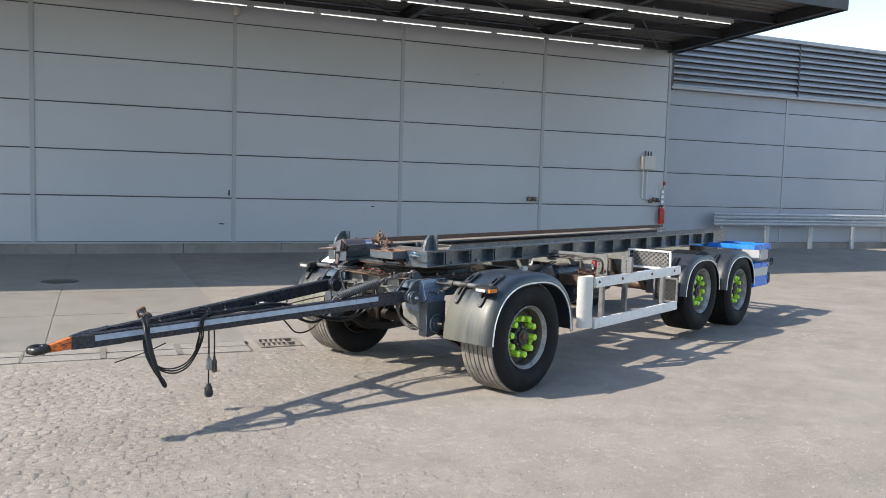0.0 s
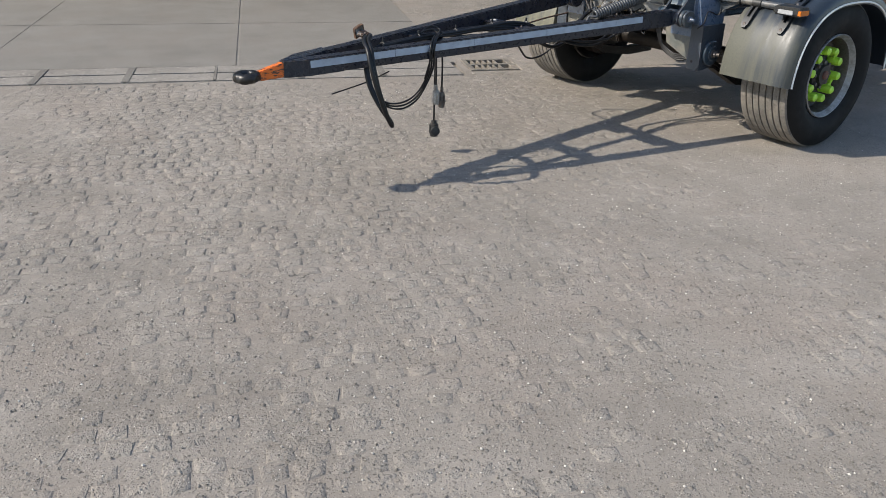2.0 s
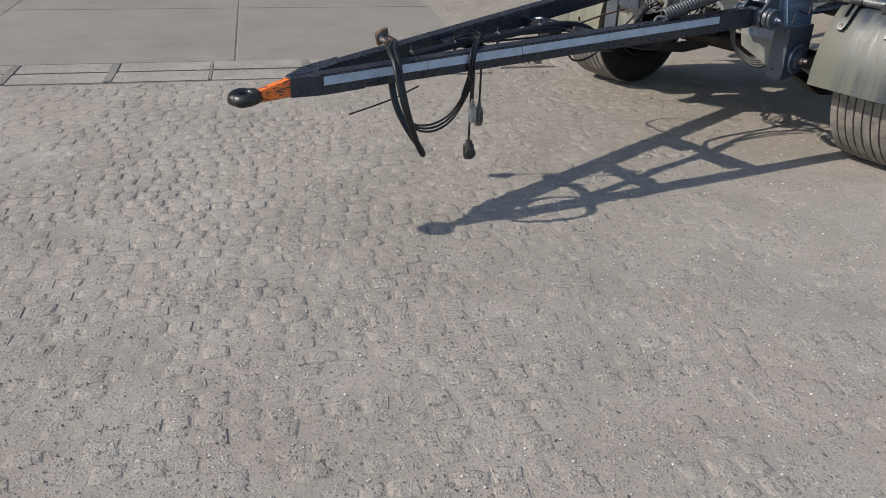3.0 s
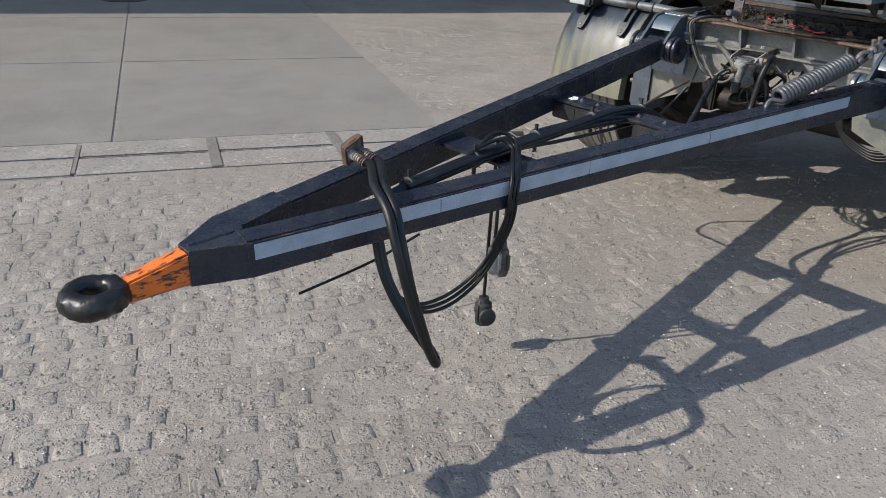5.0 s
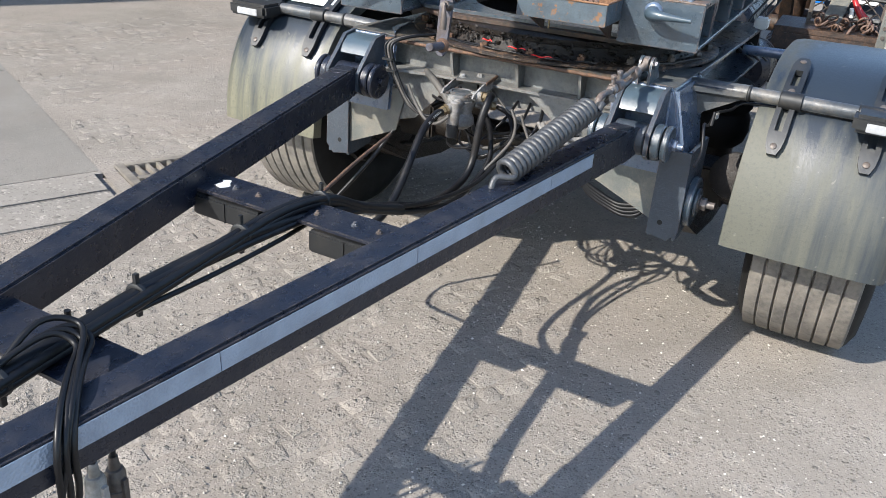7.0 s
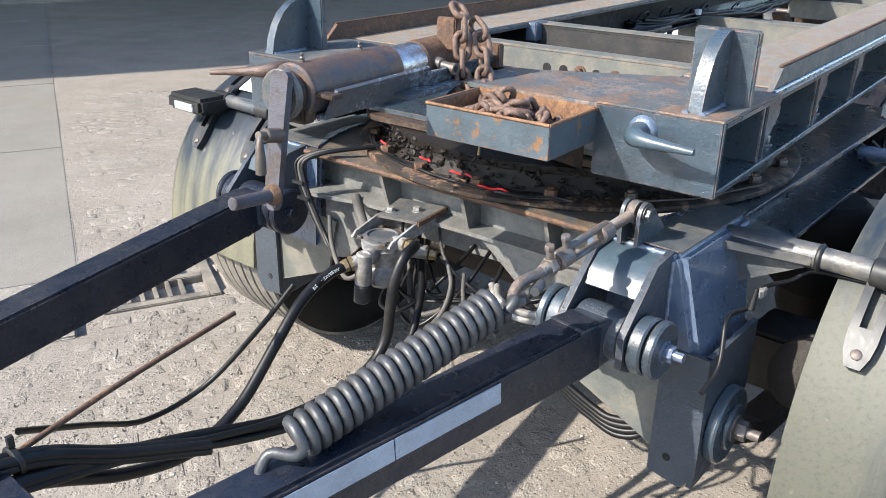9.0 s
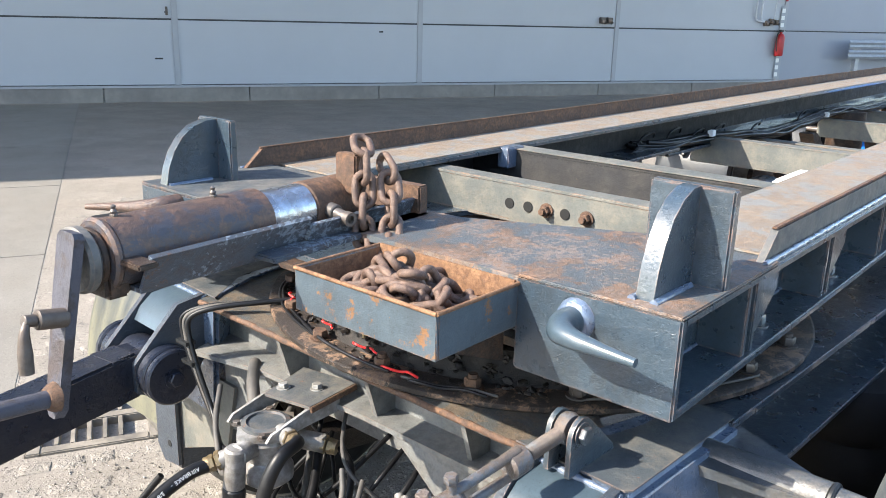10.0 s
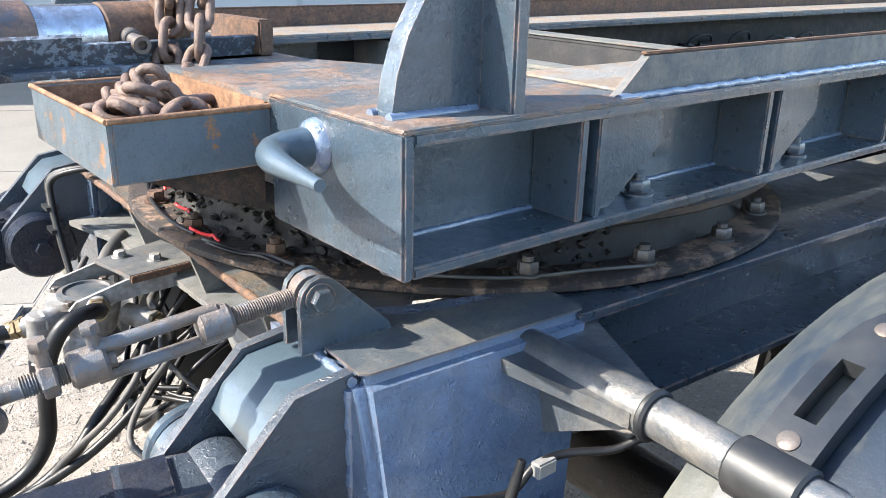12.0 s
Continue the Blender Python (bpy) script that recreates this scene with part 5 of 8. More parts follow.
tp("gusset_plate", bm, M_GUSSET, "grey gusset plate with a cut-out", cross)
bm = nb()
prism(bm, [(0.44, 0.876), (0.26, 0.876), (0.24, 0.84), (0.28, 0.78), (0.36, 0.70), (0.44, 0.68)], 'x', -0.56, -0.55, D0, 0.002)
tp("gusset_plate", bm, M_GUSSET, parent=cross)
for s in (-1, 1):
    bm = nb()
    y0, y1 = sorted((s * 0.50, s * 0.512))
    box(bm, -0.30, 1.02, y0, y1, 0.845, FZ1 - 0.014, D)
    y0, y1 = sorted((s * 0.505, s * 0.618))
    box(bm, -0.29, 1.02, y0, y1, FZ1 - 0.014, FZ1, D, 0.002)
    y0, y1 = sorted((s * 0.50, s * 0.635))
    box(bm, -0.30, 1.02, y0, y1, 0.833, 0.846, D, 0.002)
    tp("dolly_side_beam", bm, M_PAINT, "dark slate channel side beam of the dolly")
    bm = nb()
    y0, y1 = sorted((s * 0.36, s * 0.52))
    box(bm, -0.30, 1.02, y0, y1, FZ1 - 0.014, FZ1 - 0.001, D)
    tp("top_plate", bm, M_PAINT_DUSTY)
    # pedestal: hollow cast corner over the drawbar pivot
    bm = nb()
    top = [(-0.60, s * 0.622), (-0.27, s * 0.622), (-0.27, s * 0.52), (-0.40, s * 0.518), (-0.47, s * 0.50), (-0.60, s * 0.40)]
    low = [(-0.605, s * 0.705), (-0.36, s * 0.69), (-0.36, s * 0.56), (-0.42, s * 0.55), (-0.48, s * 0.51), (-0.605, s * 0.42)]
    va = [bm.verts.new(D @ Vector((x, y, FZ1 + 0.006))) for x, y in top]
    vb = [bm.verts.new(D @ Vector((x, y, 0.70))) for x, y in low]
    bm.faces.new(va), bm.faces.new(list(reversed(vb)))
    for k in range(6):
        bm.faces.new([va[k], vb[k], vb[(k + 1) % 6], va[(k + 1) % 6]])
    bmesh.ops.bevel(bm, geom=list(bm.edges), offset=0.014, segments=4, affect='EDGES', clamp_overlap=True)
    ped = tp("pedestal", bm, M_PAINT_GLOSS, "glossy thickly painted pedestal over the drawbar pivot")
    bm = nb()
    prism(bm, [(-0.592, s * 0.606), (-0.582, s * 0.614), (-0.285, s * 0.615), (-0.28, s * 0.61), (-0.28, s * 0.53), (-0.405, s * 0.528), (-0.475, s * 0.51), (-0.592, s * 0.42)], 'z', FZ1 + 0.004, FZ1 + 0.0068, D, 0.001)
    tp("pedestal_top", bm, M_PAINT_DUSTY, "grey top plate with chipped edges", ped)
    for line_pts in ([(-0.598, s * (0.455 + 0.0075 * k), 0.9855) for k in range(21)], [(-0.601, s * 0.6035, 0.978 - 0.010 * k) for k in range(19)]):
        bm = nb()
        sweep(bm, line_pts, [0.0055 + 0.0012 * math.sin(k * 1.9) for k in range(len(line_pts))], 8, D)
        tp("weld_bead", bm, M_PAINT_GLOSS, parent=ped)
    # hanger below, standing out past the pivot
    side = [(-0.60, 0.80), (-0.37, 0.80), (-0.37, 0.64), (-0.45, 0.51), (-0.56, 0.495), (-0.60, 0.495)]
    bm = nb()
    for v in (0.615, 0.70):
        prism(bm, side, 'y', s * v - 0.006, s * v + 0.006, D, 0.002)
    prism(bm, [(s * 0.609, 0.80), (s * 0.609, 0.505), (s * 0.68, 0.492), (s * 0.712, 0.53), (s * 0.706, 0.80)], 'x', -0.608, -0.595, D, 0.003)
    tp("spring_hanger", bm, M_PIVOT, parent=ped)
    bm = nb()
    lathe(bm, [(0.0, 0.0), (0.009, 0.0), (0.009, 0.002)], D @ Vector((-0.6092, s * 0.648, 0.552)), D.to_3x3() @ Vector((1, 0, 0)), 12)
    tp("hanger_hole", bm, M_BLACK, parent=ped)
    bm = nb()
    prism(bm, [(s * 0.609, 0.80), (s * 0.609, 0.55), (s * 0.40, 0.64), (s * 0.36, 0.80)], 'x', -0.592, -0.584, D)
    tp("brace_plate", bm, M_GREYPAINT, "pale grey triangular brace plate", ped)
    # pivot bracket: two plates forward and down, with a rolled cap between them
    for v in (0.465, 0.595):
        bm = nb()
        prism(bm, [(-0.595, 0.995), (-0.66, 0.985), (-0.765, 0.875), (-0.765, 0.81), (-0.73, 0.79), (-0.64, 0.79), (-0.595, 0.86)], 'y', s * v - 0.007, s * v + 0.007, D, 0.002)
        tp("pivot_plate", bm, M_PIVOT, "dark dirty pivot plate", ped)
    bm = nb()
    prism(bm, [(-0.60, 0.985), (-0.655, 0.978), (-0.685, 0.952), (-0.70, 0.925), (-0.69, 0.918), (-0.672, 0.94), (-0.648, 0.962), (-0.60, 0.97)], 'y', s * 0.53 - 0.056, s * 0.53 + 0.056, D, 0.001)
    tp("rolled_cap", bm, M_HORN, "glossy rolled cap plate", ped)
    for v0, v1 in ((0.604, 0.632), (0.637, 0.655), (0.456, 0.428), (0.423, 0.405)):
        bm = nb()
        cyl(bm, (-0.705, s * v0, 0.845), (-0.705, s * v1, 0.845), 0.057 if s < 0 else 0.061, seg=36, m=D, soft=0.004)
        tp("bush_disc", bm, M_PAINT if s < 0 else M_ARM, parent=ped)
    bolt(ped, (-0.705, s * 0.655, 0.845), (0, s, 0), 0.017, 0.016, m=D, stud=0.022, material=M_PAINT_GLOSS)
    bolt(ped, (-0.705, s * 0.405, 0.845), (0, -s, 0), 0.017, 0.012, m=D, stud=0.0, material=M_ARM if s > 0 else M_PAINT_GLOSS)
    bm = nb()
    lathe(bm, [(0.0, 0.832), (0.105, 0.832), (0.125, 0.815), (0.138, 0.77), (0.132, 0.725), (0.120, 0.705), (0.134, 0.68), (0.138, 0.63), (0.125, 0.58), (0.10, 0.555), (0.0, 0.555)], (D @ Vector((0.44, s * 0.585, 0)))[:], (0, 0, 1), 32, caps=False)
    bellows = tp("air_bellows", bm, M_RUBBER, "black rubber air spring bellows")
    bm = nb()
    lathe(bm, [(0.0, 0.556), (0.09, 0.556), (0.09, 0.50), (0.07, 0.44), (0.0, 0.44)], (D @ Vector((0.44, s * 0.585, 0)))[:], (0, 0, 1), 24, caps=False)
    tp("piston", bm, M_GREASE, parent=bellows)
    # trailing spring slung under the axle
    bm = nb()
    for k in range(2):
        o = -0.032 * k
        prism(bm, [(-0.59, 0.60 + o), (-0.44, 0.565 + o), (-0.12, 0.405 + o), (0.20, 0.355 + o), (0.50, 0.36 + o), (0.50, 0.33 + o), (0.20, 0.322 + o), (-0.10, 0.365 + o), (-0.40, 0.52 + o), (-0.59, 0.565 + o)], 'y', s * 0.657 - 0.035, s * 0.657 + 0.035, D, 0.003)
    tp("leaf_spring", bm, M_GREASE, "dark leaf spring under the dolly")
    bm = nb()
    cyl(bm, (-0.50, s * 0.706, 0.61), (-0.50, s * 0.73, 0.61), 0.085, seg=26, m=D, soft=0.004)
    cyl(bm, (-0.50, s * 0.73, 0.61), (-0.50, s * 0.74, 0.61), 0.05, seg=22, m=D, soft=0.003)
    tp("spring_eye_disc", bm, M_PAINT, parent=ped)
    bolt(ped, (-0.50, s * 0.74, 0.61), (0, s, 0), 0.022, 0.022, m=D, stud=0.03)
bm = nb()
cyl(bm, (0.083, -1.0, 0.485), (0.083, 1.0, 0.485), 0.065, seg=20, m=D)
box(bm, -0.01, 0.17, -0.74, -0.57, 0.42, 0.58, D, 0.01)
box(bm, -0.01, 0.17, 0.57, 0.74, 0.42, 0.58, D, 0.01)
for s in (-1, 1):
    cyl(bm, (0.083, s * 0.80, 0.485), (0.083, s * 0.93, 0.485), 0.21, seg=28, m=D, soft=0.01)
tp("front_axle", bm, M_GREASE, "dirty dark axle with brake drums")
for s in (-1, 1):
    bm = nb()
    lathe(bm, [(0.0, 0.0), (0.05, 0.0), (0.085, 0.03), (0.085, 0.07), (0.092, 0.075), (0.092, 0.09), (0.085, 0.095), (0.08, 0.16), (0.03, 0.18), (0.0, 0.18)], D @ Vector((-0.14, s * 0.80, 0.60)), D.to_3x3() @ Vector((-0.9, 0, 0.35)), 24)
    tp("brake_chamber", bm, M_GREASE, "dirty black brake chamber by the axle")
bm = nb()
box(bm, -0.465, -0.30, -0.36, 0.36, 0.945, 0.958, D)
box(bm, -0.28, 1.0, -0.36, 0.36, 0.93, 0.945, D)
box(bm, 0.99, 1.02, -0.60, 0.60, 0.84, FZ1 - 0.002, D)
tp("dolly_floor", bm, M_GREASE, "dirty dark plate inside the dolly frame")

# --- drawbar
AL = {-1: [(-0.655, -0.535, 0.848), (-3.31, -0.100, 0.716)], 1: [(-0.655, 0.535, 0.848), (-3.31, 0.010, 0.706)]}
for s in (-1, 1):
    a, b = (Vector(q) for q in AL[s])
    d = (b - a).normalized()
    side = Vector((0, 0, 1)).cross(d).normalized()
    up = d.cross(side)
    L = (b - a).length
    bm = nb()
    AM = D @ Matrix.Translation(a) @ Matrix((d, side, up)).transposed().to_4x4()
    w, h = 0.040, 0.052
    box(bm, 0.10, L, -w, w, -h, h, AM, 0.006)
    inv = AM.inverted()
    for vtx in bm.verts:
        q = inv @ vtx.co
        if q.z > 0:
            vtx.co = AM @ (q - Vector((0, 0, 0.015 * q.x / L)))
    arm = tp("drawbar_arm", bm, M_ARM, "black-blue square tube arm of the drawbar")
    bm = nb()
    prism(bm, [(0.16, -h), (0.16, h), (0.06, h * 0.78), (0.06, -h * 0.78)], 'y', -w * 0.95, w * 0.95, AM, 0.004)
    lathe(bm, [(0.046, -0.052), (0.05, -0.048), (0.05, 0.048), (0.046, 0.052)], D @ Vector((-0.705, s * 0.53, 0.845)), D.to_3x3() @ Vector((0, 1, 0)), 26)
    tp("arm_eye", bm, M_PIVOT if s < 0 else M_ARM, parent=arm)
    # bead line along the top and a reflective strip on the outer face
    out = -s if side.y * s < 0 else s
    so = 1 if (AM.to_3x3() @ Vector((0, 1, 0))).y * s > 0 else -1
    y0, y1 = sorted((so * (w + 0.0005), so * (w + 0.0025)))
    edges = [0.36, 0.58, 1.12, 1.64, 2.16, L - 0.02]
    if s < 0:
        for k in range(5):
            bm = nb()
            box(bm, edges[k] + 0.0008, edges[k + 1] - 0.0008, y0, y1, 0.000, 0.040, AM, 0.0006)
            for vtx in bm.verts:
                q = inv @ vtx.co
                vtx.co = AM @ (q - Vector((0, 0, 0.012 * q.x / L)))
            tp("reflective_strip", bm, M_STRIP, "pale blue-grey reflective strip", arm)
# nose: apex block, cover plate, orange shank, towing eye
bm = nb()
prism(bm, [(-3.43, -0.086), (-3.43, -0.034), (-3.30, 0.052), (-3.10, 0.092), (-3.10, 0.010), (-3.27, -0.042), (-3.28, -0.062), (-3.10, -0.095), (-3.10, -0.175), (-3.30, -0.143)], 'z', 0.673, 0.7615, D, 0.004)
for vtx in bm.verts:
    vtx.co.z += min((D.inverted() @ vtx.co).x + 3.10, 0.0) * 0.06
nose = tp("drawbar_nose", bm, M_NOSE, "black-blue nose where the drawbar arms meet")
bm = nb()
sweep(bm, [(-3.42 + 0.02 * k, -0.058 + 0.003 * math.sin(k * 2.2), 0.7420 + 0.0012 * k) for k in range(7)], 0.005, 6, D)
tp("weld_bead", bm, M_NOSE, parent=nose)
bm = nb()
va = [bm.verts.new(D @ Vector(p)) for p in ((-3.427, -0.088, 0.658), (-3.427, -0.032, 0.658), (-3.427, -0.034, 0.737), (-3.427, -0.086, 0.737))]
vb = [bm.verts.new(D @ Vector(p)) for p in ((-3.572, -0.078, 0.650), (-3.572, -0.030, 0.650), (-3.572, -0.032, 0.700), (-3.572, -0.076, 0.700))]
bm.faces.new(va), bm.faces.new(list(reversed(vb)))
for k in range(4):
    bm.faces.new([va[k], vb[k], vb[(k + 1) % 4], va[(k + 1) % 4]])
bmesh.ops.bevel(bm, geom=list(bm.edges), offset=0.005, segments=2, affect='EDGES', clamp_overlap=True)
tp("orange_shank", bm, M_ORANGE, "orange painted shank, chipped to black", nose)
bm = nb()
lathe(bm, [(0.029, -0.018), (0.034, -0.024), (0.046, -0.027), (0.060, -0.025), (0.070, -0.016), (0.073, 0.0), (0.070, 0.016), (0.060, 0.025), (0.046, 0.027), (0.034, 0.024), (0.029, 0.018), (0.027, 0.0), (0.029, -0.018)], D @ Vector((-3.634, -0.050, 0.676)), (0, 0, 1), 48, caps=False)
bmesh.ops.remove_doubles(bm, verts=bm.verts, dist=1e-5)
for vtx in bm.verts:
    vtx.co += (vtx.co - D @ Vector((-3.634, -0.050, 0.676))) * (0.13 * noise.noise(vtx.co * 38) + 0.07 * noise.noise(vtx.co * 110))
tp("towing_eye", bm, M_TAR, "round towing eye caked in black grease", nose)
# cross plates between the arms
bm = nb()
prism(bm, [(-2.46, 0.225), (-2.33, 0.250), (-2.33, -0.250), (-2.46, -0.225)], 'z', 0.762, 0.770, D, 0.002)
tp("front_tie_plate", bm, M_ARM, "thin dark tie plate between the arms")
bm = nb()
box(bm, -1.735, -1.620, -0.345, 0.345, 0.775, 0.785, D, 0.002)
box(bm, -1.625, -1.617, -0.345, 0.345, 0.735, 0.780, D, 0.002)
tie = tp("rear_tie_plate", bm, M_ARM, "dusty dark tie plate with bolts between the arms")
for v in (0.20, 0.125, -0.06, -0.17, -0.24):
    bolt(tie, (-1.68, v, 0.785), (0, 0, 1), 0.007, 0.005, m=D, stud=0.005, material=M_BUCKLE)
bm = nb()
prism(bm, [(-1.70, 0.235), (-1.692, 0.262), (-1.668, 0.255), (-1.655, 0.268), (-1.645, 0.245), (-1.662, 0.236), (-1.676, 0.222), (-1.69, 0.226)], 'z', 0.7851, 0.7862, D)
tp("paint_smear", bm, M_WHITE, "dried white paint smear", tie)
for v0, v1 in ((0.07, 0.29), (-0.29, -0.08)):
    bm = nb()
    box(bm, -1.745, -1.64, v0, v1, 0.715, 0.772, D, 0.006)
    tp("lamp_box", bm, M_PLASTIC, "black rectangular box under the tie plate", tie)
    bm = nb()
    box(bm, -1.7475, -1.744, (v0 + v1) / 2 - 0.001, (v0 + v1) / 2 + 0.001, 0.717, 0.770, D)
    tp("box_seam", bm, M_BLACK, parent=tie)

# --- coil spring and turnbuckle holding the near arm
A, Bp = D @ Vector((-1.36, -0.405, 0.885)), D @ Vector((-0.985, -0.475, 0.985))
d, sd, up = basis(Bp - A)
Ls = (Bp - A).length
turns = 21
bm = nb()
pts = [A + d * (Ls * k / (turns * 12)) + (sd * math.cos(k * math.pi / 6) + up * math.sin(k * math.pi / 6)) * 0.0280 for k in range(turns * 12 + 1)]
sweep(bm, pts, 0.0088, 10)
spring = tp("coil_spring", bm, M_SPRING, "thick grey coil tension spring")
bm = nb()
e0 = pts[-1]
hose(bm, [e0, e0 + d * 0.02 + up * 0.01, Bp + d * 0.035 - up * 0.01, Bp + d * 0.075 - up * 0.03 - sd * 0.01, Bp + d * 0.085 + sd * 0.02, Bp + d * 0.055 + sd * 0.038 + up * 0.01], 0.0085)
tp("spring_hook", bm, M_SPRING, parent=spring)
bm = nb()
s0 = pts[0]
hose(bm, [s0, s0 - d * 0.015, A - d * 0.04 + up * 0.005, A - d * 0.065 - up * 0.02, A - d * 0.05 - up * 0.045, A - d * 0.02 - up * 0.045], 0.0085)
tp("spring_hook", bm, M_SPRING, parent=spring)
C0 = Bp + d * 0.065 + Vector((0, 0, 0.006))
C1 = D @ Vector((-0.595, -0.512, 1.052))
d2, s2, u2 = basis(C1 - C0)
Lt = (C1 - C0).length
bm = nb()
cyl(bm, C1 - d2 * 0.12, C1 - d2 * 0.01, 0.0095, seg=12)
lathe(bm, [(0.0095 + 0.0017 * (k % 2), 0.0013 * k) for k in range(53)], C1 - d2 * 0.085, d2, 14)
lathe(bm, [(0.010, -0.009), (0.022, -0.009), (0.024, 0.0), (0.022, 0.009), (0.010, 0.009)], C1, s2, 18)
turnb = tp("turnbuckle", bm, M_BUCKLE, "brown rusty threaded turnbuckle")
bm = nb()
hose(bm, [C0 + d2 * 0.03, C0 + d2 * 0.005 + u2 * 0.004, C0 - d2 * 0.02, C0 - d2 * 0.03 - u2 * 0.02, C0 - d2 * 0.008 - u2 * 0.034], 0.010)
cyl(bm, C0 + d2 * 0.02, C0 + d2 * 0.13, 0.0095, seg=12)
lathe(bm, [(0.0095 + 0.0017 * (k % 2), 0.0013 * k) for k in range(53)], C0 + d2 * 0.045, d2, 14)
tp("hook_screw", bm, M_BUCKLE, parent=turnb)
bm = nb()
for q in (0.015, -0.015):
    cyl(bm, C0 + d2 * 0.11 + u2 * q, C1 - d2 * 0.10 + u2 * q, 0.0072, seg=12)
for q in (0.105, Lt - 0.105):
    cyl(bm, C0 + d2 * (q - 0.018), C0 + d2 * (q + 0.018), 0.0185, seg=18, soft=0.004)
nut(bm, C0 + d2 * 0.062, d2, 0.018, 0.015)
tp("buckle_body", bm, M_BUCKLE, "dull brown-grey turnbuckle body", turnb)
for q, o in ((0.07, 0.0), (0.115, 0.0)):
    bm = nb()
    cyl(bm, C0 + d2 * q + u2 * 0.015, C0 + d2 * q + u2 * 0.036, 0.0068, seg=10)
    nut(bm, C0 + d2 * q + u2 * 0.031, u2, 0.0095, 0.011)
    tp("grub_bolt", bm, M_BUCKLE, parent=turnb)
for v in (-0.530, -0.494):
    bm = nb()
    prism(bm, [(-0.618, 0.99), (-0.618, 1.050), (-0.614, 1.062), (-0.605, 1.071), (-0.593, 1.075), (-0.581, 1.072), (-0.571, 1.064), (-0.510, 1.005), (-0.504, 0.99)], 'y', v - 0.004, v + 0.004, D, 0.0015)
    tp("clevis_plate", bm, M_PAINT, parent=turnb)
bolt(turnb, (-0.595, -0.535, 1.052), (0, -1, 0), 0.013, 0.010, m=D, stud=0, material=M_PAINT)

# --- wheels
def wheel(u, v, z, s, m=I4, dish=M_STEEL, tread=M_TREAD):
    """A wheel with its outer face towards side s; v is the tyre's middle."""
    c = Vector((u, v, z))
    o = Vector((0, s, 0))
    p = m @ c
    ax = (m.to_3x3() @ o)
    R0, hw = 0.500, 0.205
    bm = nb()
    prof = [(0.284, -hw + 0.035), (0.315, -hw + 0.010), (0.37, -hw - 0.010), (0.44, -hw - 0.002), (0.478, -hw + 0.018), (0.491, -hw + 0.028)]
    prof2 = [(r, -h) for r, h in reversed(prof)]
    lathe(bm, prof, p, ax, 72, caps=False)
    lathe(bm, prof2, p, ax, 72, caps=False)
    w = tp("wheel", bm, M_RUBBER, "black tyre on a grey rim with lime nut caps")
    bm = nb()
    ribs = 7
    pr = []
    e = hw - 0.028
    step = 2 * e / ribs
    for k in range(ribs):
        a = -e + k * step
        crown = 0.006 * (1 - (abs(a + step / 2) / e) ** 2)
        pr += [(R0 + crown - 0.004, a + 0.0005), (R0 + crown, a + 0.004), (R0 + crown, a + step - 0.008), (R0 + crown - 0.002, a + step - 0.006), (R0 - 0.010, a + step - 0.0055), (R0 - 0.010, a + step - 0.0005)]
    pr[0] = (0.491, -e)
    pr[-2:] = [(0.491, e)]
    lathe(bm, pr, p, ax, 96, caps=False)
    tp("tread", bm, tread, "worn dusty ribbed tread", w)
    bm = nb()
    lathe(bm, [(0.258, hw - 0.050), (0.252, hw - 0.070), (0.248, hw - 0.12), (0.245, hw - 0.150), (0.235, hw - 0.158), (0.12, hw - 0.150), (0.10, hw - 0.135), (0.0, hw - 0.135)], p, ax, 56, caps=False)
    lathe(bm, [(0.284, -hw + 0.035), (0.275, -hw + 0.02), (0.26, -hw + 0.10), (0.24, hw - 0.165), (0.0, hw - 0.165)], p, ax, 40, caps=False)
    rim = tp("rim", bm, dish, "grey steel rim, dirty inside", w)
    bm = nb()
    lathe(bm, [(0.284, hw - 0.035), (0.287, hw - 0.020), (0.281, hw - 0.014), (0.274, hw - 0.020), (0.268, hw - 0.040), (0.258, hw - 0.050)], p, ax, 64, caps=False)
    tp("rim_lip", bm, M_RIM, "pale worn rim edge", rim)
    bm = nb()
    lathe(bm, [(0.135, hw - 0.150), (0.135, hw - 0.138), (0.118, hw - 0.132), (0.108, hw - 0.134), (0.100, hw - 0.100), (0.072, hw - 0.092), (0.066, hw - 0.070), (0.0, hw - 0.068)], p, ax, 36, caps=False)
    hub = tp("hub", bm, M_PLASTIC, "dark greasy wheel hub", w)
    bm = nb()
    lathe(bm, [(0.030, hw - 0.070), (0.030, hw - 0.060), (0.022, hw - 0.054), (0.0, hw - 0.054)], p, ax, 20, caps=False)
    tp("hub_cap", bm, M_RUSTRED, "dull red hub cap", hub)
    _, s0, t0 = basis(ax)
    for k in range(8):
        a = 2 * math.pi * k / 8
        bm = nb()
        nut(bm, p + (s0 * math.cos(a) + t0 * math.sin(a)) * 0.087 + ax * (hw - 0.098), ax, 0.013, 0.016)
        tp("hub_bolt", bm, M_STEEL, parent=hub)
    _, s1, t1 = basis(ax)
    for k in range(10):
        a = 2 * math.pi * (k + 0.25) / 10
        q = p + (s1 * math.cos(a) + t1 * math.sin(a)) * 0.1675
        bm = nb()
        tang = (-s1 * math.sin(a) + t1 * math.cos(a)) * (1 if k % 2 else -1)
        rad = (s1 * math.cos(a) + t1 * math.sin(a))
        lathe(bm, [(0.031, hw - 0.150), (0.031, hw - 0.085), (0.027, hw - 0.060), (0.016, hw - 0.052), (0.0, hw - 0.052)], q, ax, 12, caps=False)
        cm = Matrix.Translation(q + ax * (hw - 0.108)) @ Matrix((tang, rad, ax)).transposed().to_4x4()
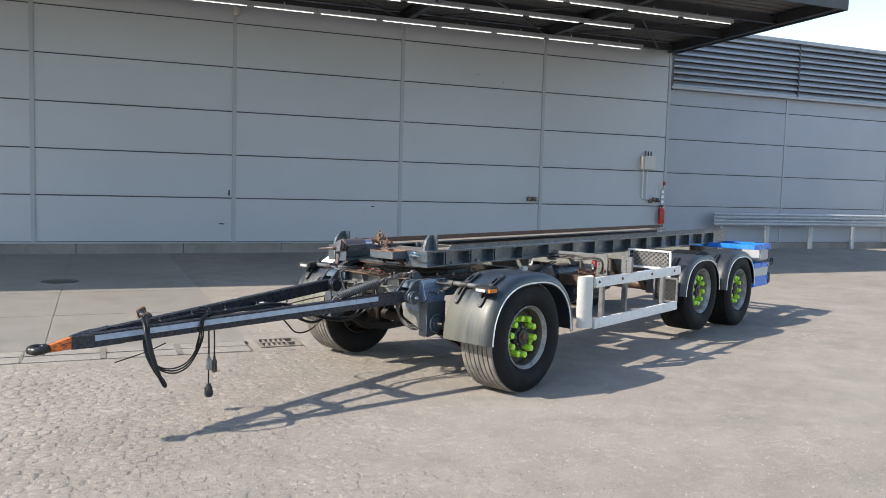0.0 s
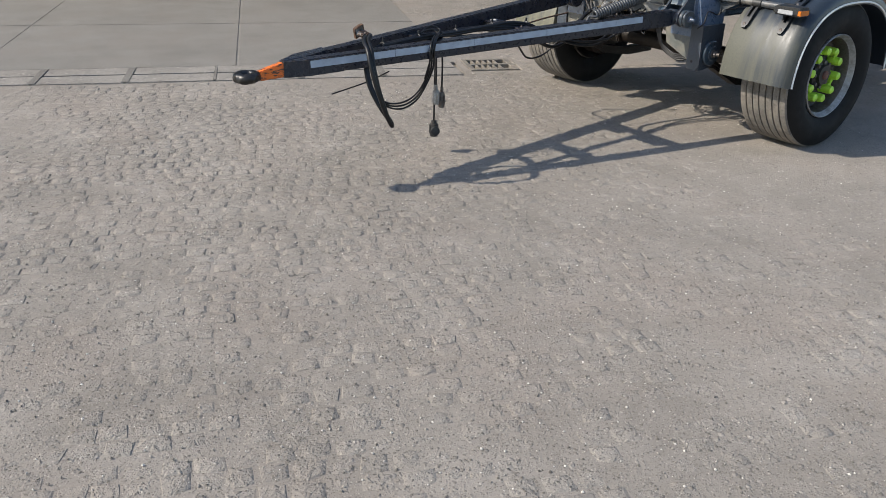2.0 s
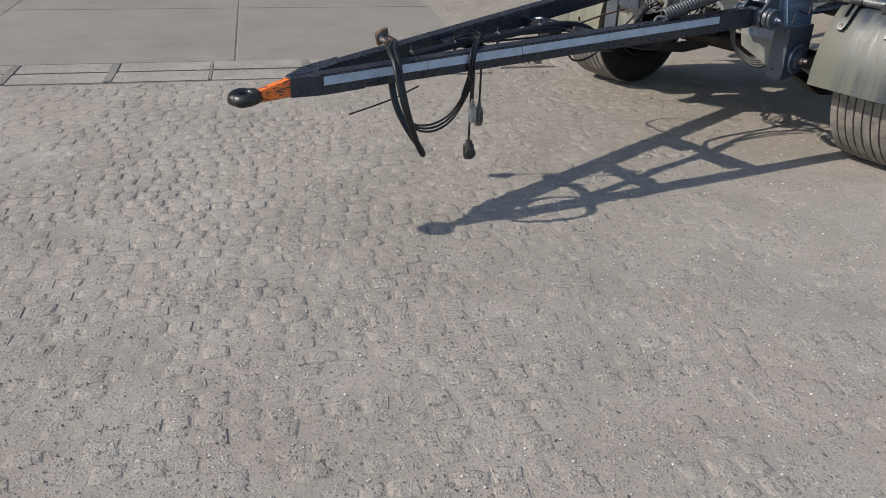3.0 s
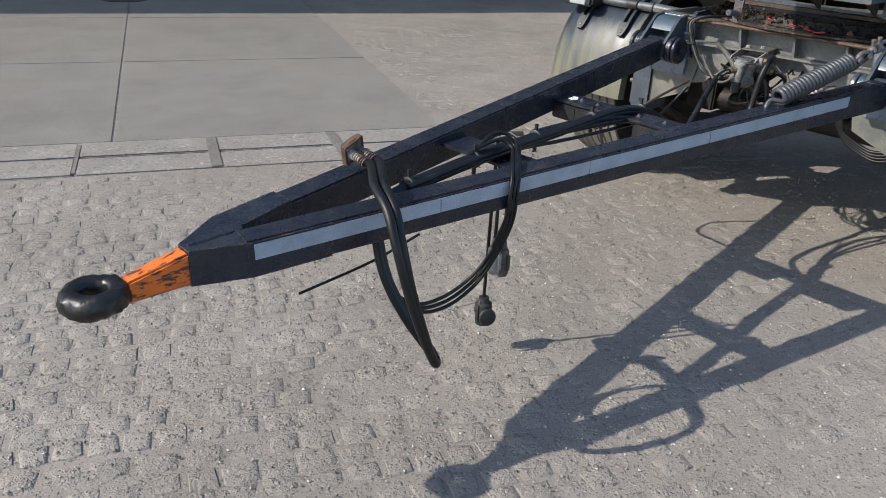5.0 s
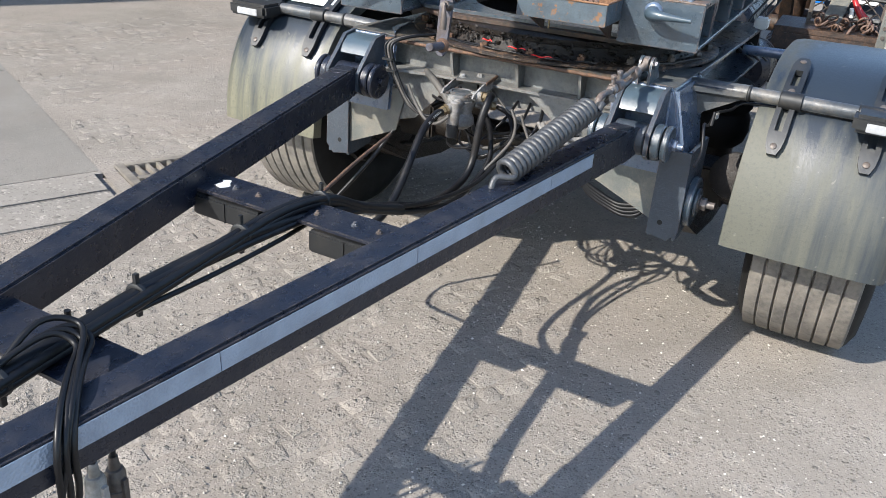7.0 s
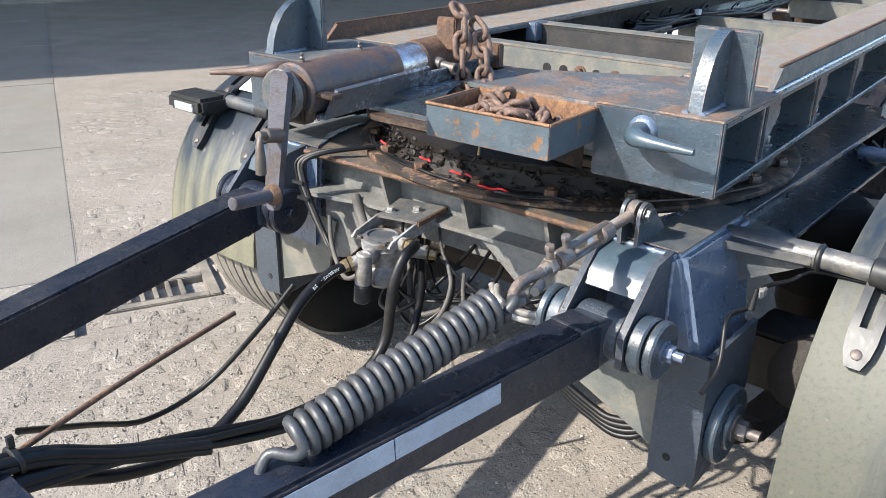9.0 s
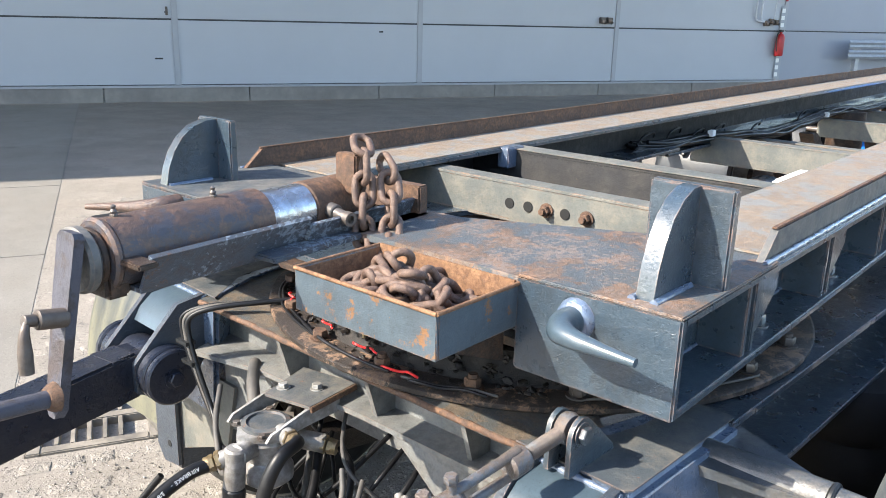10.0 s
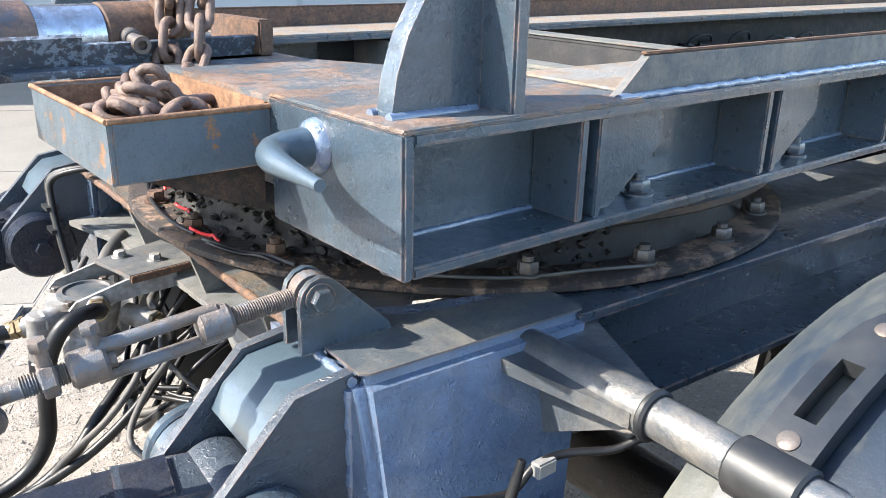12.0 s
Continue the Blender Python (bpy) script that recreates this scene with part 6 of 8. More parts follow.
        prism(bm, [(0.0, -0.026), (0.032, -0.019), (0.056, -0.005), (0.056, 0.006), (0.032, 0.019), (0.0, 0.026)], 'z', -0.012, 0.012, cm, 0.003)
        tp("nut_cap", bm, M_LIME, "lime green wheel nut indicator", rim)
    return w


for s in (-1, 1):
    wheel(0.083, s * 1.115, 0.498, s, D)
    SHIFT[0] = FAR if s > 0 else 0.0
    wheel(4.55, s * 1.065, 0.59, s, I4, M_RIM, M_RUBBER)
    wheel(5.87, s * 1.065, 0.498, s, I4, M_RIM, M_RUBBER)
    SHIFT[0] = 0.0
for x, z in ((4.55, 0.59), (5.87, 0.498)):
    bm = nb()
    cyl(bm, (x, -1.0, z), (x, 1.0, z), 0.065, seg=20)
    for s in (-1, 1):
        cyl(bm, (x, s * 0.78, z), (x, s * 0.92, z), 0.21, seg=26, soft=0.01)
        prism(bm, [(x - 0.55, 0.98), (x - 0.47, 0.98), (x + 0.1, z + 0.06), (x + 0.1, z - 0.06), (x - 0.1, z - 0.06)], 'y', s * 0.52 - 0.04, s * 0.52 + 0.04)
        cyl(bm, (x + 0.25, s * 0.52, z + 0.05), (x + 0.25, s * 0.52, 1.05), 0.11, seg=20)
    tp("rear_axle", bm, M_RUST_DARK, "dirty dark axle with brake drums and air bellows")


# --- mudguards
def guard_line(cu, cz, a, b, n, t0, t1, steps=30):
    out = []
    for k in range(steps + 1):
        t = math.radians(t0 + (t1 - t0) * k / steps)
        c, s = math.cos(t), math.sin(t)
        out.append((cu - a * math.copysign(abs(c) ** (2 / n), c), cz + b * abs(s) ** (2 / n) * (1 if s >= 0 else -0.3)))
    return out


def mudguard(cu, cz, a, b, s, v_in, v_out, m=I4, n=2.5, t0=4, t1=176, material=M_GUARD, label="dusty dark plastic mudguard with a white edge stripe"):
    line = guard_line(cu, cz, a, b, n, t0, t1)
    inner = guard_line(cu, cz, a - 0.012, b - 0.012, n, t0, t1)
    prof = [(v_in, -0.035), (v_in + 0.006, 0.0), (v_in + 0.03, 0.006), ((v_in + v_out) / 2, 0.012), (v_out - 0.070, 0.010), (v_out - 0.038, 0.002), (v_out - 0.016, -0.016), (v_out - 0.004, -0.044), (v_out, -0.078)]
    bm = nb()
    rows = []
    for k, (x, z) in enumerate(line):
        nx, nz = (x - cu) / a ** 2, (z - cz) / b ** 2
        q = math.hypot(nx, nz) or 1
        nx, nz = nx / q, nz / q
        rows.append([bm.verts.new(m @ Vector((x + nx * o, s * v, z + nz * o))) for v, o in prof] + [bm.verts.new(m @ Vector((x + nx * (o - 0.009), s * v, z + nz * (o - 0.009)))) for v, o in reversed(prof)])
    w = len(rows[0])
    for ra, rb in zip(rows, rows[1:]):
        for j in range(w):
            bm.faces.new([ra[j], ra[(j + 1) % w], rb[(j + 1) % w], rb[j]])
    bm.faces.new(rows[0]), bm.faces.new(list(reversed(rows[-1])))
    g = tp("mudguard", bm, material, label)
    bm = nb()
    pts = []
    for x, z in line:
        nx, nz = (x - cu) / a ** 2, (z - cz) / b ** 2
        q = math.hypot(nx, nz) or 1
        pts.append((x - nx / q * 0.072, s * (v_out + 0.001), z - nz / q * 0.072))
    sweep(bm, pts, 0.0065, 6, m)
    tp("white_stripe", bm, M_WHITE, "white edge stripe", g)
    return g


def clip(g, cu, cz, a, b, n, t, s, v, m):
    """A long plastic mudguard clip with a slot and two bolt eyes, lying on the guard at angle t."""
    bm = nb()
    line = guard_line(cu, cz, a + 0.028, b + 0.030, n, t - 20, t + 20, 16)
    rows = []
    for k, (x, z) in enumerate(line):
        w = (0.014, 0.024, 0.0275, 0.028)[min(k, 16 - k, 3)]
        i = min(w * 0.42, 0.0115)
        rows.append([bm.verts.new(m @ Vector((x, s * (v + y), z))) for y in (-w, -i, i, w)])
    for k in range(16):
        for j in range(3):
            if j == 1 and (3 <= k <= 6 or 10 <= k <= 12):
                continue
            bm.faces.new([rows[k][j], rows[k + 1][j], rows[k + 1][j + 1], rows[k][j + 1]])
    bmesh.ops.recalc_face_normals(bm, faces=bm.faces)
    bmesh.ops.solidify(bm, geom=bm.faces[:], thickness=0.020)
    c = tp("guard_clip", bm, M_CLIP, "black plastic mudguard clip", g)
    for k in (1, 9, 15):
        bm = nb()
        x, z = line[k]
        d = Vector((x - cu, 0, (z - cz) * 1.2)).normalized()
        lathe(bm, [(0.0105, -0.006), (0.0105, 0.0015), (0.008, 0.003), (0.0, 0.003)], m @ Vector((x, s * v, z)), m.to_3x3() @ d, 14)
        tp("clip_bolt", bm, M_STEEL, parent=c)


for s in (-1, 1):
    g = mudguard(0.12, 0.42, 0.655, 0.645, s, 0.830, 1.342, D, material=M_GUARD if s < 0 else M_GUARD_PALE)
    for v in (0.92, 1.19):
        clip(g, 0.12, 0.42, 0.655, 0.648, 2.5, 51, s, v, D)
    # carrying tube with a flared root and a lamp at its end
    bm = nb()
    cyl(bm, (-0.365, s * 0.60, 0.960), (-0.365, s * 0.80, 0.967), 0.026, seg=18, m=D)
    cyl(bm, (-0.365, s * 0.78, 0.967), (-0.370, s * 1.25, 0.968), 0.0225, seg=18, m=D)
    prism(bm, [(-0.425, s * 0.61), (-0.255, s * 0.61), (-0.338, s * 0.79), (-0.392, s * 0.79)], 'z', 0.955, 0.972, D, 0.004)
    prism(bm, [(s * 0.61, 0.960), (s * 0.63, 0.86), (s * 0.79, 0.948), (s * 0.79, 0.960)], 'x', -0.371, -0.359, D, 0.002)
    arm = tp("guard_tube", bm, M_DIRTYTUBE, "painted steel tube carrying the mudguard")
    for v, hw in ((0.80, 0.005), (0.93, 0.035), (1.16, 0.035)):
        bm = nb()
        cyl(bm, (-0.367, s * (v - hw), 0.967), (-0.367, s * (v + hw), 0.967), 0.0285 if hw < 0.02 else 0.029, seg=16, m=D, soft=0.003)
        tp("clamp", bm, M_PLASTIC, parent=arm)
    bm = nb()
    box(bm, -0.49, -0.37, min(s * 1.12, s * 1.315), max(s * 1.12, s * 1.315), 0.935, 0.990, D, 0.012)
    lamp = tp("marker_lamp", bm, M_PLASTIC, "black plastic marker lamp with clear and amber lenses")
    bm = nb()
    box(bm, -0.494, -0.488, min(s * 1.16, s * 1.265), max(s * 1.16, s * 1.265), 0.943, 0.970, D, 0.002)
    tp("clear_lens", bm, M_LENS_W, parent=lamp)
    bm = nb()
    box(bm, -0.492 if s < 0 else -0.44, -0.40, min(s * 1.298, s * 1.320), max(s * 1.298, s * 1.320), 0.943, 0.974, D, 0.002)
    tp("amber_lens", bm, M_LENS_A, parent=lamp)
    # rear mudguard tube
    bm = nb()
    cyl(bm, (0.62, s * 0.60, 0.93), (0.62, s * 1.2, 0.95), 0.0215, seg=14, m=D)
    tp("guard_tube", bm, M_PAINT_GLOSS)
    SHIFT[0] = FAR if s > 0 else 0.0
    for x, z in ((4.54, 0.51), (5.86, 0.485)):
        g = mudguard(x - 0.02, z, 0.60, 0.545, s, 0.78, 1.285, material=M_GUARD_REAR, label="dark plastic rear mudguard with a white edge stripe")
        bm = nb()
        cyl(bm, (x - 0.50, s * 0.5, z + 0.36), (x - 0.50, s * 1.15, z + 0.36), 0.02, seg=12)
        tp("guard_tube", bm, M_STEEL)
        clip(g, x - 0.02, z, 0.60, 0.545, 2.5, 42, s, 1.08, I4)
SHIFT[0] = 0.0
# white patch on the far front mudguard
bm = nb()
line = guard_line(0.12, 0.42, 0.676, 0.666, 2.5, 56, 72, 5)
prism(bm, [(p[0], p[1]) for p in line] + [(p[0] + 0.004, p[1] + 0.004) for p in reversed(line)], 'y', 0.90, 1.16, D)
tp("label_patch", bm, M_WHITE, "white sticker on the mudguard")

# --- side guards, both sides
for s in (-1, 1):
    SHIFT[0] = FAR if s > 0 else 0.0
    bm = nb()
    arc = [(1.63 + 0.12 - 0.12 * math.cos(a), s * (1.15 + 0.09 * math.sin(a))) for a in (math.pi * k / 12 for k in range(13))]
    prism(bm, arc if s > 0 else list(reversed(arc)), 'z', 0.45, 0.965, bev=0.006)
    sg = tp("side_guard", bm, M_CREAM, "white rounded post with two aluminium side rails")
    for z0, z1, x1 in ((0.845, 0.948, 3.89), (0.425, 0.528, 3.83)):
        bm = nb()
        y0, y1 = sorted((s * 1.245, s * 1.215))
        box(bm, 1.84, x1, y0, y1, z0, z1, bev=0.004)
        box(bm, 1.84, x1, y0 - 0.004, y1 + 0.004, z0 + 0.03, z0 + 0.04)
        tp("guard_rail_bar", bm, M_RAILALU, "pale aluminium side rail", sg)
    for x in (2.05, 2.55, 3.5):
        bm = nb()
        y0, y1 = sorted((s * 1.21, s * 1.16))
        box(bm, x, x + 0.05, y0, y1, 0.44, 0.96, bev=0.004)
        tp("guard_bracket", bm, M_GALV, "grey steel bracket", sg)
    for x in (1.9, 2.4, 3.1, 3.7):
        bolt(sg, (x, s * 1.246, 0.90), (0, s, 0), 0.012, 0.008, stud=0.006)

SHIFT[0] = 0.0

# --- equipment between the axles
def mesh_panel(x, y0, y1, z0, z1, material=M_GALV):
    """Expanded metal in an angle frame, standing across the trailer."""
    bm = nb()
    box(bm, x - 0.015, x + 0.015, y0, y1, z1 - 0.022, z1, bev=0.002)
    box(bm, x - 0.015, x + 0.015, y0, y1, z0, z0 + 0.022, bev=0.002)
    box(bm, x - 0.013, x + 0.013, y0, y0 + 0.022, z0, z1, bev=0.002)
    box(bm, x - 0.013, x + 0.013, y1 - 0.022, y1, z0, z1, bev=0.002)
    f = tp("mesh_frame", bm, material, "grey frame with expanded steel mesh")
    bm = nb()
    dy, dz = 0.062, 0.026
    k = 0
    z = z0 + 0.015
    while z < z1 - 0.03:
        y = y0 + 0.012 + (dy / 2 if k % 2 else 0)
        while y < y1 - dy:
            for a, b in (((y, z), (y + dy / 2, z + dz)), ((y + dy / 2, z + dz), (y + dy, z))):
                n = Vector((0, -(b[1] - a[1]), b[0] - a[0])).normalized() * 0.0035
                bm.faces.new([bm.verts.new(Vector((x + o, q[0], q[1])) + e) for q, o, e in ((a, -0.004, -n), (b, 0.004, -n), (b, 0.004, n), (a, -0.004, n))])
            y += dy
        z += dz
        k += 1
    bmesh.ops.solidify(bm, geom=bm.faces[:], thickness=0.003)
    tp("expanded_mesh", bm, material, "expanded steel mesh", f, smooth=False)
    return f


# outrigger with an end plate, cables tied under it
bm = nb()
box(bm, 2.08, 2.12, -1.21, -0.55, 1.132, 1.165, bev=0.004)
box(bm, 2.083, 2.117, -0.60, -0.50, 1.06, 1.132, bev=0.004)
outrigger = tp("outrigger", bm, M_GALV, "grey steel outrigger with tied cables")
bm = nb()
box(bm, 2.072, 2.080, -1.235, -1.115, 0.87, 1.160, bev=0.002)
box(bm, 2.080, 2.150, -1.125, -1.117, 0.87, 1.131, bev=0.002)
tp("end_plate", bm, M_GREYPAINT, "grey drilled end plate", outrigger)
for z in (0.93, 0.975, 1.02, 1.065):
    bolt(outrigger, (2.072, -1.138, z), (-1, 0, 0), 0.008, 0.007, stud=0)
bolt(outrigger, (2.072, -1.205, 1.00), (-1, 0, 0), 0.015, 0.012, stud=0.006, material=M_RUST)
crng = random.Random(31)
for k in range(5):
    bm = nb()
    o = crng.uniform(-0.012, 0.012)
    hose(bm, [(2.05, -0.52, 1.10 + o)] + [(2.066 + crng.uniform(-0.006, 0.006), -0.62 - 0.11 * j, 1.122 + o + crng.uniform(-0.018, 0.008)) for j in range(5)] + [(2.062, -1.16, 1.105 + o), (2.058, -1.185, 1.05), (2.06, -1.17 + o, 0.95)], 0.0055, 7)
    tp("loom_cable", bm, M_HOSEGREY if k == 1 else M_HOSE, parent=outrigger)
# tool carrier behind it: mesh back, bolted side plate, dark shelf
carrier = mesh_panel(2.34, -1.135, -0.76, 0.915, 1.10, M_STEEL)
bm = nb()
box(bm, 2.56, 2.60, -1.265, -1.14, 0.95, 1.120, bev=0.004)
tp("side_plate", bm, M_GALV, "pale bolted side plate", carrier)
for z in (0.985, 1.03, 1.075):
    bolt(carrier, (2.560, -1.20, z), (-1, 0, 0), 0.008, 0.007, stud=0)
bm = nb()
box(bm, 2.15, 2.58, -1.13, -0.62, 0.885, 0.915, bev=0.003)
box(bm, 2.15, 2.18, -1.13, -0.62, 0.80, 0.885, bev=0.003)
tp("carrier_shelf", bm, M_RUST_DARK, "dark rusty shelf", carrier)
bm = nb()
box(bm, -0.012, 0.012, -0.045, 0.045, -0.10, 0.10, pose(2.27, -0.90, 1.03, 12, 10, 0), 0.004)
tp("slanting_plate", bm, M_GREYPAINT, "grey steel plate leaning on the mesh", carrier)
bm = nb()
hose(bm, [(2.30, -0.96, 1.09), (2.27, -0.975, 1.06), (2.25, -1.0, 1.02), (2.26, -1.03, 0.98), (2.27, -1.05, 0.945)], 0.013, 6)
hose(bm, [(2.31, -0.97, 1.07), (2.28, -1.0, 1.03), (2.26, -1.04, 0.995), (2.28, -1.07, 0.96)], 0.012, 6)
tp("red_strap", bm, M_RED, "bright red lashing strap", carrier)
bm = nb()
cyl(bm, (2.235, -0.965, 1.035), (2.245, -0.975, 0.985), 0.011, seg=10, soft=0.004)
tp("strap_grip", bm, M_WHITE, "white strap grip", carrier)
for k in range(34):
    bm = nb()
    c = Vector((crng.uniform(2.18, 2.31), crng.uniform(-1.10, -0.80), 0.928 + 0.022 * (k % 3)))
    q = Matrix.Translation(c) @ pose(0, 0, 0, crng.uniform(0, 90), crng.uniform(0, 60), crng.uniform(0, 180))
    sweep(bm, [(0.030 * math.cos(a), 0.018 * math.sin(a), 0) for a in (2 * math.pi * j / 12 for j in range(12))], 0.006, 6, q, closed=True)
    tp("lashing_link", bm, M_CHAIN, "rusty lashing chain link", carrier)
# mesh box before the rear wheels, and the mesh under it
crate = mesh_panel(3.86, -1.13, -0.56, 0.885, 1.115, M_RAILALU)
bm = nb()
box(bm, 3.875, 3.895, -1.12, -0.57, 0.89, 1.10, bev=0.003)
tp("dark_panel", bm, M_PLASTIC, "dark panel behind the mesh", crate)
mesh_panel(3.84, -1.24, -0.93, 0.50, 0.80)
bm = nb()
box(bm, 3.855, 3.875, -1.23, -0.94, 0.51, 0.79, bev=0.003)
tp("dark_panel", bm, M_PLASTIC, parent=crate)
# air tanks
for x0, x1, y, z, rad in ((2.20, 2.86, -0.68, 0.72, 0.13), (2.30, 3.0, -0.38, 0.86, 0.125), (1.80, 2.75, 0.02, 0.80, 0.125), (1.86, 2.85, 0.30, 0.80, 0.125), (3.25, 4.15, 0.10, 0.80, 0.14), (1.72, 2.08, -0.56, 0.74, 0.12)):
    bm = nb()
    cyl(bm, (x0, y, z), (x1, y, z), rad, seg=28, soft=0.035)
    tank = tp("air_tank", bm, M_ARM, "dark blue black air tank")
    for f in (0.2, 0.8):
        bm = nb()
        xs = x0 + (x1 - x0) * f
        lathe(bm, [(rad + 0.001, -0.015), (rad + 0.004, -0.013), (rad + 0.004, 0.013), (rad + 0.001, 0.015)], (xs, y, z), (1, 0, 0), 28, caps=False)
        tp("tank_strap", bm, M_STEEL, parent=tank)
bm = nb()
box(bm, 1.42, 1.50, -0.645, -0.585, 0.985, 1.035, bev=0.008)
tp("white_box", bm, M_BOXGREY, "small pale plastic box under the beam")
bm = nb()
box(bm, 2.15, 2.45, -0.06, 0.06, 0.955, 1.035, bev=0.01)
tp("white_box", bm, M_WHITE, "small white plastic box")
for k in range(3):
    bm = nb()
    y = -0.62 - 0.03 * k
    hose(bm, [(1.2 + 0.03 * k, y + 0.08, 0.95), (1.3 + 0.02 * k, y, 0.87), (1.5, y + 0.05, 0.88), (1.8, y + 0.1, 0.95), (2.06, y + 0.05, 1.05)], 0.0055, 6)
    tp("air_line", bm, M_HOSE)
rng = random.Random(8)
for k in range(18):
    bm = nb()
    y = 0.55 + rng.uniform(-0.035, 0.035)
    z = 1.125 + rng.uniform(-0.018, 0.022)
    pts = [(2.02 + rng.uniform(0, 0.12), y + 0.03, 1.10 + rng.uniform(-0.02, 0.02))]
    x = 2.25
    while x < 6.2:
        pts.append((x, y + rng.uniform(-0.016, 0.016), z - 0.055 - 0.03 * min((x - 2.25) / 1.2, 1.0) + 0.018 * math.sin(x * 3.1) + rng.uniform(-0.012, 0.012)))
        x += rng.uniform(0.22, 0.34)
    hose(bm, pts, rng.choice([0.006, 0.008, 0.009]), 7, steps=4)
    tp("loom_cable", bm, M_HOSE)
for x, y, z, h in ((2.05, 0.57, 1.09, 0.06), (2.3, 0.57, 1.08, 0.07), (2.75, 0.56, 1.07, 0.06), (3.2, 0.55, 1.05, 0.05), (2.5, 0.55, 1.06, 0.07), (3.9, 0.55, 1.05, 0.06)):
    bm = nb()
    hose(bm, [(x, y, z), (x + 0.01, y - 0.01, z + h * 0.7), (x + 0.06, y - 0.015, z + h), (x + 0.14, y, z + h * 0.9), (x + 0.20, y + 0.03, z + h * 0.5)], 0.0045, 7)
    tp("loose_wire", bm, M_HOSE)
for k in range(9):
    bm = nb()
    o = rng.uniform(-0.03, 0.03)
    hose(bm, [(2.12 + o, 0.56, 1.09), (2.04 + o, 0.55 + o, 1.10 + o), (1.99 + 2 * o, 0.56, 1.08), (1.98 + o, 0.57 + o, 1.04)], 0.0035, 6)
    tp("loose_wire", bm, rng.choice([M_HOSE, M_HOSEGREY]))
for x, z in ((2.62, 1.095), (4.3, 1.05)):
    bm = nb()
    box(bm, x, x + 0.035, 0.50, 0.525, z, z + 0.028, bev=0.002)
    tp("cable_tag", bm, M_WHITE)
bm = nb()
box(bm, 1.30, 1.345, -0.05, 0.03, 1.10, 1.16, bev=0.002)
tp("cable_tag", bm, M_WHITE)
bm = nb()
box(bm, 1.25, 1.72, -0.30, 0.05, 1.075, 1.085)
for k in range(5):
    box(bm, 1.30 + k * 0.08, 1.34 + k * 0.08, -0.30, 0.0, 1.085, 1.09)
tp("ribbed_cover", bm, M_WHITE, "white ribbed cover between the beams")

# --- rear end
Y0, Y1 = -1.20, 1.34
REAR = Matrix.Translation((0.13, 0, -0.015))
bm = nb()
box(bm, 6.44, 6.50, Y0, Y1, 1.03, 1.10, REAR, 0.006)
rear = tp("rear_frame", bm, M_BLUE, "bright blue rear frame")
bm = nb()
box(bm, 7.07, 7.15, Y0, Y1, 1.01, 1.10, REAR, 0.006)
tp("rear_beam", bm, M_BLUE, parent=rear)
for y in (Y0, Y1 - 0.06):
    bm = nb()
    box(bm, 6.50, 7.07, y, y + 0.06, 1.03, 1.10, REAR, 0.006)
    tp("side_bar", bm, M_BLUE, parent=rear)
for y in (Y0, Y1 - 0.05):
    for z0, z1 in ((0.755, 0.82), (0.48, 0.63)):
        bm = nb()
        box(bm, 6.46, 7.10, y, y + 0.05, z0, z1, REAR, 0.006)
        tp("bumper_end", bm, M_BLUE, "bright blue bumper end", rear)
    bm = nb()
    box(bm, 6.48, 7.08, y + 0.008, y + 0.044, 0.63, 0.755, REAR, 0.004)
    tp("lamp_panel", bm, M_BOXGREY, parent=rear)
    bm = nb()
    box(bm, 7.08, 7.16, y - 0.01, y + 0.06, 0.50, 0.66, REAR, 0.008)
    tp("bumper_cap", bm, M_PLASTIC, parent=rear)
for z0, z1 in ((0.50, 0.61), (0.755, 0.82)):
    bm = nb()
    box(bm, 7.0, 7.10, Y0 + 0.05, Y1 - 0.05, z0, z1, REAR, 0.006)
    tp("bumper_bar", bm, M_BLUE, "bright blue bumper bar", rear)
for y in (Y0 + 0.01, Y1 - 0.30):
    bm = nb()
    box(bm, 6.72, 7.08, y, y + 0.28, 0.86, 1.02, REAR, 0.012)
    tp("tail_lamp", bm, M_LENS_W, "pale reflecting tail lamp", rear)
    bm = nb()
    box(bm, 7.08, 7.12, y, y + 0.28, 0.84, 1.0, REAR, 0.01)
    tp("lamp_cover", bm, M_PLASTIC, parent=rear)
for y in (-0.75, 0.89):
    bm = nb()
    box(bm, 6.94, 7.0, y - 0.03, y + 0.03, 0.50, 1.09, REAR)
    tp("bumper_post", bm, M_PAINT, parent=rear)
bm = nb()
cyl(bm, (7.10, -1.14, 0.80), (7.36, -1.14, 0.79), 0.016, seg=10, m=REAR)
sweep(bm, [(7.40 + 0.05 * math.cos(a), -1.14, 0.815 + 0.05 * math.sin(a)) for a in (2 * math.pi * k / 20 for k in range(20))], 0.013, 8, REAR, closed=True)
tp("tow_hook", bm, M_PLASTIC, "dark ring hook behind the bumper", rear)

# --- air valve and lines at the dolly's front
bm = nb()
prism(bm, [(-0.069, 0.195), (0.057, 0.233), (0.080, 0.105), (-0.047, 0.092)], 'z', 0.900, 0.906, I4, 0.001)
valve = tp("valve_unit", bm, M_PAINT_DUSTY, "cast aluminium brake valve under a dusty bolted plate with rusty edges")
bm = nb()
box(bm, -0.046, 0.080, -0.003, 0.002, 0.893, 0.905, pose(0, 0.095, 0, 0, 0, 5.8), bev=0.001)
tp("plate_lip", bm, M_RUST, parent=valve)
for x, y in ((-0.030, 0.188), (0.012, 0.140)):
    bolt(valve, (x, y, 0.906), (0, 0, 1), 0.010, 0.009, stud=0, material=M_ALU)
VC = Vector((-0.098, 0.155, 0.0))
bm = nb()
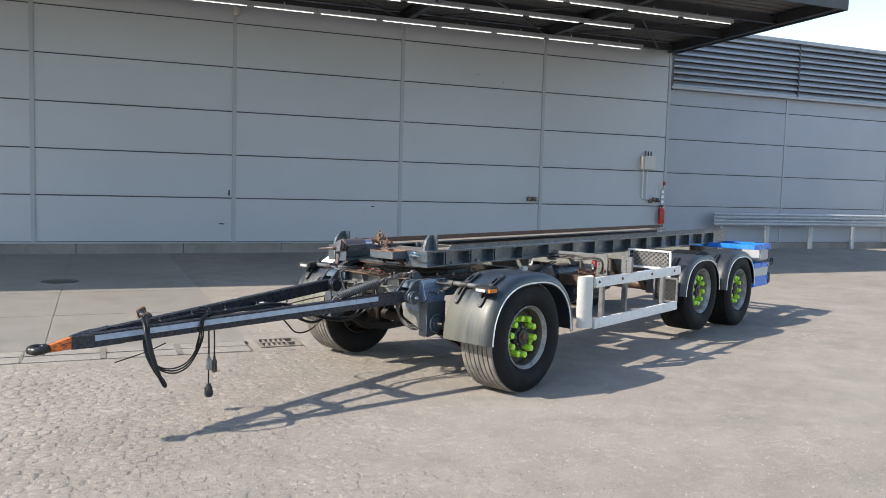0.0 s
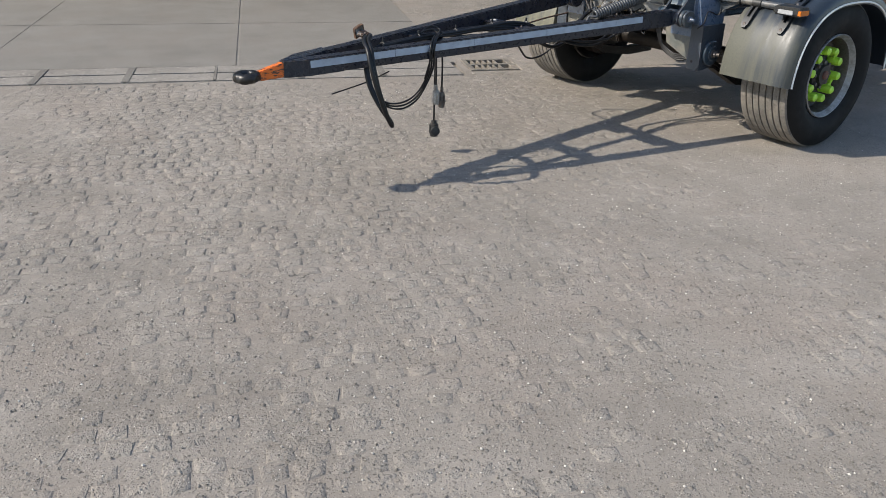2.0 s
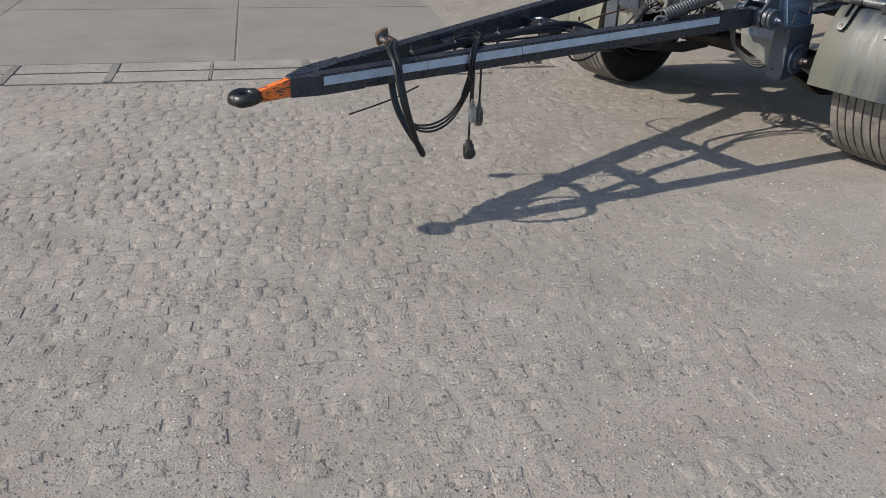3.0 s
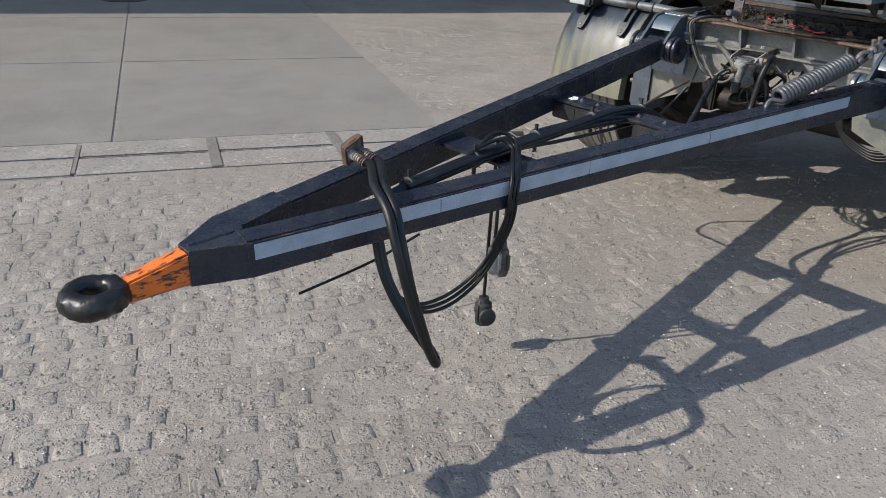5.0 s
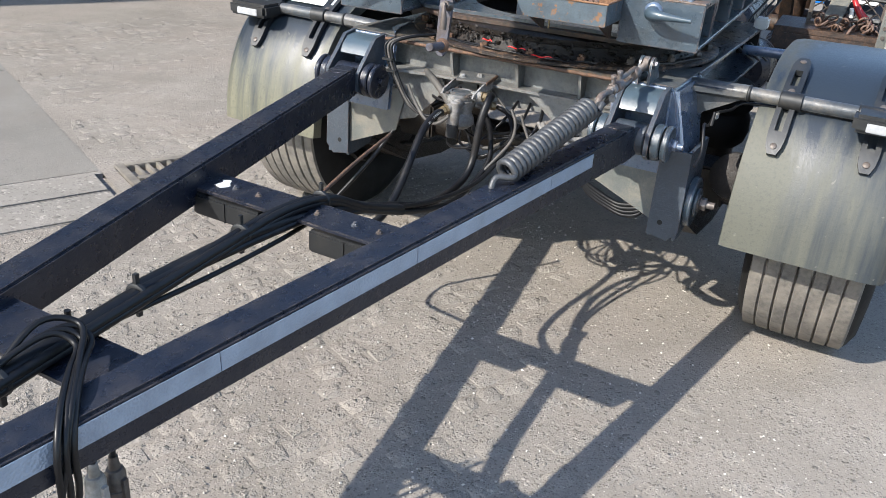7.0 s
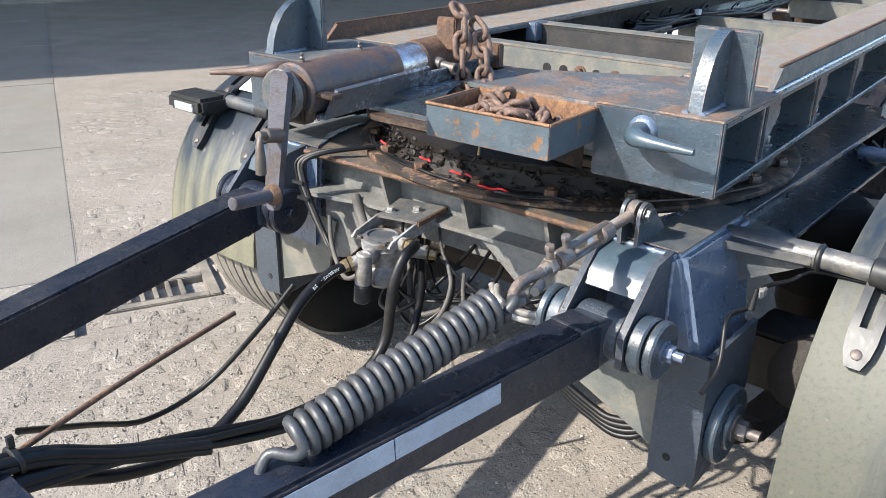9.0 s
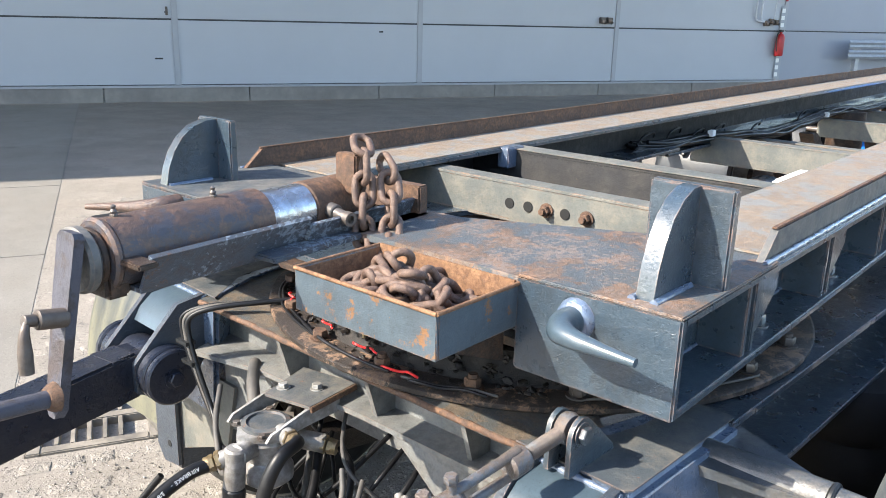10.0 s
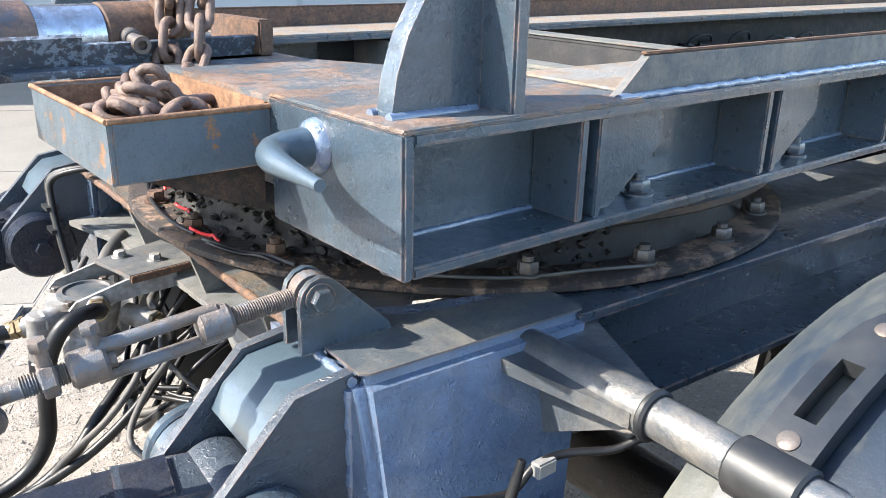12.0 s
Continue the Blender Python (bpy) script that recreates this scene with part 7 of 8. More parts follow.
outline = [(VC.x + 0.052 * math.cos(a) * (1.25 if k % 3 == 0 else 1.0), VC.y + 0.052 * math.sin(a) * (1.25 if k % 3 == 0 else 1.0)) for k, a in ((k, 2 * math.pi * k / 12) for k in range(12))]
prism(bm, outline, 'z', 0.856, 0.868, I4, 0.003)
tp("valve_flange", bm, M_CASTING, "dusty cast flange with bolts", valve)
bm = nb()
lathe(bm, [(0.045, 0.0), (0.045, 0.006), (0.036, 0.008), (0.034, 0.004), (0.0, 0.004)], (VC.x, VC.y, 0.868), (0, 0, 1), 28)
tp("valve_lid", bm, M_PAINT_DUSTY, parent=valve)
for k in range(4):
    a = math.pi * (0.25 + 0.5 * k)
    bolt(valve, (VC.x + 0.053 * math.cos(a), VC.y + 0.053 * math.sin(a), 0.868), (0, 0, 1), 0.007, 0.006, stud=0)
bm = nb()
lathe(bm, [(0.044, 0.0), (0.050, -0.012), (0.044, -0.03), (0.038, -0.055), (0.048, -0.075), (0.048, -0.095), (0.03, -0.11), (0.0, -0.11)], (VC.x, VC.y, 0.858), (0, 0, 1), 24)
tp("valve_body", bm, M_CASTING, "dusty cast aluminium valve body", valve)
for p0, p1, r in (((-0.12, 0.15, 0.842), (-0.176, 0.138, 0.842), 0.020), ((-0.09, 0.12, 0.862), (-0.108, 0.070, 0.872), 0.017), ((-0.05, 0.13, 0.83), (-0.015, 0.085, 0.82), 0.018)):
    bm = nb()
    cyl(bm, p0, p1, r, seg=18, soft=0.003)
    tp("valve_port", bm, M_CASTING, parent=valve)
bm = nb()
cyl(bm, (-0.176, 0.140, 0.858), (-0.180, 0.144, 0.778), 0.0195, seg=18, soft=0.004)
cyl(bm, (-0.172, 0.146, 0.840), (-0.196, 0.162, 0.832), 0.016, seg=16, soft=0.002)
tp("valve_elbow", bm, M_CASTING, parent=valve)
bm = nb()
cyl(bm, (-0.180, 0.144, 0.780), (-0.182, 0.146, 0.735), 0.0205, seg=18, soft=0.003)
tp("valve_cap", bm, M_PLASTIC, parent=valve)
for y in (0.098, 0.212):
    bm = nb()
    prism(bm, [(-0.142, 0.868), (-0.13, 0.880), (-0.05, 0.899), (0.03, 0.899), (0.03, 0.87), (-0.04, 0.868), (-0.12, 0.862)], 'y', y - 0.003, y + 0.003, I4, 0.001)
    tp("valve_bracket", bm, M_CASTING, parent=valve)
for a, b in (((-0.192, 0.160, 0.834), (-0.212, 0.174, 0.826)), ((-0.104, 0.078, 0.871), (-0.112, 0.052, 0.875)), ((-0.02, 0.09, 0.821), (0.0, 0.05, 0.815))):
    bm = nb()
    d, _, _ = basis(Vector(b) - Vector(a))
    nut(bm, a, d, 0.018, 0.010)
    nut(bm, Vector(a) + d * 0.012, d, 0.0155, 0.010)
    cyl(bm, Vector(a) + d * 0.02, Vector(a) + d * 0.03, 0.0145, seg=14)
    tp("fitting", bm, M_BRASS, parent=valve)


def line(pts, r, name="air_hose", material=None, label="", seg=8, m=I4):
    bm = nb()
    hose(bm, pts, r, seg, m)
    return tp(name, bm, material or M_HOSE, label)


line([(-0.212, 0.172, 0.826), (-0.25, 0.178, 0.822), (-0.31, 0.178, 0.803), (-0.37, 0.172, 0.772), (-0.44, 0.165, 0.715), (-0.55, 0.155, 0.630), (-0.68, 0.145, 0.60), (-0.82, 0.135, 0.64), (-0.95, 0.13, 0.71), (-1.10, 0.125, 0.775), (-1.35, 0.13, 0.80), (-1.6, 0.14, 0.80)], 0.0125, label="black air brake hose", seg=14)
line([(-0.108, 0.055, 0.875), (-0.125, 0.035, 0.885), (-0.165, 0.030, 0.876), (-0.192, 0.035, 0.83), (-0.202, 0.04, 0.77), (-0.212, 0.045, 0.69), (-0.26, 0.05, 0.635), (-0.36, 0.06, 0.61), (-0.52, 0.07, 0.62), (-0.72, 0.09, 0.68), (-0.95, 0.10, 0.745), (-1.25, 0.115, 0.795), (-1.6, 0.13, 0.795)], 0.0125, label="black air brake hose", seg=14)
line([(-0.02, 0.10, 0.80), (-0.08, 0.05, 0.762), (-0.14, 0.015, 0.725), (-0.19, 0.0, 0.68), (-0.27, 0.01, 0.63), (-0.42, 0.03, 0.60), (-0.62, 0.06, 0.635), (-0.85, 0.09, 0.715), (-1.1, 0.10, 0.77), (-1.5, 0.12, 0.79)], 0.009, seg=10)
line([(0.0, 0.06, 0.815), (-0.03, 0.0, 0.80), (-0.10, -0.04, 0.75), (-0.20, -0.03, 0.68), (-0.33, 0.0, 0.635), (-0.55, 0.05, 0.64), (-0.8, 0.08, 0.70), (-1.1, 0.1, 0.765)], 0.0075, seg=10)
rng = random.Random(21)
# lines winding behind the valve and along the cross member
for k in range(0, 10, 2):
    o = [rng.uniform(-0.045, 0.045) for _ in range(8)]
    line([(0.22, 0.38 - 0.02 * k, 0.86 + o[0]), (0.05, 0.34 - 0.03 * k, 0.83 + o[0]), (-0.015 + o[1], 0.24 - 0.03 * k, 0.775 + o[2]), (-0.03 + o[0], 0.12 - 0.025 * k, 0.715 + o[3]), (0.0 + o[4], -0.02 - 0.015 * k, 0.70 + o[5]), (0.015 + o[6], -0.12, 0.735 + o[7]), (0.03, -0.22 + o[2], 0.775 + o[0]), (0.10, -0.32, 0.80 + o[1]), (0.25, -0.38, 0.82)], rng.choice([0.004, 0.005, 0.006, 0.0075]), "air_line", rng.choice([M_HOSE, M_HOSE, M_HOSEGREY]), seg=10)
for k in range(0, 6, 2):
    o = [rng.uniform(-0.035, 0.035) for _ in range(6)]
    line([(0.14, -0.06 + 0.02 * k, 0.84), (0.0, -0.10 + 0.03 * k, 0.79), (-0.06 + o[0], -0.06 + 0.03 * k, 0.735 + o[2]), (-0.085 + o[3], 0.0 + 0.03 * k, 0.675 + o[4]), (-0.05, 0.09 + 0.03 * k, 0.64 + o[5]), (0.03, 0.17 + 0.02 * k, 0.67), (0.12, 0.22, 0.74)], rng.choice([0.005, 0.006]), "air_line", M_HOSE, seg=10)
line([(-0.07, -0.02, 0.835), (-0.10, -0.05, 0.80), (-0.15, -0.06, 0.755), (-0.20, -0.03, 0.70), (-0.23, 0.02, 0.63)], 0.0055, "air_line", M_HOSEGREY, seg=10)
line([(-0.05, -0.05, 0.815), (-0.10, -0.085, 0.79), (-0.14, -0.13, 0.755), (-0.12, -0.19, 0.735)], 0.005, "air_line", M_HOSEGREY, seg=10)
for k in range(2):
    line([(-0.01, -0.10 - 0.015 * k, 0.79), (-0.05, -0.15, 0.765 + 0.016 * k), (-0.045, -0.22, 0.752 + 0.016 * k), (0.0, -0.30, 0.755 + 0.016 * k)], 0.0085, "sheathed_line", M_CASTING, seg=10)
# lines up the far pivot bracket
for k in range(3):
    line([(0.16, 0.30, 1.012), (0.06, 0.36, 1.012), (-0.015, 0.415 + 0.010 * k, 1.006), (-0.055, 0.455 + 0.012 * k, 0.985), (-0.062, 0.455 + 0.012 * k, 0.945), (-0.062, 0.425 + 0.01 * k, 0.87), (-0.065, 0.38, 0.80 - 0.01 * k), (-0.10, 0.30, 0.765), (-0.10, 0.22, 0.78)], (0.0058, 0.005, 0.0042)[k], "air_line", (M_HOSE, M_HOSEGREY, M_HOSE)[k], seg=10)
line([(-0.03, 0.40, 0.84), (-0.085, 0.34, 0.80), (-0.12, 0.28, 0.76), (-0.15, 0.22, 0.76), (-0.13, 0.18, 0.79)], 0.006, "air_line", M_HOSEGREY, seg=10)
line([(0.03, 0.36, 0.885), (-0.02, 0.30, 0.87), (-0.06, 0.235, 0.835), (-0.075, 0.20, 0.80)], 0.013, "air_line", M_HOSEGREY, seg=12)
for z, y in ((0.93, 0.462), (0.89, 0.445)):
    bm = nb()
    box(bm, -0.075, -0.052, y - 0.014, y + 0.024, z - 0.004, z + 0.004)
    tp("cable_tie", bm, M_PLASTIC)
# lamp cable along the near pedestal and the mudguard tube
line([(-0.16, -0.655, 0.80), (-0.10, -0.66, 0.83), (-0.05, -0.645, 0.895), (0.01, -0.64, 0.888), (0.06, -0.64, 0.872), (0.09, -0.645, 0.872), (0.115, -0.65, 0.895), (0.15, -0.66, 0.90), (0.19, -0.69, 0.905), (0.215, -0.72, 0.925), (0.20, -0.80, 0.935), (0.19, -0.95, 0.94), (0.17, -1.1, 0.945)], 0.0048, "lamp_cable", M_HOSE, seg=10)
bm = nb()
cyl(bm, (0.080, -0.650, 0.868), (0.092, -0.652, 0.912), 0.0065, 0.005, seg=12, soft=0.001)
tp("cable_joint", bm, M_HOSE)
bm = nb()
box(bm, 0.108, 0.135, -0.662, -0.648, 0.884, 0.902, bev=0.002)
tp("cable_tag", bm, M_ALU)

# lettering along the brake hose, in separate words that follow its bend
HOSE_A = spline([(-0.212, 0.172, 0.826), (-0.25, 0.178, 0.822), (-0.31, 0.178, 0.803), (-0.37, 0.172, 0.772), (-0.44, 0.165, 0.715)], 12)


def hose_word(text, k, side):
    p, d = HOSE_A[k], (HOSE_A[k + 1] - HOSE_A[k - 1]).normalized()
    n = (Vector(side) - d * d.dot(Vector(side))).normalized()
    cu = bpy.data.curves.new("lettering", 'FONT')
    cu.body, cu.size, cu.align_x, cu.align_y = text, 0.0105, 'CENTER', 'CENTER'
    ob = bpy.data.objects.new("lettering", cu)
    scene.collection.objects.link(ob)
    me = bpy.data.meshes.new_from_object(ob)
    bpy.data.objects.remove(ob)
    me.transform(Matrix.Translation(p + n * 0.0129) @ Matrix((d, n.cross(d), n)).transposed().to_4x4())
    me.name = "lettering"
    me.materials.clear()
    me.materials.append(M_WHITE)
    w = new("lettering", me)
    w.parent = trailer
    w.matrix_parent_inverse = Matrix.Translation(-trailer.location)
    tagged(w, "small white hose lettering")


for word, k in (("AIR", 9), ("BRAKE", 15), ("-", 19), ("3/8", 23)):
    hose_word(word, k, (-0.40, -0.80, 0.45))

# --- hose bundle along the drawbar
for k in range(5):
    y = -0.016 + 0.016 * (k % 3)
    z = 0.012 * (k // 3)
    bundle = [(-0.70, 0.06 + y, 0.665 + z), (-0.85, 0.10 + y, 0.715 + z), (-0.98, 0.12 + y, 0.775 + z), (-1.15, 0.13 + y, 0.80 + z), (-1.35, 0.13 + y, 0.795 + z), (-1.60, 0.125 + y, 0.785 + z), (-1.93, 0.10 + y, 0.785 + z), (-2.22, 0.09 + y, 0.765 + z)]
    line(bundle, 0.0095, "bundle_hose", M_HOSE, seg=10)
line([(-1.0, 0.13, 0.735), (-1.2, 0.10, 0.755), (-1.45, 0.10, 0.765), (-1.7, 0.115, 0.775)], 0.006, "bundle_hose", M_HOSE, seg=8)
line([(-1.62, 0.125, 0.79), (-1.93, 0.10, 0.79), (-2.22, 0.09, 0.77)], 0.0205, "hose_sleeve", M_HOSE, "black tape-wrapped hose bundle", seg=14)
line([(-2.20, 0.092, 0.772), (-2.27, 0.085, 0.758)], 0.018, "bundle_end", M_HOSE)
for x, y, z in ((-1.0, 0.12, 0.785), (-1.30, 0.13, 0.80), (-1.61, 0.128, 0.79), (-1.93, 0.10, 0.79), (-2.20, 0.092, 0.772)):
    bm = nb()
    lathe(bm, [(0.023, -0.006), (0.026, -0.004), (0.026, 0.004), (0.023, 0.006)], (x, y, z), (-1, -0.05, -0.05), 14)
    box(bm, x - 0.005, x + 0.005, y - 0.004, y + 0.004, z + 0.026, z + 0.046)
    box(bm, x - 0.005, x + 0.005, y - 0.004, y + 0.004, z - 0.046, z - 0.026)
    tp("cable_tie", bm, M_PLASTIC)
# thin rusty rod lying through the drawbar
line([(-1.12, 0.115, 0.775), (-0.80, 0.165, 0.80), (-0.498, 0.207, 0.812)], 0.0055, "thin_rod", M_RUST)
line([(-2.16, 0.085, 0.62), (-2.303, 0.121, 0.566), (-2.506, 0.182, 0.51)], 0.004, "thin_rod", M_HOSE)

# coupling head with its two hoses hanging in a loop
GH = Vector((-2.245, 0.275, 0.835))
SD = Vector((0.15, -0.95, -0.25)).normalized()
SS = SD.cross(Vector((0, 0, 1))).normalized()
GM = Matrix.Translation(GH) @ Matrix((SD, -SS, SS.cross(SD))).transposed().to_4x4() @ pose(0, 0, 0, 24, 0, 0)
bm = nb()
prism(bm, [(-0.036, -0.032), (0.034, -0.034), (0.038, -0.028), (0.035, 0.032), (0.010, 0.038), (-0.034, 0.034)], 'x', -0.008, 0.004, GM, 0.003)
for p0, p1 in (((-0.036, -0.033), (-0.029, 0.034)), ((0.029, -0.033), (0.036, 0.033)), ((-0.029, -0.034), (0.029, -0.027)), ((-0.029, 0.028), (0.029, 0.035))):
    box(bm, 0.003, 0.010, p0[0], p1[0], p0[1], p1[1], GM, 0.0015)
coup = tp("hose_coupling", bm, M_RUST, "brown-rusted square coupling head with two hose stubs")
bm = nb()
prism(bm, [(-0.030, -0.028), (0.028, -0.030), (0.033, 0.028), (0.010, 0.032), (-0.028, 0.030)], 'x', -0.014, -0.0085, GM, 0.002)
tp("coupling_seal", bm, M_PLASTIC, "black rubber coupling face", coup)
bm = nb()
box(bm, 0.0035, 0.0062, -0.0288, 0.0288, -0.0268, 0.0278, GM)
tp("coupling_plate", bm, M_CASTING, "dusty grey plate in the red rim", coup)
for k in range(2):
    bm = nb()
    root = GM @ Vector((0.004, 0.016 - 0.032 * k, -0.008 + 0.012 * k))
    cyl(bm, root, root + SD * 0.045, 0.0135, seg=14, soft=0.003)
    tp("hose_stub", bm, M_CASTING, "dull grey hose stub", coup)
    bm = nb()
    dq, sq, uq = basis(SD)
    sweep(bm, [root + dq * (0.022 + 0.0009 * j) + (sq * math.cos(j * 0.75) + uq * math.sin(j * 0.75)) * 0.0145 for j in range(48)], 0.0019, 6)
    tp("hose_spring", bm, M_CHAIN, "brown wire binding", parent=coup)
    e = 0.030 * k
    line([root + SD * 0.03, root + SD * 0.055, root + SD * 0.085 + Vector((-0.005, 0, 0.006)), (-2.292 - e, 0.10, 0.828), (-2.345 - e, 0.03, 0.825), (-2.385 - e * 0.8, -0.055, 0.795), (-2.405 - e * 0.6, -0.105, 0.72), (-2.395 - e * 0.4, -0.135, 0.60), (-2.36 - e * 0.2, -0.15, 0.47), (-2.325, -0.150, 0.385), (-2.30, -0.138, 0.362), (-2.30 + e * 0.2, -0.11, 0.385), (-2.335 + e * 0.3, -0.055, 0.47), (-2.36 + e * 0.3, 0.0, 0.57), (-2.355 + e * 0.3, 0.045, 0.67), (-2.32, 0.075, 0.735), (-2.24, 0.088, 0.762)], 0.0125, "loop_hose", M_HOSE, "thick black hose hanging in a loop", seg=12)
# thin cables: over the arm, down in a sag to the loop, with three hanging connectors
for k in range(3):
    dy = 0.015 * k
    line([(-2.0, 0.10, 0.79), (-1.90, 0.10, 0.825), (-1.835 + dy, 0.085, 0.835), (-1.82 + dy, 0.05, 0.815), (-1.88 + dy, 0.0, 0.815), (-1.955 + dy, -0.065, 0.806), (-1.99 + dy, -0.092, 0.755), (-1.985 + dy, -0.075, 0.64), (-2.0, -0.035, 0.54 - 0.02 * k), (-2.05, 0.0, 0.465 - 0.02 * k), (-2.14, 0.01, 0.44 - 0.018 * k), (-2.25, 0.0, 0.465 - 0.01 * k), (-2.34, 0.01, 0.545), (-2.345, 0.055, 0.66), (-2.27, 0.085, 0.75)], 0.0056, "cable", M_HOSE, "thin black cable hanging in a sag", seg=10)
line([(-1.95, 0.10, 0.80), (-1.84, 0.11, 0.85), (-1.79, 0.07, 0.835), (-1.86, 0.0, 0.818), (-1.945, -0.075, 0.80), (-1.985, -0.088, 0.70), (-1.995, -0.05, 0.58)], 0.0056, "cable", M_HOSE, seg=10)
for x, y, z0, z1, r, mt, lab in ((-1.745, 0.15, 0.44, 0.345, 0.021, M_ALU, "grey plastic cable connector hanging down"), (-1.690, 0.157, 0.415, 0.315, 0.021, M_STEEL, "dark grey cable connector hanging down")):
    line([(x - 0.01, y, 0.79), (x, y, 0.60), (x, y, z0 - 0.005)], 0.006, "cable", M_HOSE)
    bm = nb()
    lathe(bm, [(0.009, 0.03), (0.012, 0.0), (r * 0.8, -0.002), (r, -0.012), (r, -0.05), (r * 1.12, -0.052), (r * 1.12, -0.08), (r * 0.95, z1 - z0), (0.0, z1 - z0)], (x, y, z0), (0, 0, 1), 18)
    box(bm, x - 0.006, x + 0.006, y - r - 0.008, y - r + 0.004, z0 - 0.075, z0 - 0.02)
    tp("connector", bm, mt, lab)
line([(-1.72, 0.19, 0.79), (-1.71, 0.205, 0.5), (-1.706, 0.212, 0.215)], 0.006, "cable", M_HOSE)
bm = nb()
PX, PY = -1.705, 0.212
lathe(bm, [(0.010, 0.0), (0.018, -0.002), (0.020, -0.02), (0.030, -0.026), (0.032, -0.06), (0.026, -0.066), (0.026, -0.105), (0.0, -0.105)], (PX, PY, 0.215), (0, 0, 1), 20)
lathe(bm, [(0.030, 0.0), (0.032, 0.004), (0.030, 0.012), (0.02, 0.014), (0.0, 0.014)], (PX - 0.012, PY - 0.028, 0.150), (-0.4, -0.9, 0.1), 20)
box(bm, PX - 0.034, PX - 0.028, PY - 0.006, PY + 0.006, 0.13, 0.19)
tp("plug", bm, M_PLASTIC, "black trailer plug with a round flap, hanging")
line([(PX - 0.005, PY, 0.205), (PX - 0.02, PY, 0.20), (PX - 0.02, PY, 0.185), (PX + 0.015, PY, 0.18)], 0.003, "plug_clip", M_STEEL)
# hoses dangling under the arm by the far wheel
line([(-0.9, 0.35, 0.68), (-0.72, 0.45, 0.55), (-0.55, 0.52, 0.44), (-0.38, 0.52, 0.45), (-0.28, 0.42, 0.60), (-0.2, 0.36, 0.72)], 0.007, "air_line", M_HOSE)
for k in range(4):
    o = 0.011 * k
    line([(-0.60, -0.30 - o, 0.74), (-0.60, -0.335 - o * 0.6, 0.66), (-0.595, -0.385 + o * 0.3, 0.588 + o), (-0.59, -0.456, 0.552 + o * 0.9), (-0.59, -0.524 + o * 0.4, 0.537 + o * 1.1), (-0.57, -0.575, 0.56 + o), (-0.52, -0.58, 0.64), (-0.46, -0.57, 0.70)], 0.0078, "sagging_hose", M_HOSE, "perished black hose sagging under the brace", m=D)

# ---------------------------------------------------------------- chain lying in the tray and hung on its post
def link_mesh():
    bm = nb()
    L, w = 0.0200, 0.0155
    pts = []
    for k in range(20):
        a = 2 * math.pi * k / 20
        x, y = w * math.cos(a), w * math.sin(a)
        pts.append((x, y + (L * 0.62 if y > 1e-6 else -L * 0.62 if y < -1e-6 else 0), 0))
    sweep(bm, pts, 0.0064, 14, closed=True)
    return finish(bm, "link", M_CHAIN)


chain = thing("chain", (-0.07, -0.14, 1.17), "heavy brown rusty chain heaped in a tray", "chain")
LINK = link_mesh()
PITCH = 0.0385


def add_link(p, m):
    ob = new("link", LINK)
    ob.parent = chain
    ob.matrix_parent_inverse = Matrix.Translation(-chain.location)
    ob.matrix_basis = Matrix.Translation(p) @ m


def run_chain(pts, start=0):
    pts = spline(pts, 20)
    acc, last, n = 0.0, pts[0], start
    for a, b in zip(pts, pts[1:]):
        acc += (b - a).length
        if acc >= PITCH:
            acc -= PITCH
            d = (b - a).normalized()
            d, s, u = basis(d)
            if n % 2:
                s, u = u, -s
            tw = Matrix.Rotation(radians(rng.uniform(-18, 18)), 4, 'Y')
            add_link(b, Matrix((s, d, s.cross(d))).transposed().to_4x4() @ tw)
            n += 1


rng = random.Random(31)
P0 = Vector((0.052, 0.060, 1.372))
run_chain([P0 + Vector((0.02, 0.02, -0.01)), P0 + Vector((0, -0.004, 0.008)), P0 + Vector((-0.012, -0.02, -0.02)), P0 + Vector((-0.02, -0.03, -0.07)), P0 + Vector((-0.035, -0.045, -0.13)), P0 + Vector((-0.055, -0.07, -0.17))])
run_chain([P0 + Vector((0.025, 0.0, -0.03)), P0 + Vector((0.028, -0.035, -0.03)), P0 + Vector((0.012, -0.06, -0.06)), P0 + Vector((0.0, -0.075, -0.11)), P0 + Vector((-0.03, -0.10, -0.15)), P0 + Vector((-0.06, -0.13, -0.165))], 1)
for k in range(74):
    a = rng.uniform(0, 2 * math.pi)
    r = math.sqrt(rng.uniform(0, 1))
    x = -0.078 + 0.068 * r * math.cos(a) * 1.0
    y = -0.175 + 0.095 * r * math.sin(a)
    h = 0.010 + max(0.0, 0.066 * (1 - r ** 2)) * rng.uniform(0.2, 1.0)
    add_link(Vector((x, y, TZ0 + 0.005 + h)), Euler([rng.uniform(-1.3, 1.3), rng.uniform(-1.3, 1.3), rng.uniform(0, 6.28)]).to_matrix().to_4x4())
run_chain([(-0.12, -0.07, 1.20), (-0.10, -0.12, 1.215), (-0.08, -0.18, 1.21), (-0.05, -0.24, 1.195), (-0.03, -0.28, 1.185)])

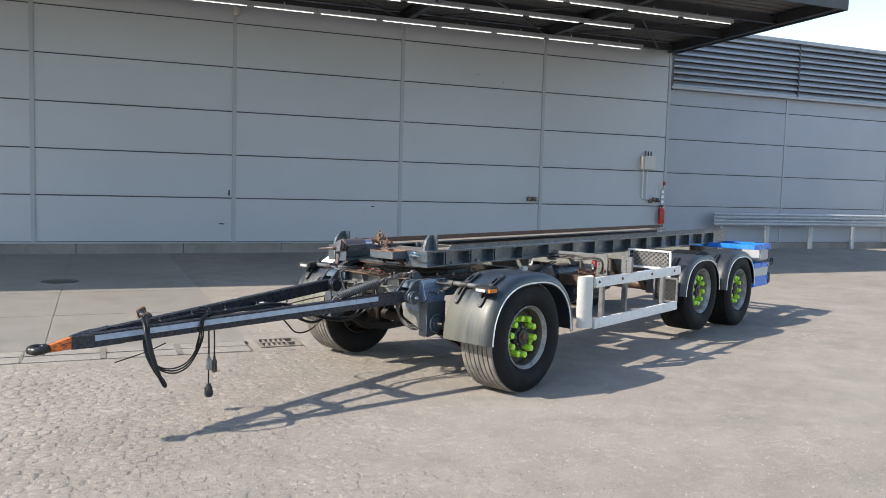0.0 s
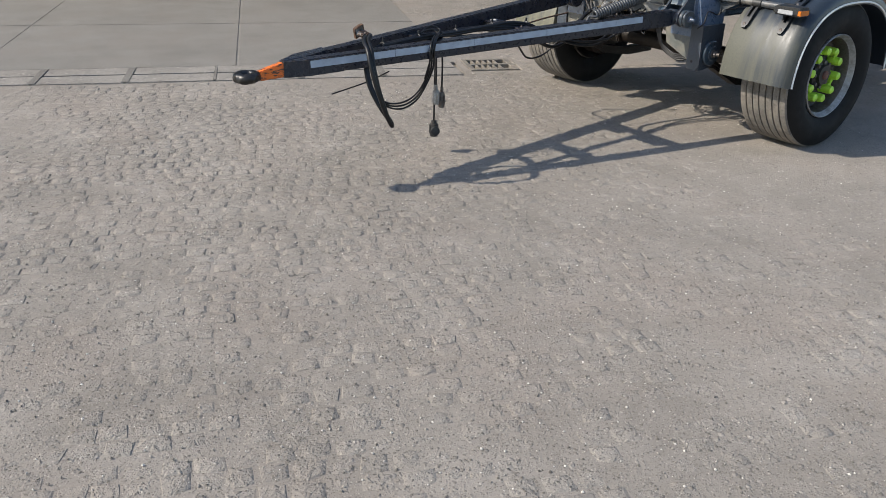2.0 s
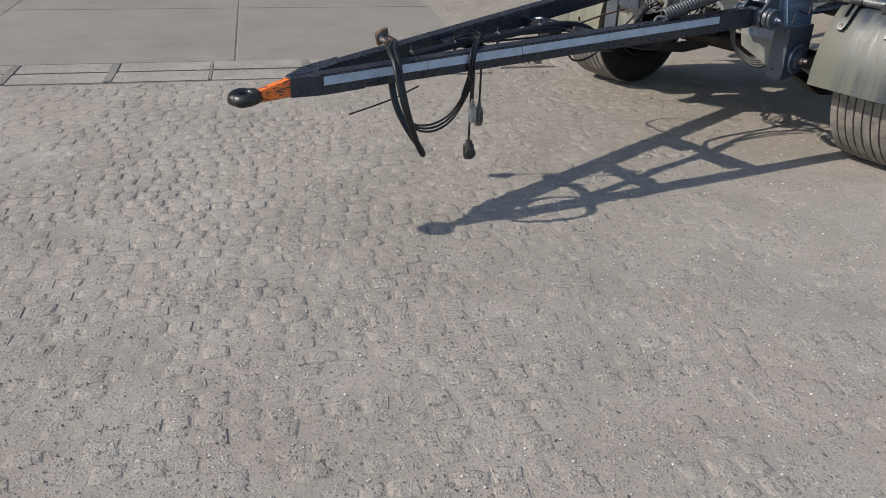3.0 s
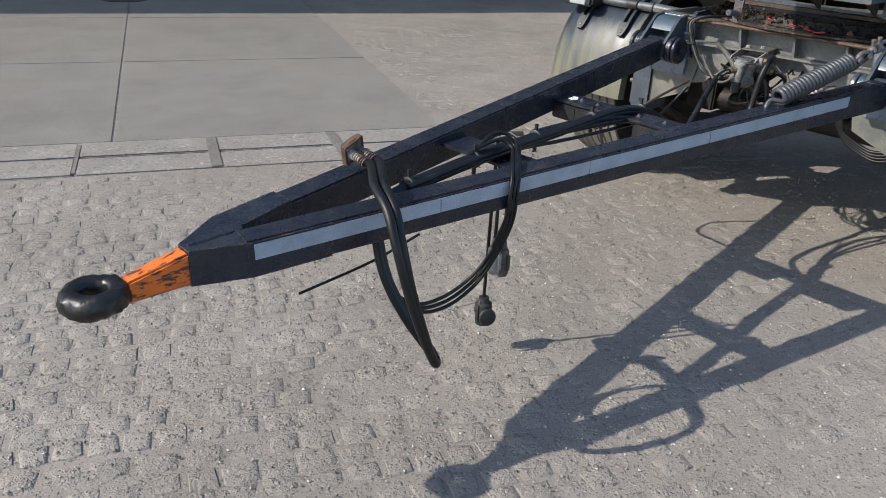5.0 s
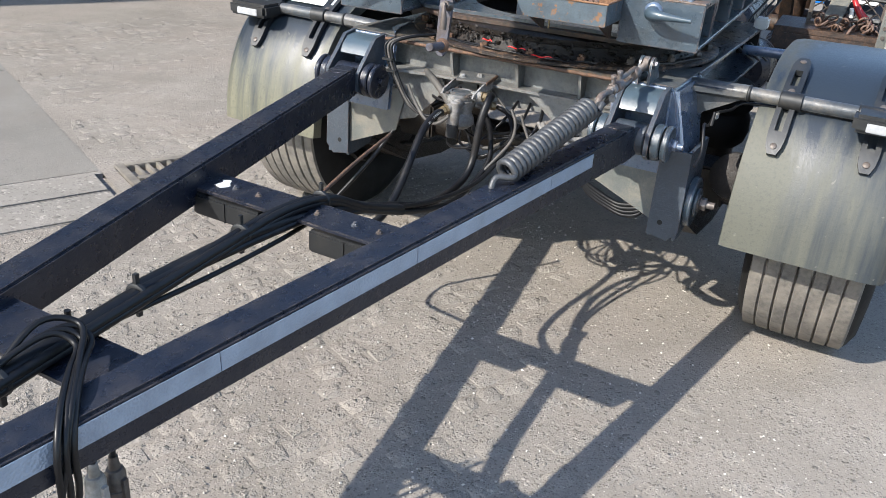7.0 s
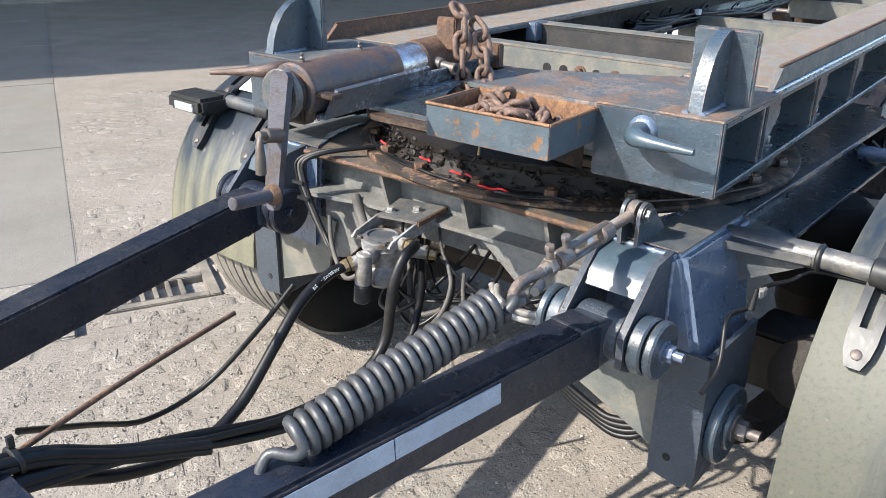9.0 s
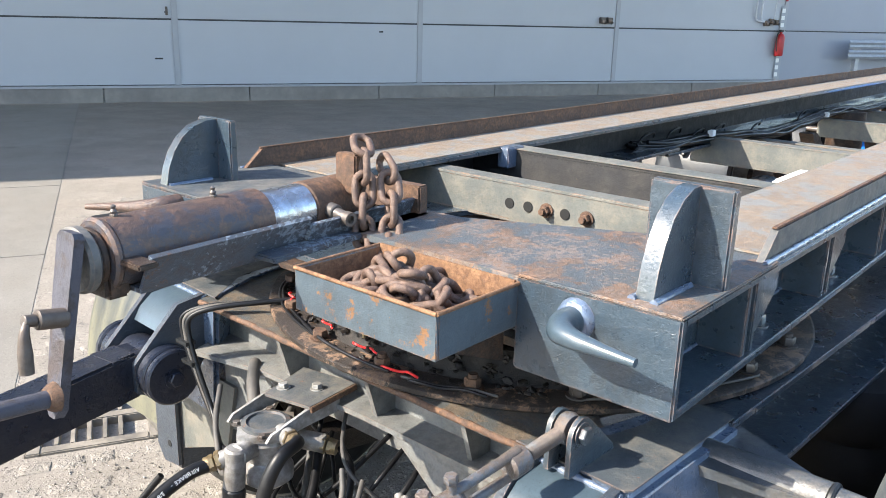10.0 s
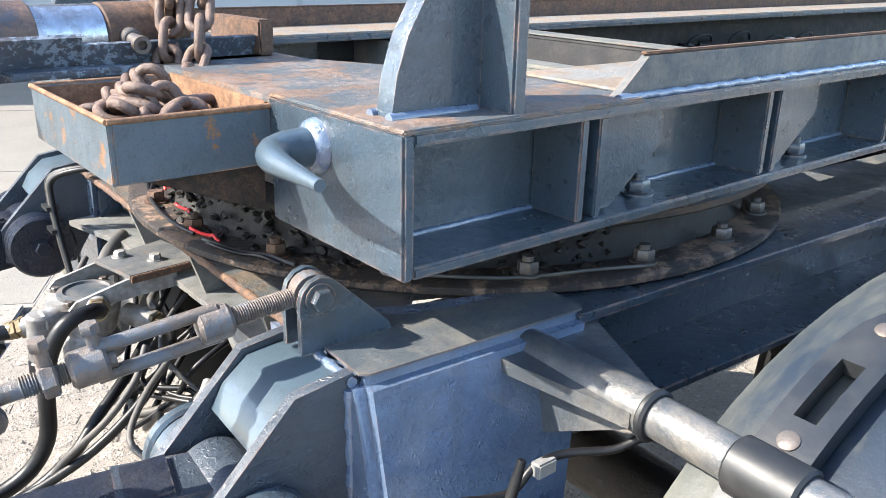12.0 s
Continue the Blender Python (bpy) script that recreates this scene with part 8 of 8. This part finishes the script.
# ---------------------------------------------------------------- paving setts
def sett_shape(bm, u, v, l, w, h, rg, m):
    """A worn sett: uneven outline, rounded shoulder, slightly domed and tilted top."""
    turn = rg.uniform(-0.07, 0.07)
    ca, sa = math.cos(turn), math.sin(turn)
    low = []
    for x, y in ((-0.5, -0.44), (0, -0.5), (0.5, -0.44), (0.5, 0.44), (0, 0.5), (-0.5, 0.44)):
        x, y = x * l + rg.uniform(-0.009, 0.009), y * w + rg.uniform(-0.008, 0.008)
        low.append((x * ca - y * sa, x * sa + y * ca))
    base = [bm.verts.new(m @ Vector((u + x, v + y, h - 0.0105))) for x, y in low]
    mid = [bm.verts.new(m @ Vector((u + x * 0.85, v + y * 0.83, h - 0.0026 + rg.uniform(-0.0012, 0.0010)))) for x, y in low]
    top = [bm.verts.new(m @ Vector((u + x * 0.55, v + y * 0.52, h + rg.uniform(-0.0014, 0.0010)))) for x, y in low]
    mdl = bm.verts.new(m @ Vector((u, v, h + rg.uniform(-0.0010, 0.0010))))
    for lo, hi in ((base, mid), (mid, top)):
        for k in range(6):
            bm.faces.new([lo[k], lo[(k + 1) % 6], hi[(k + 1) % 6], hi[k]])
    for k in range(6):
        bm.faces.new([top[k], top[(k + 1) % 6], mdl])


rg = random.Random(5)
rest = nb()
single = []
row = 0
for v0, v1, u0, u1 in ((-22.5, -11.97, -9.5, 9.0), (-11.95, -7.4, -1.55, 8.0)):
    v = v0 + 0.055
    while v < v1 - 0.045:
        ph = rg.uniform(0, 6.28)
        w = rg.uniform(0.085, 0.105)
        u = u0 + rg.uniform(0, 0.1)
        while u < u1:
            l = rg.uniform(0.088, 0.128)
            if not (GU0 - 0.05 < u + l / 2 < GU1 + 0.05 and GV0 - 0.05 < v < GV1 + 0.06):
                h = rg.uniform(-0.0052, 0.0008)
                if -14.4 < v < -12.0 and -5.0 < u < -3.05 and len(single) < 300:
                    single.append((u + l / 2, v + 0.010 * math.sin(u * 1.7 + ph) + rg.uniform(-0.006, 0.006), l - 0.006, w - 0.004, h + 0.001))
                else:
                    sett_shape(rest, u + l / 2, v + 0.010 * math.sin(u * 1.7 + ph) + rg.uniform(-0.006, 0.006), l - 0.006, w - 0.004, h, rg, W)
            u += l
        v += 0.101
paving = thing("sett_paving", W @ Vector((-4, -13, 0)), "dusty granite setts laid in rows", "paving", kind="structure")
part("sett_field", rest, M_SETT, paving, smooth=True)
paving.children[0]["kind"] = "stuff"
SETTS = []
for k in range(8):
    bm = nb()
    sett_shape(bm, 0, 0, 0.108, 0.094, 0, rg, I4)
    SETTS.append(finish(bm, "sett", M_SETT))
for u, v, l, w, h in single:
    ob = new("sett", rg.choice(SETTS))
    ob.parent = paving
    ob.matrix_parent_inverse = Matrix.Translation(-paving.location)
    ob.matrix_basis = W @ Matrix.Translation((u, v, h)) @ Matrix.Diagonal((l / 0.108, w / 0.094, 1, 1))

# loose grit and small stones lying about
rnd = np.random.default_rng(7)
N = 42000
px, py = rnd.uniform(-5.2, 1.4, N), rnd.uniform(-5.0, 1.7, N)
pr = 0.0014 + 0.0052 * rnd.random(N) ** 3.4
ang, flat = rnd.uniform(0, math.pi, N), rnd.uniform(0.6, 1.0, N)
ca, sa = np.cos(ang) * pr, np.sin(ang) * pr
pz = -0.002 + pr * 0.35
zero = np.zeros(N)
offs = ((ca, sa, zero), (-ca, -sa, zero), (-sa * flat, ca * flat, zero), (sa * flat, -ca * flat, zero), (zero, zero, pr * 0.8), (zero, zero, -pr))
verts = np.stack([np.stack([px + a, py + b, pz + c], 1) for a, b, c in offs], 1).reshape(-1, 3)
tri = np.array([(0, 2, 4), (2, 1, 4), (1, 3, 4), (3, 0, 4), (2, 0, 5), (1, 2, 5), (3, 1, 5), (0, 3, 5)])
faces = (tri[None] + (6 * np.arange(N))[:, None, None]).reshape(-1, 3)
grit_mesh = bpy.data.meshes.new("loose_grit")
grit_mesh.from_pydata(verts.tolist(), [], faces.tolist())
grit_mesh.materials.append(M_PEBBLE)
tagged(new("loose_grit", grit_mesh), "loose grit and small stones on the setts", "gravel", kind="stuff")
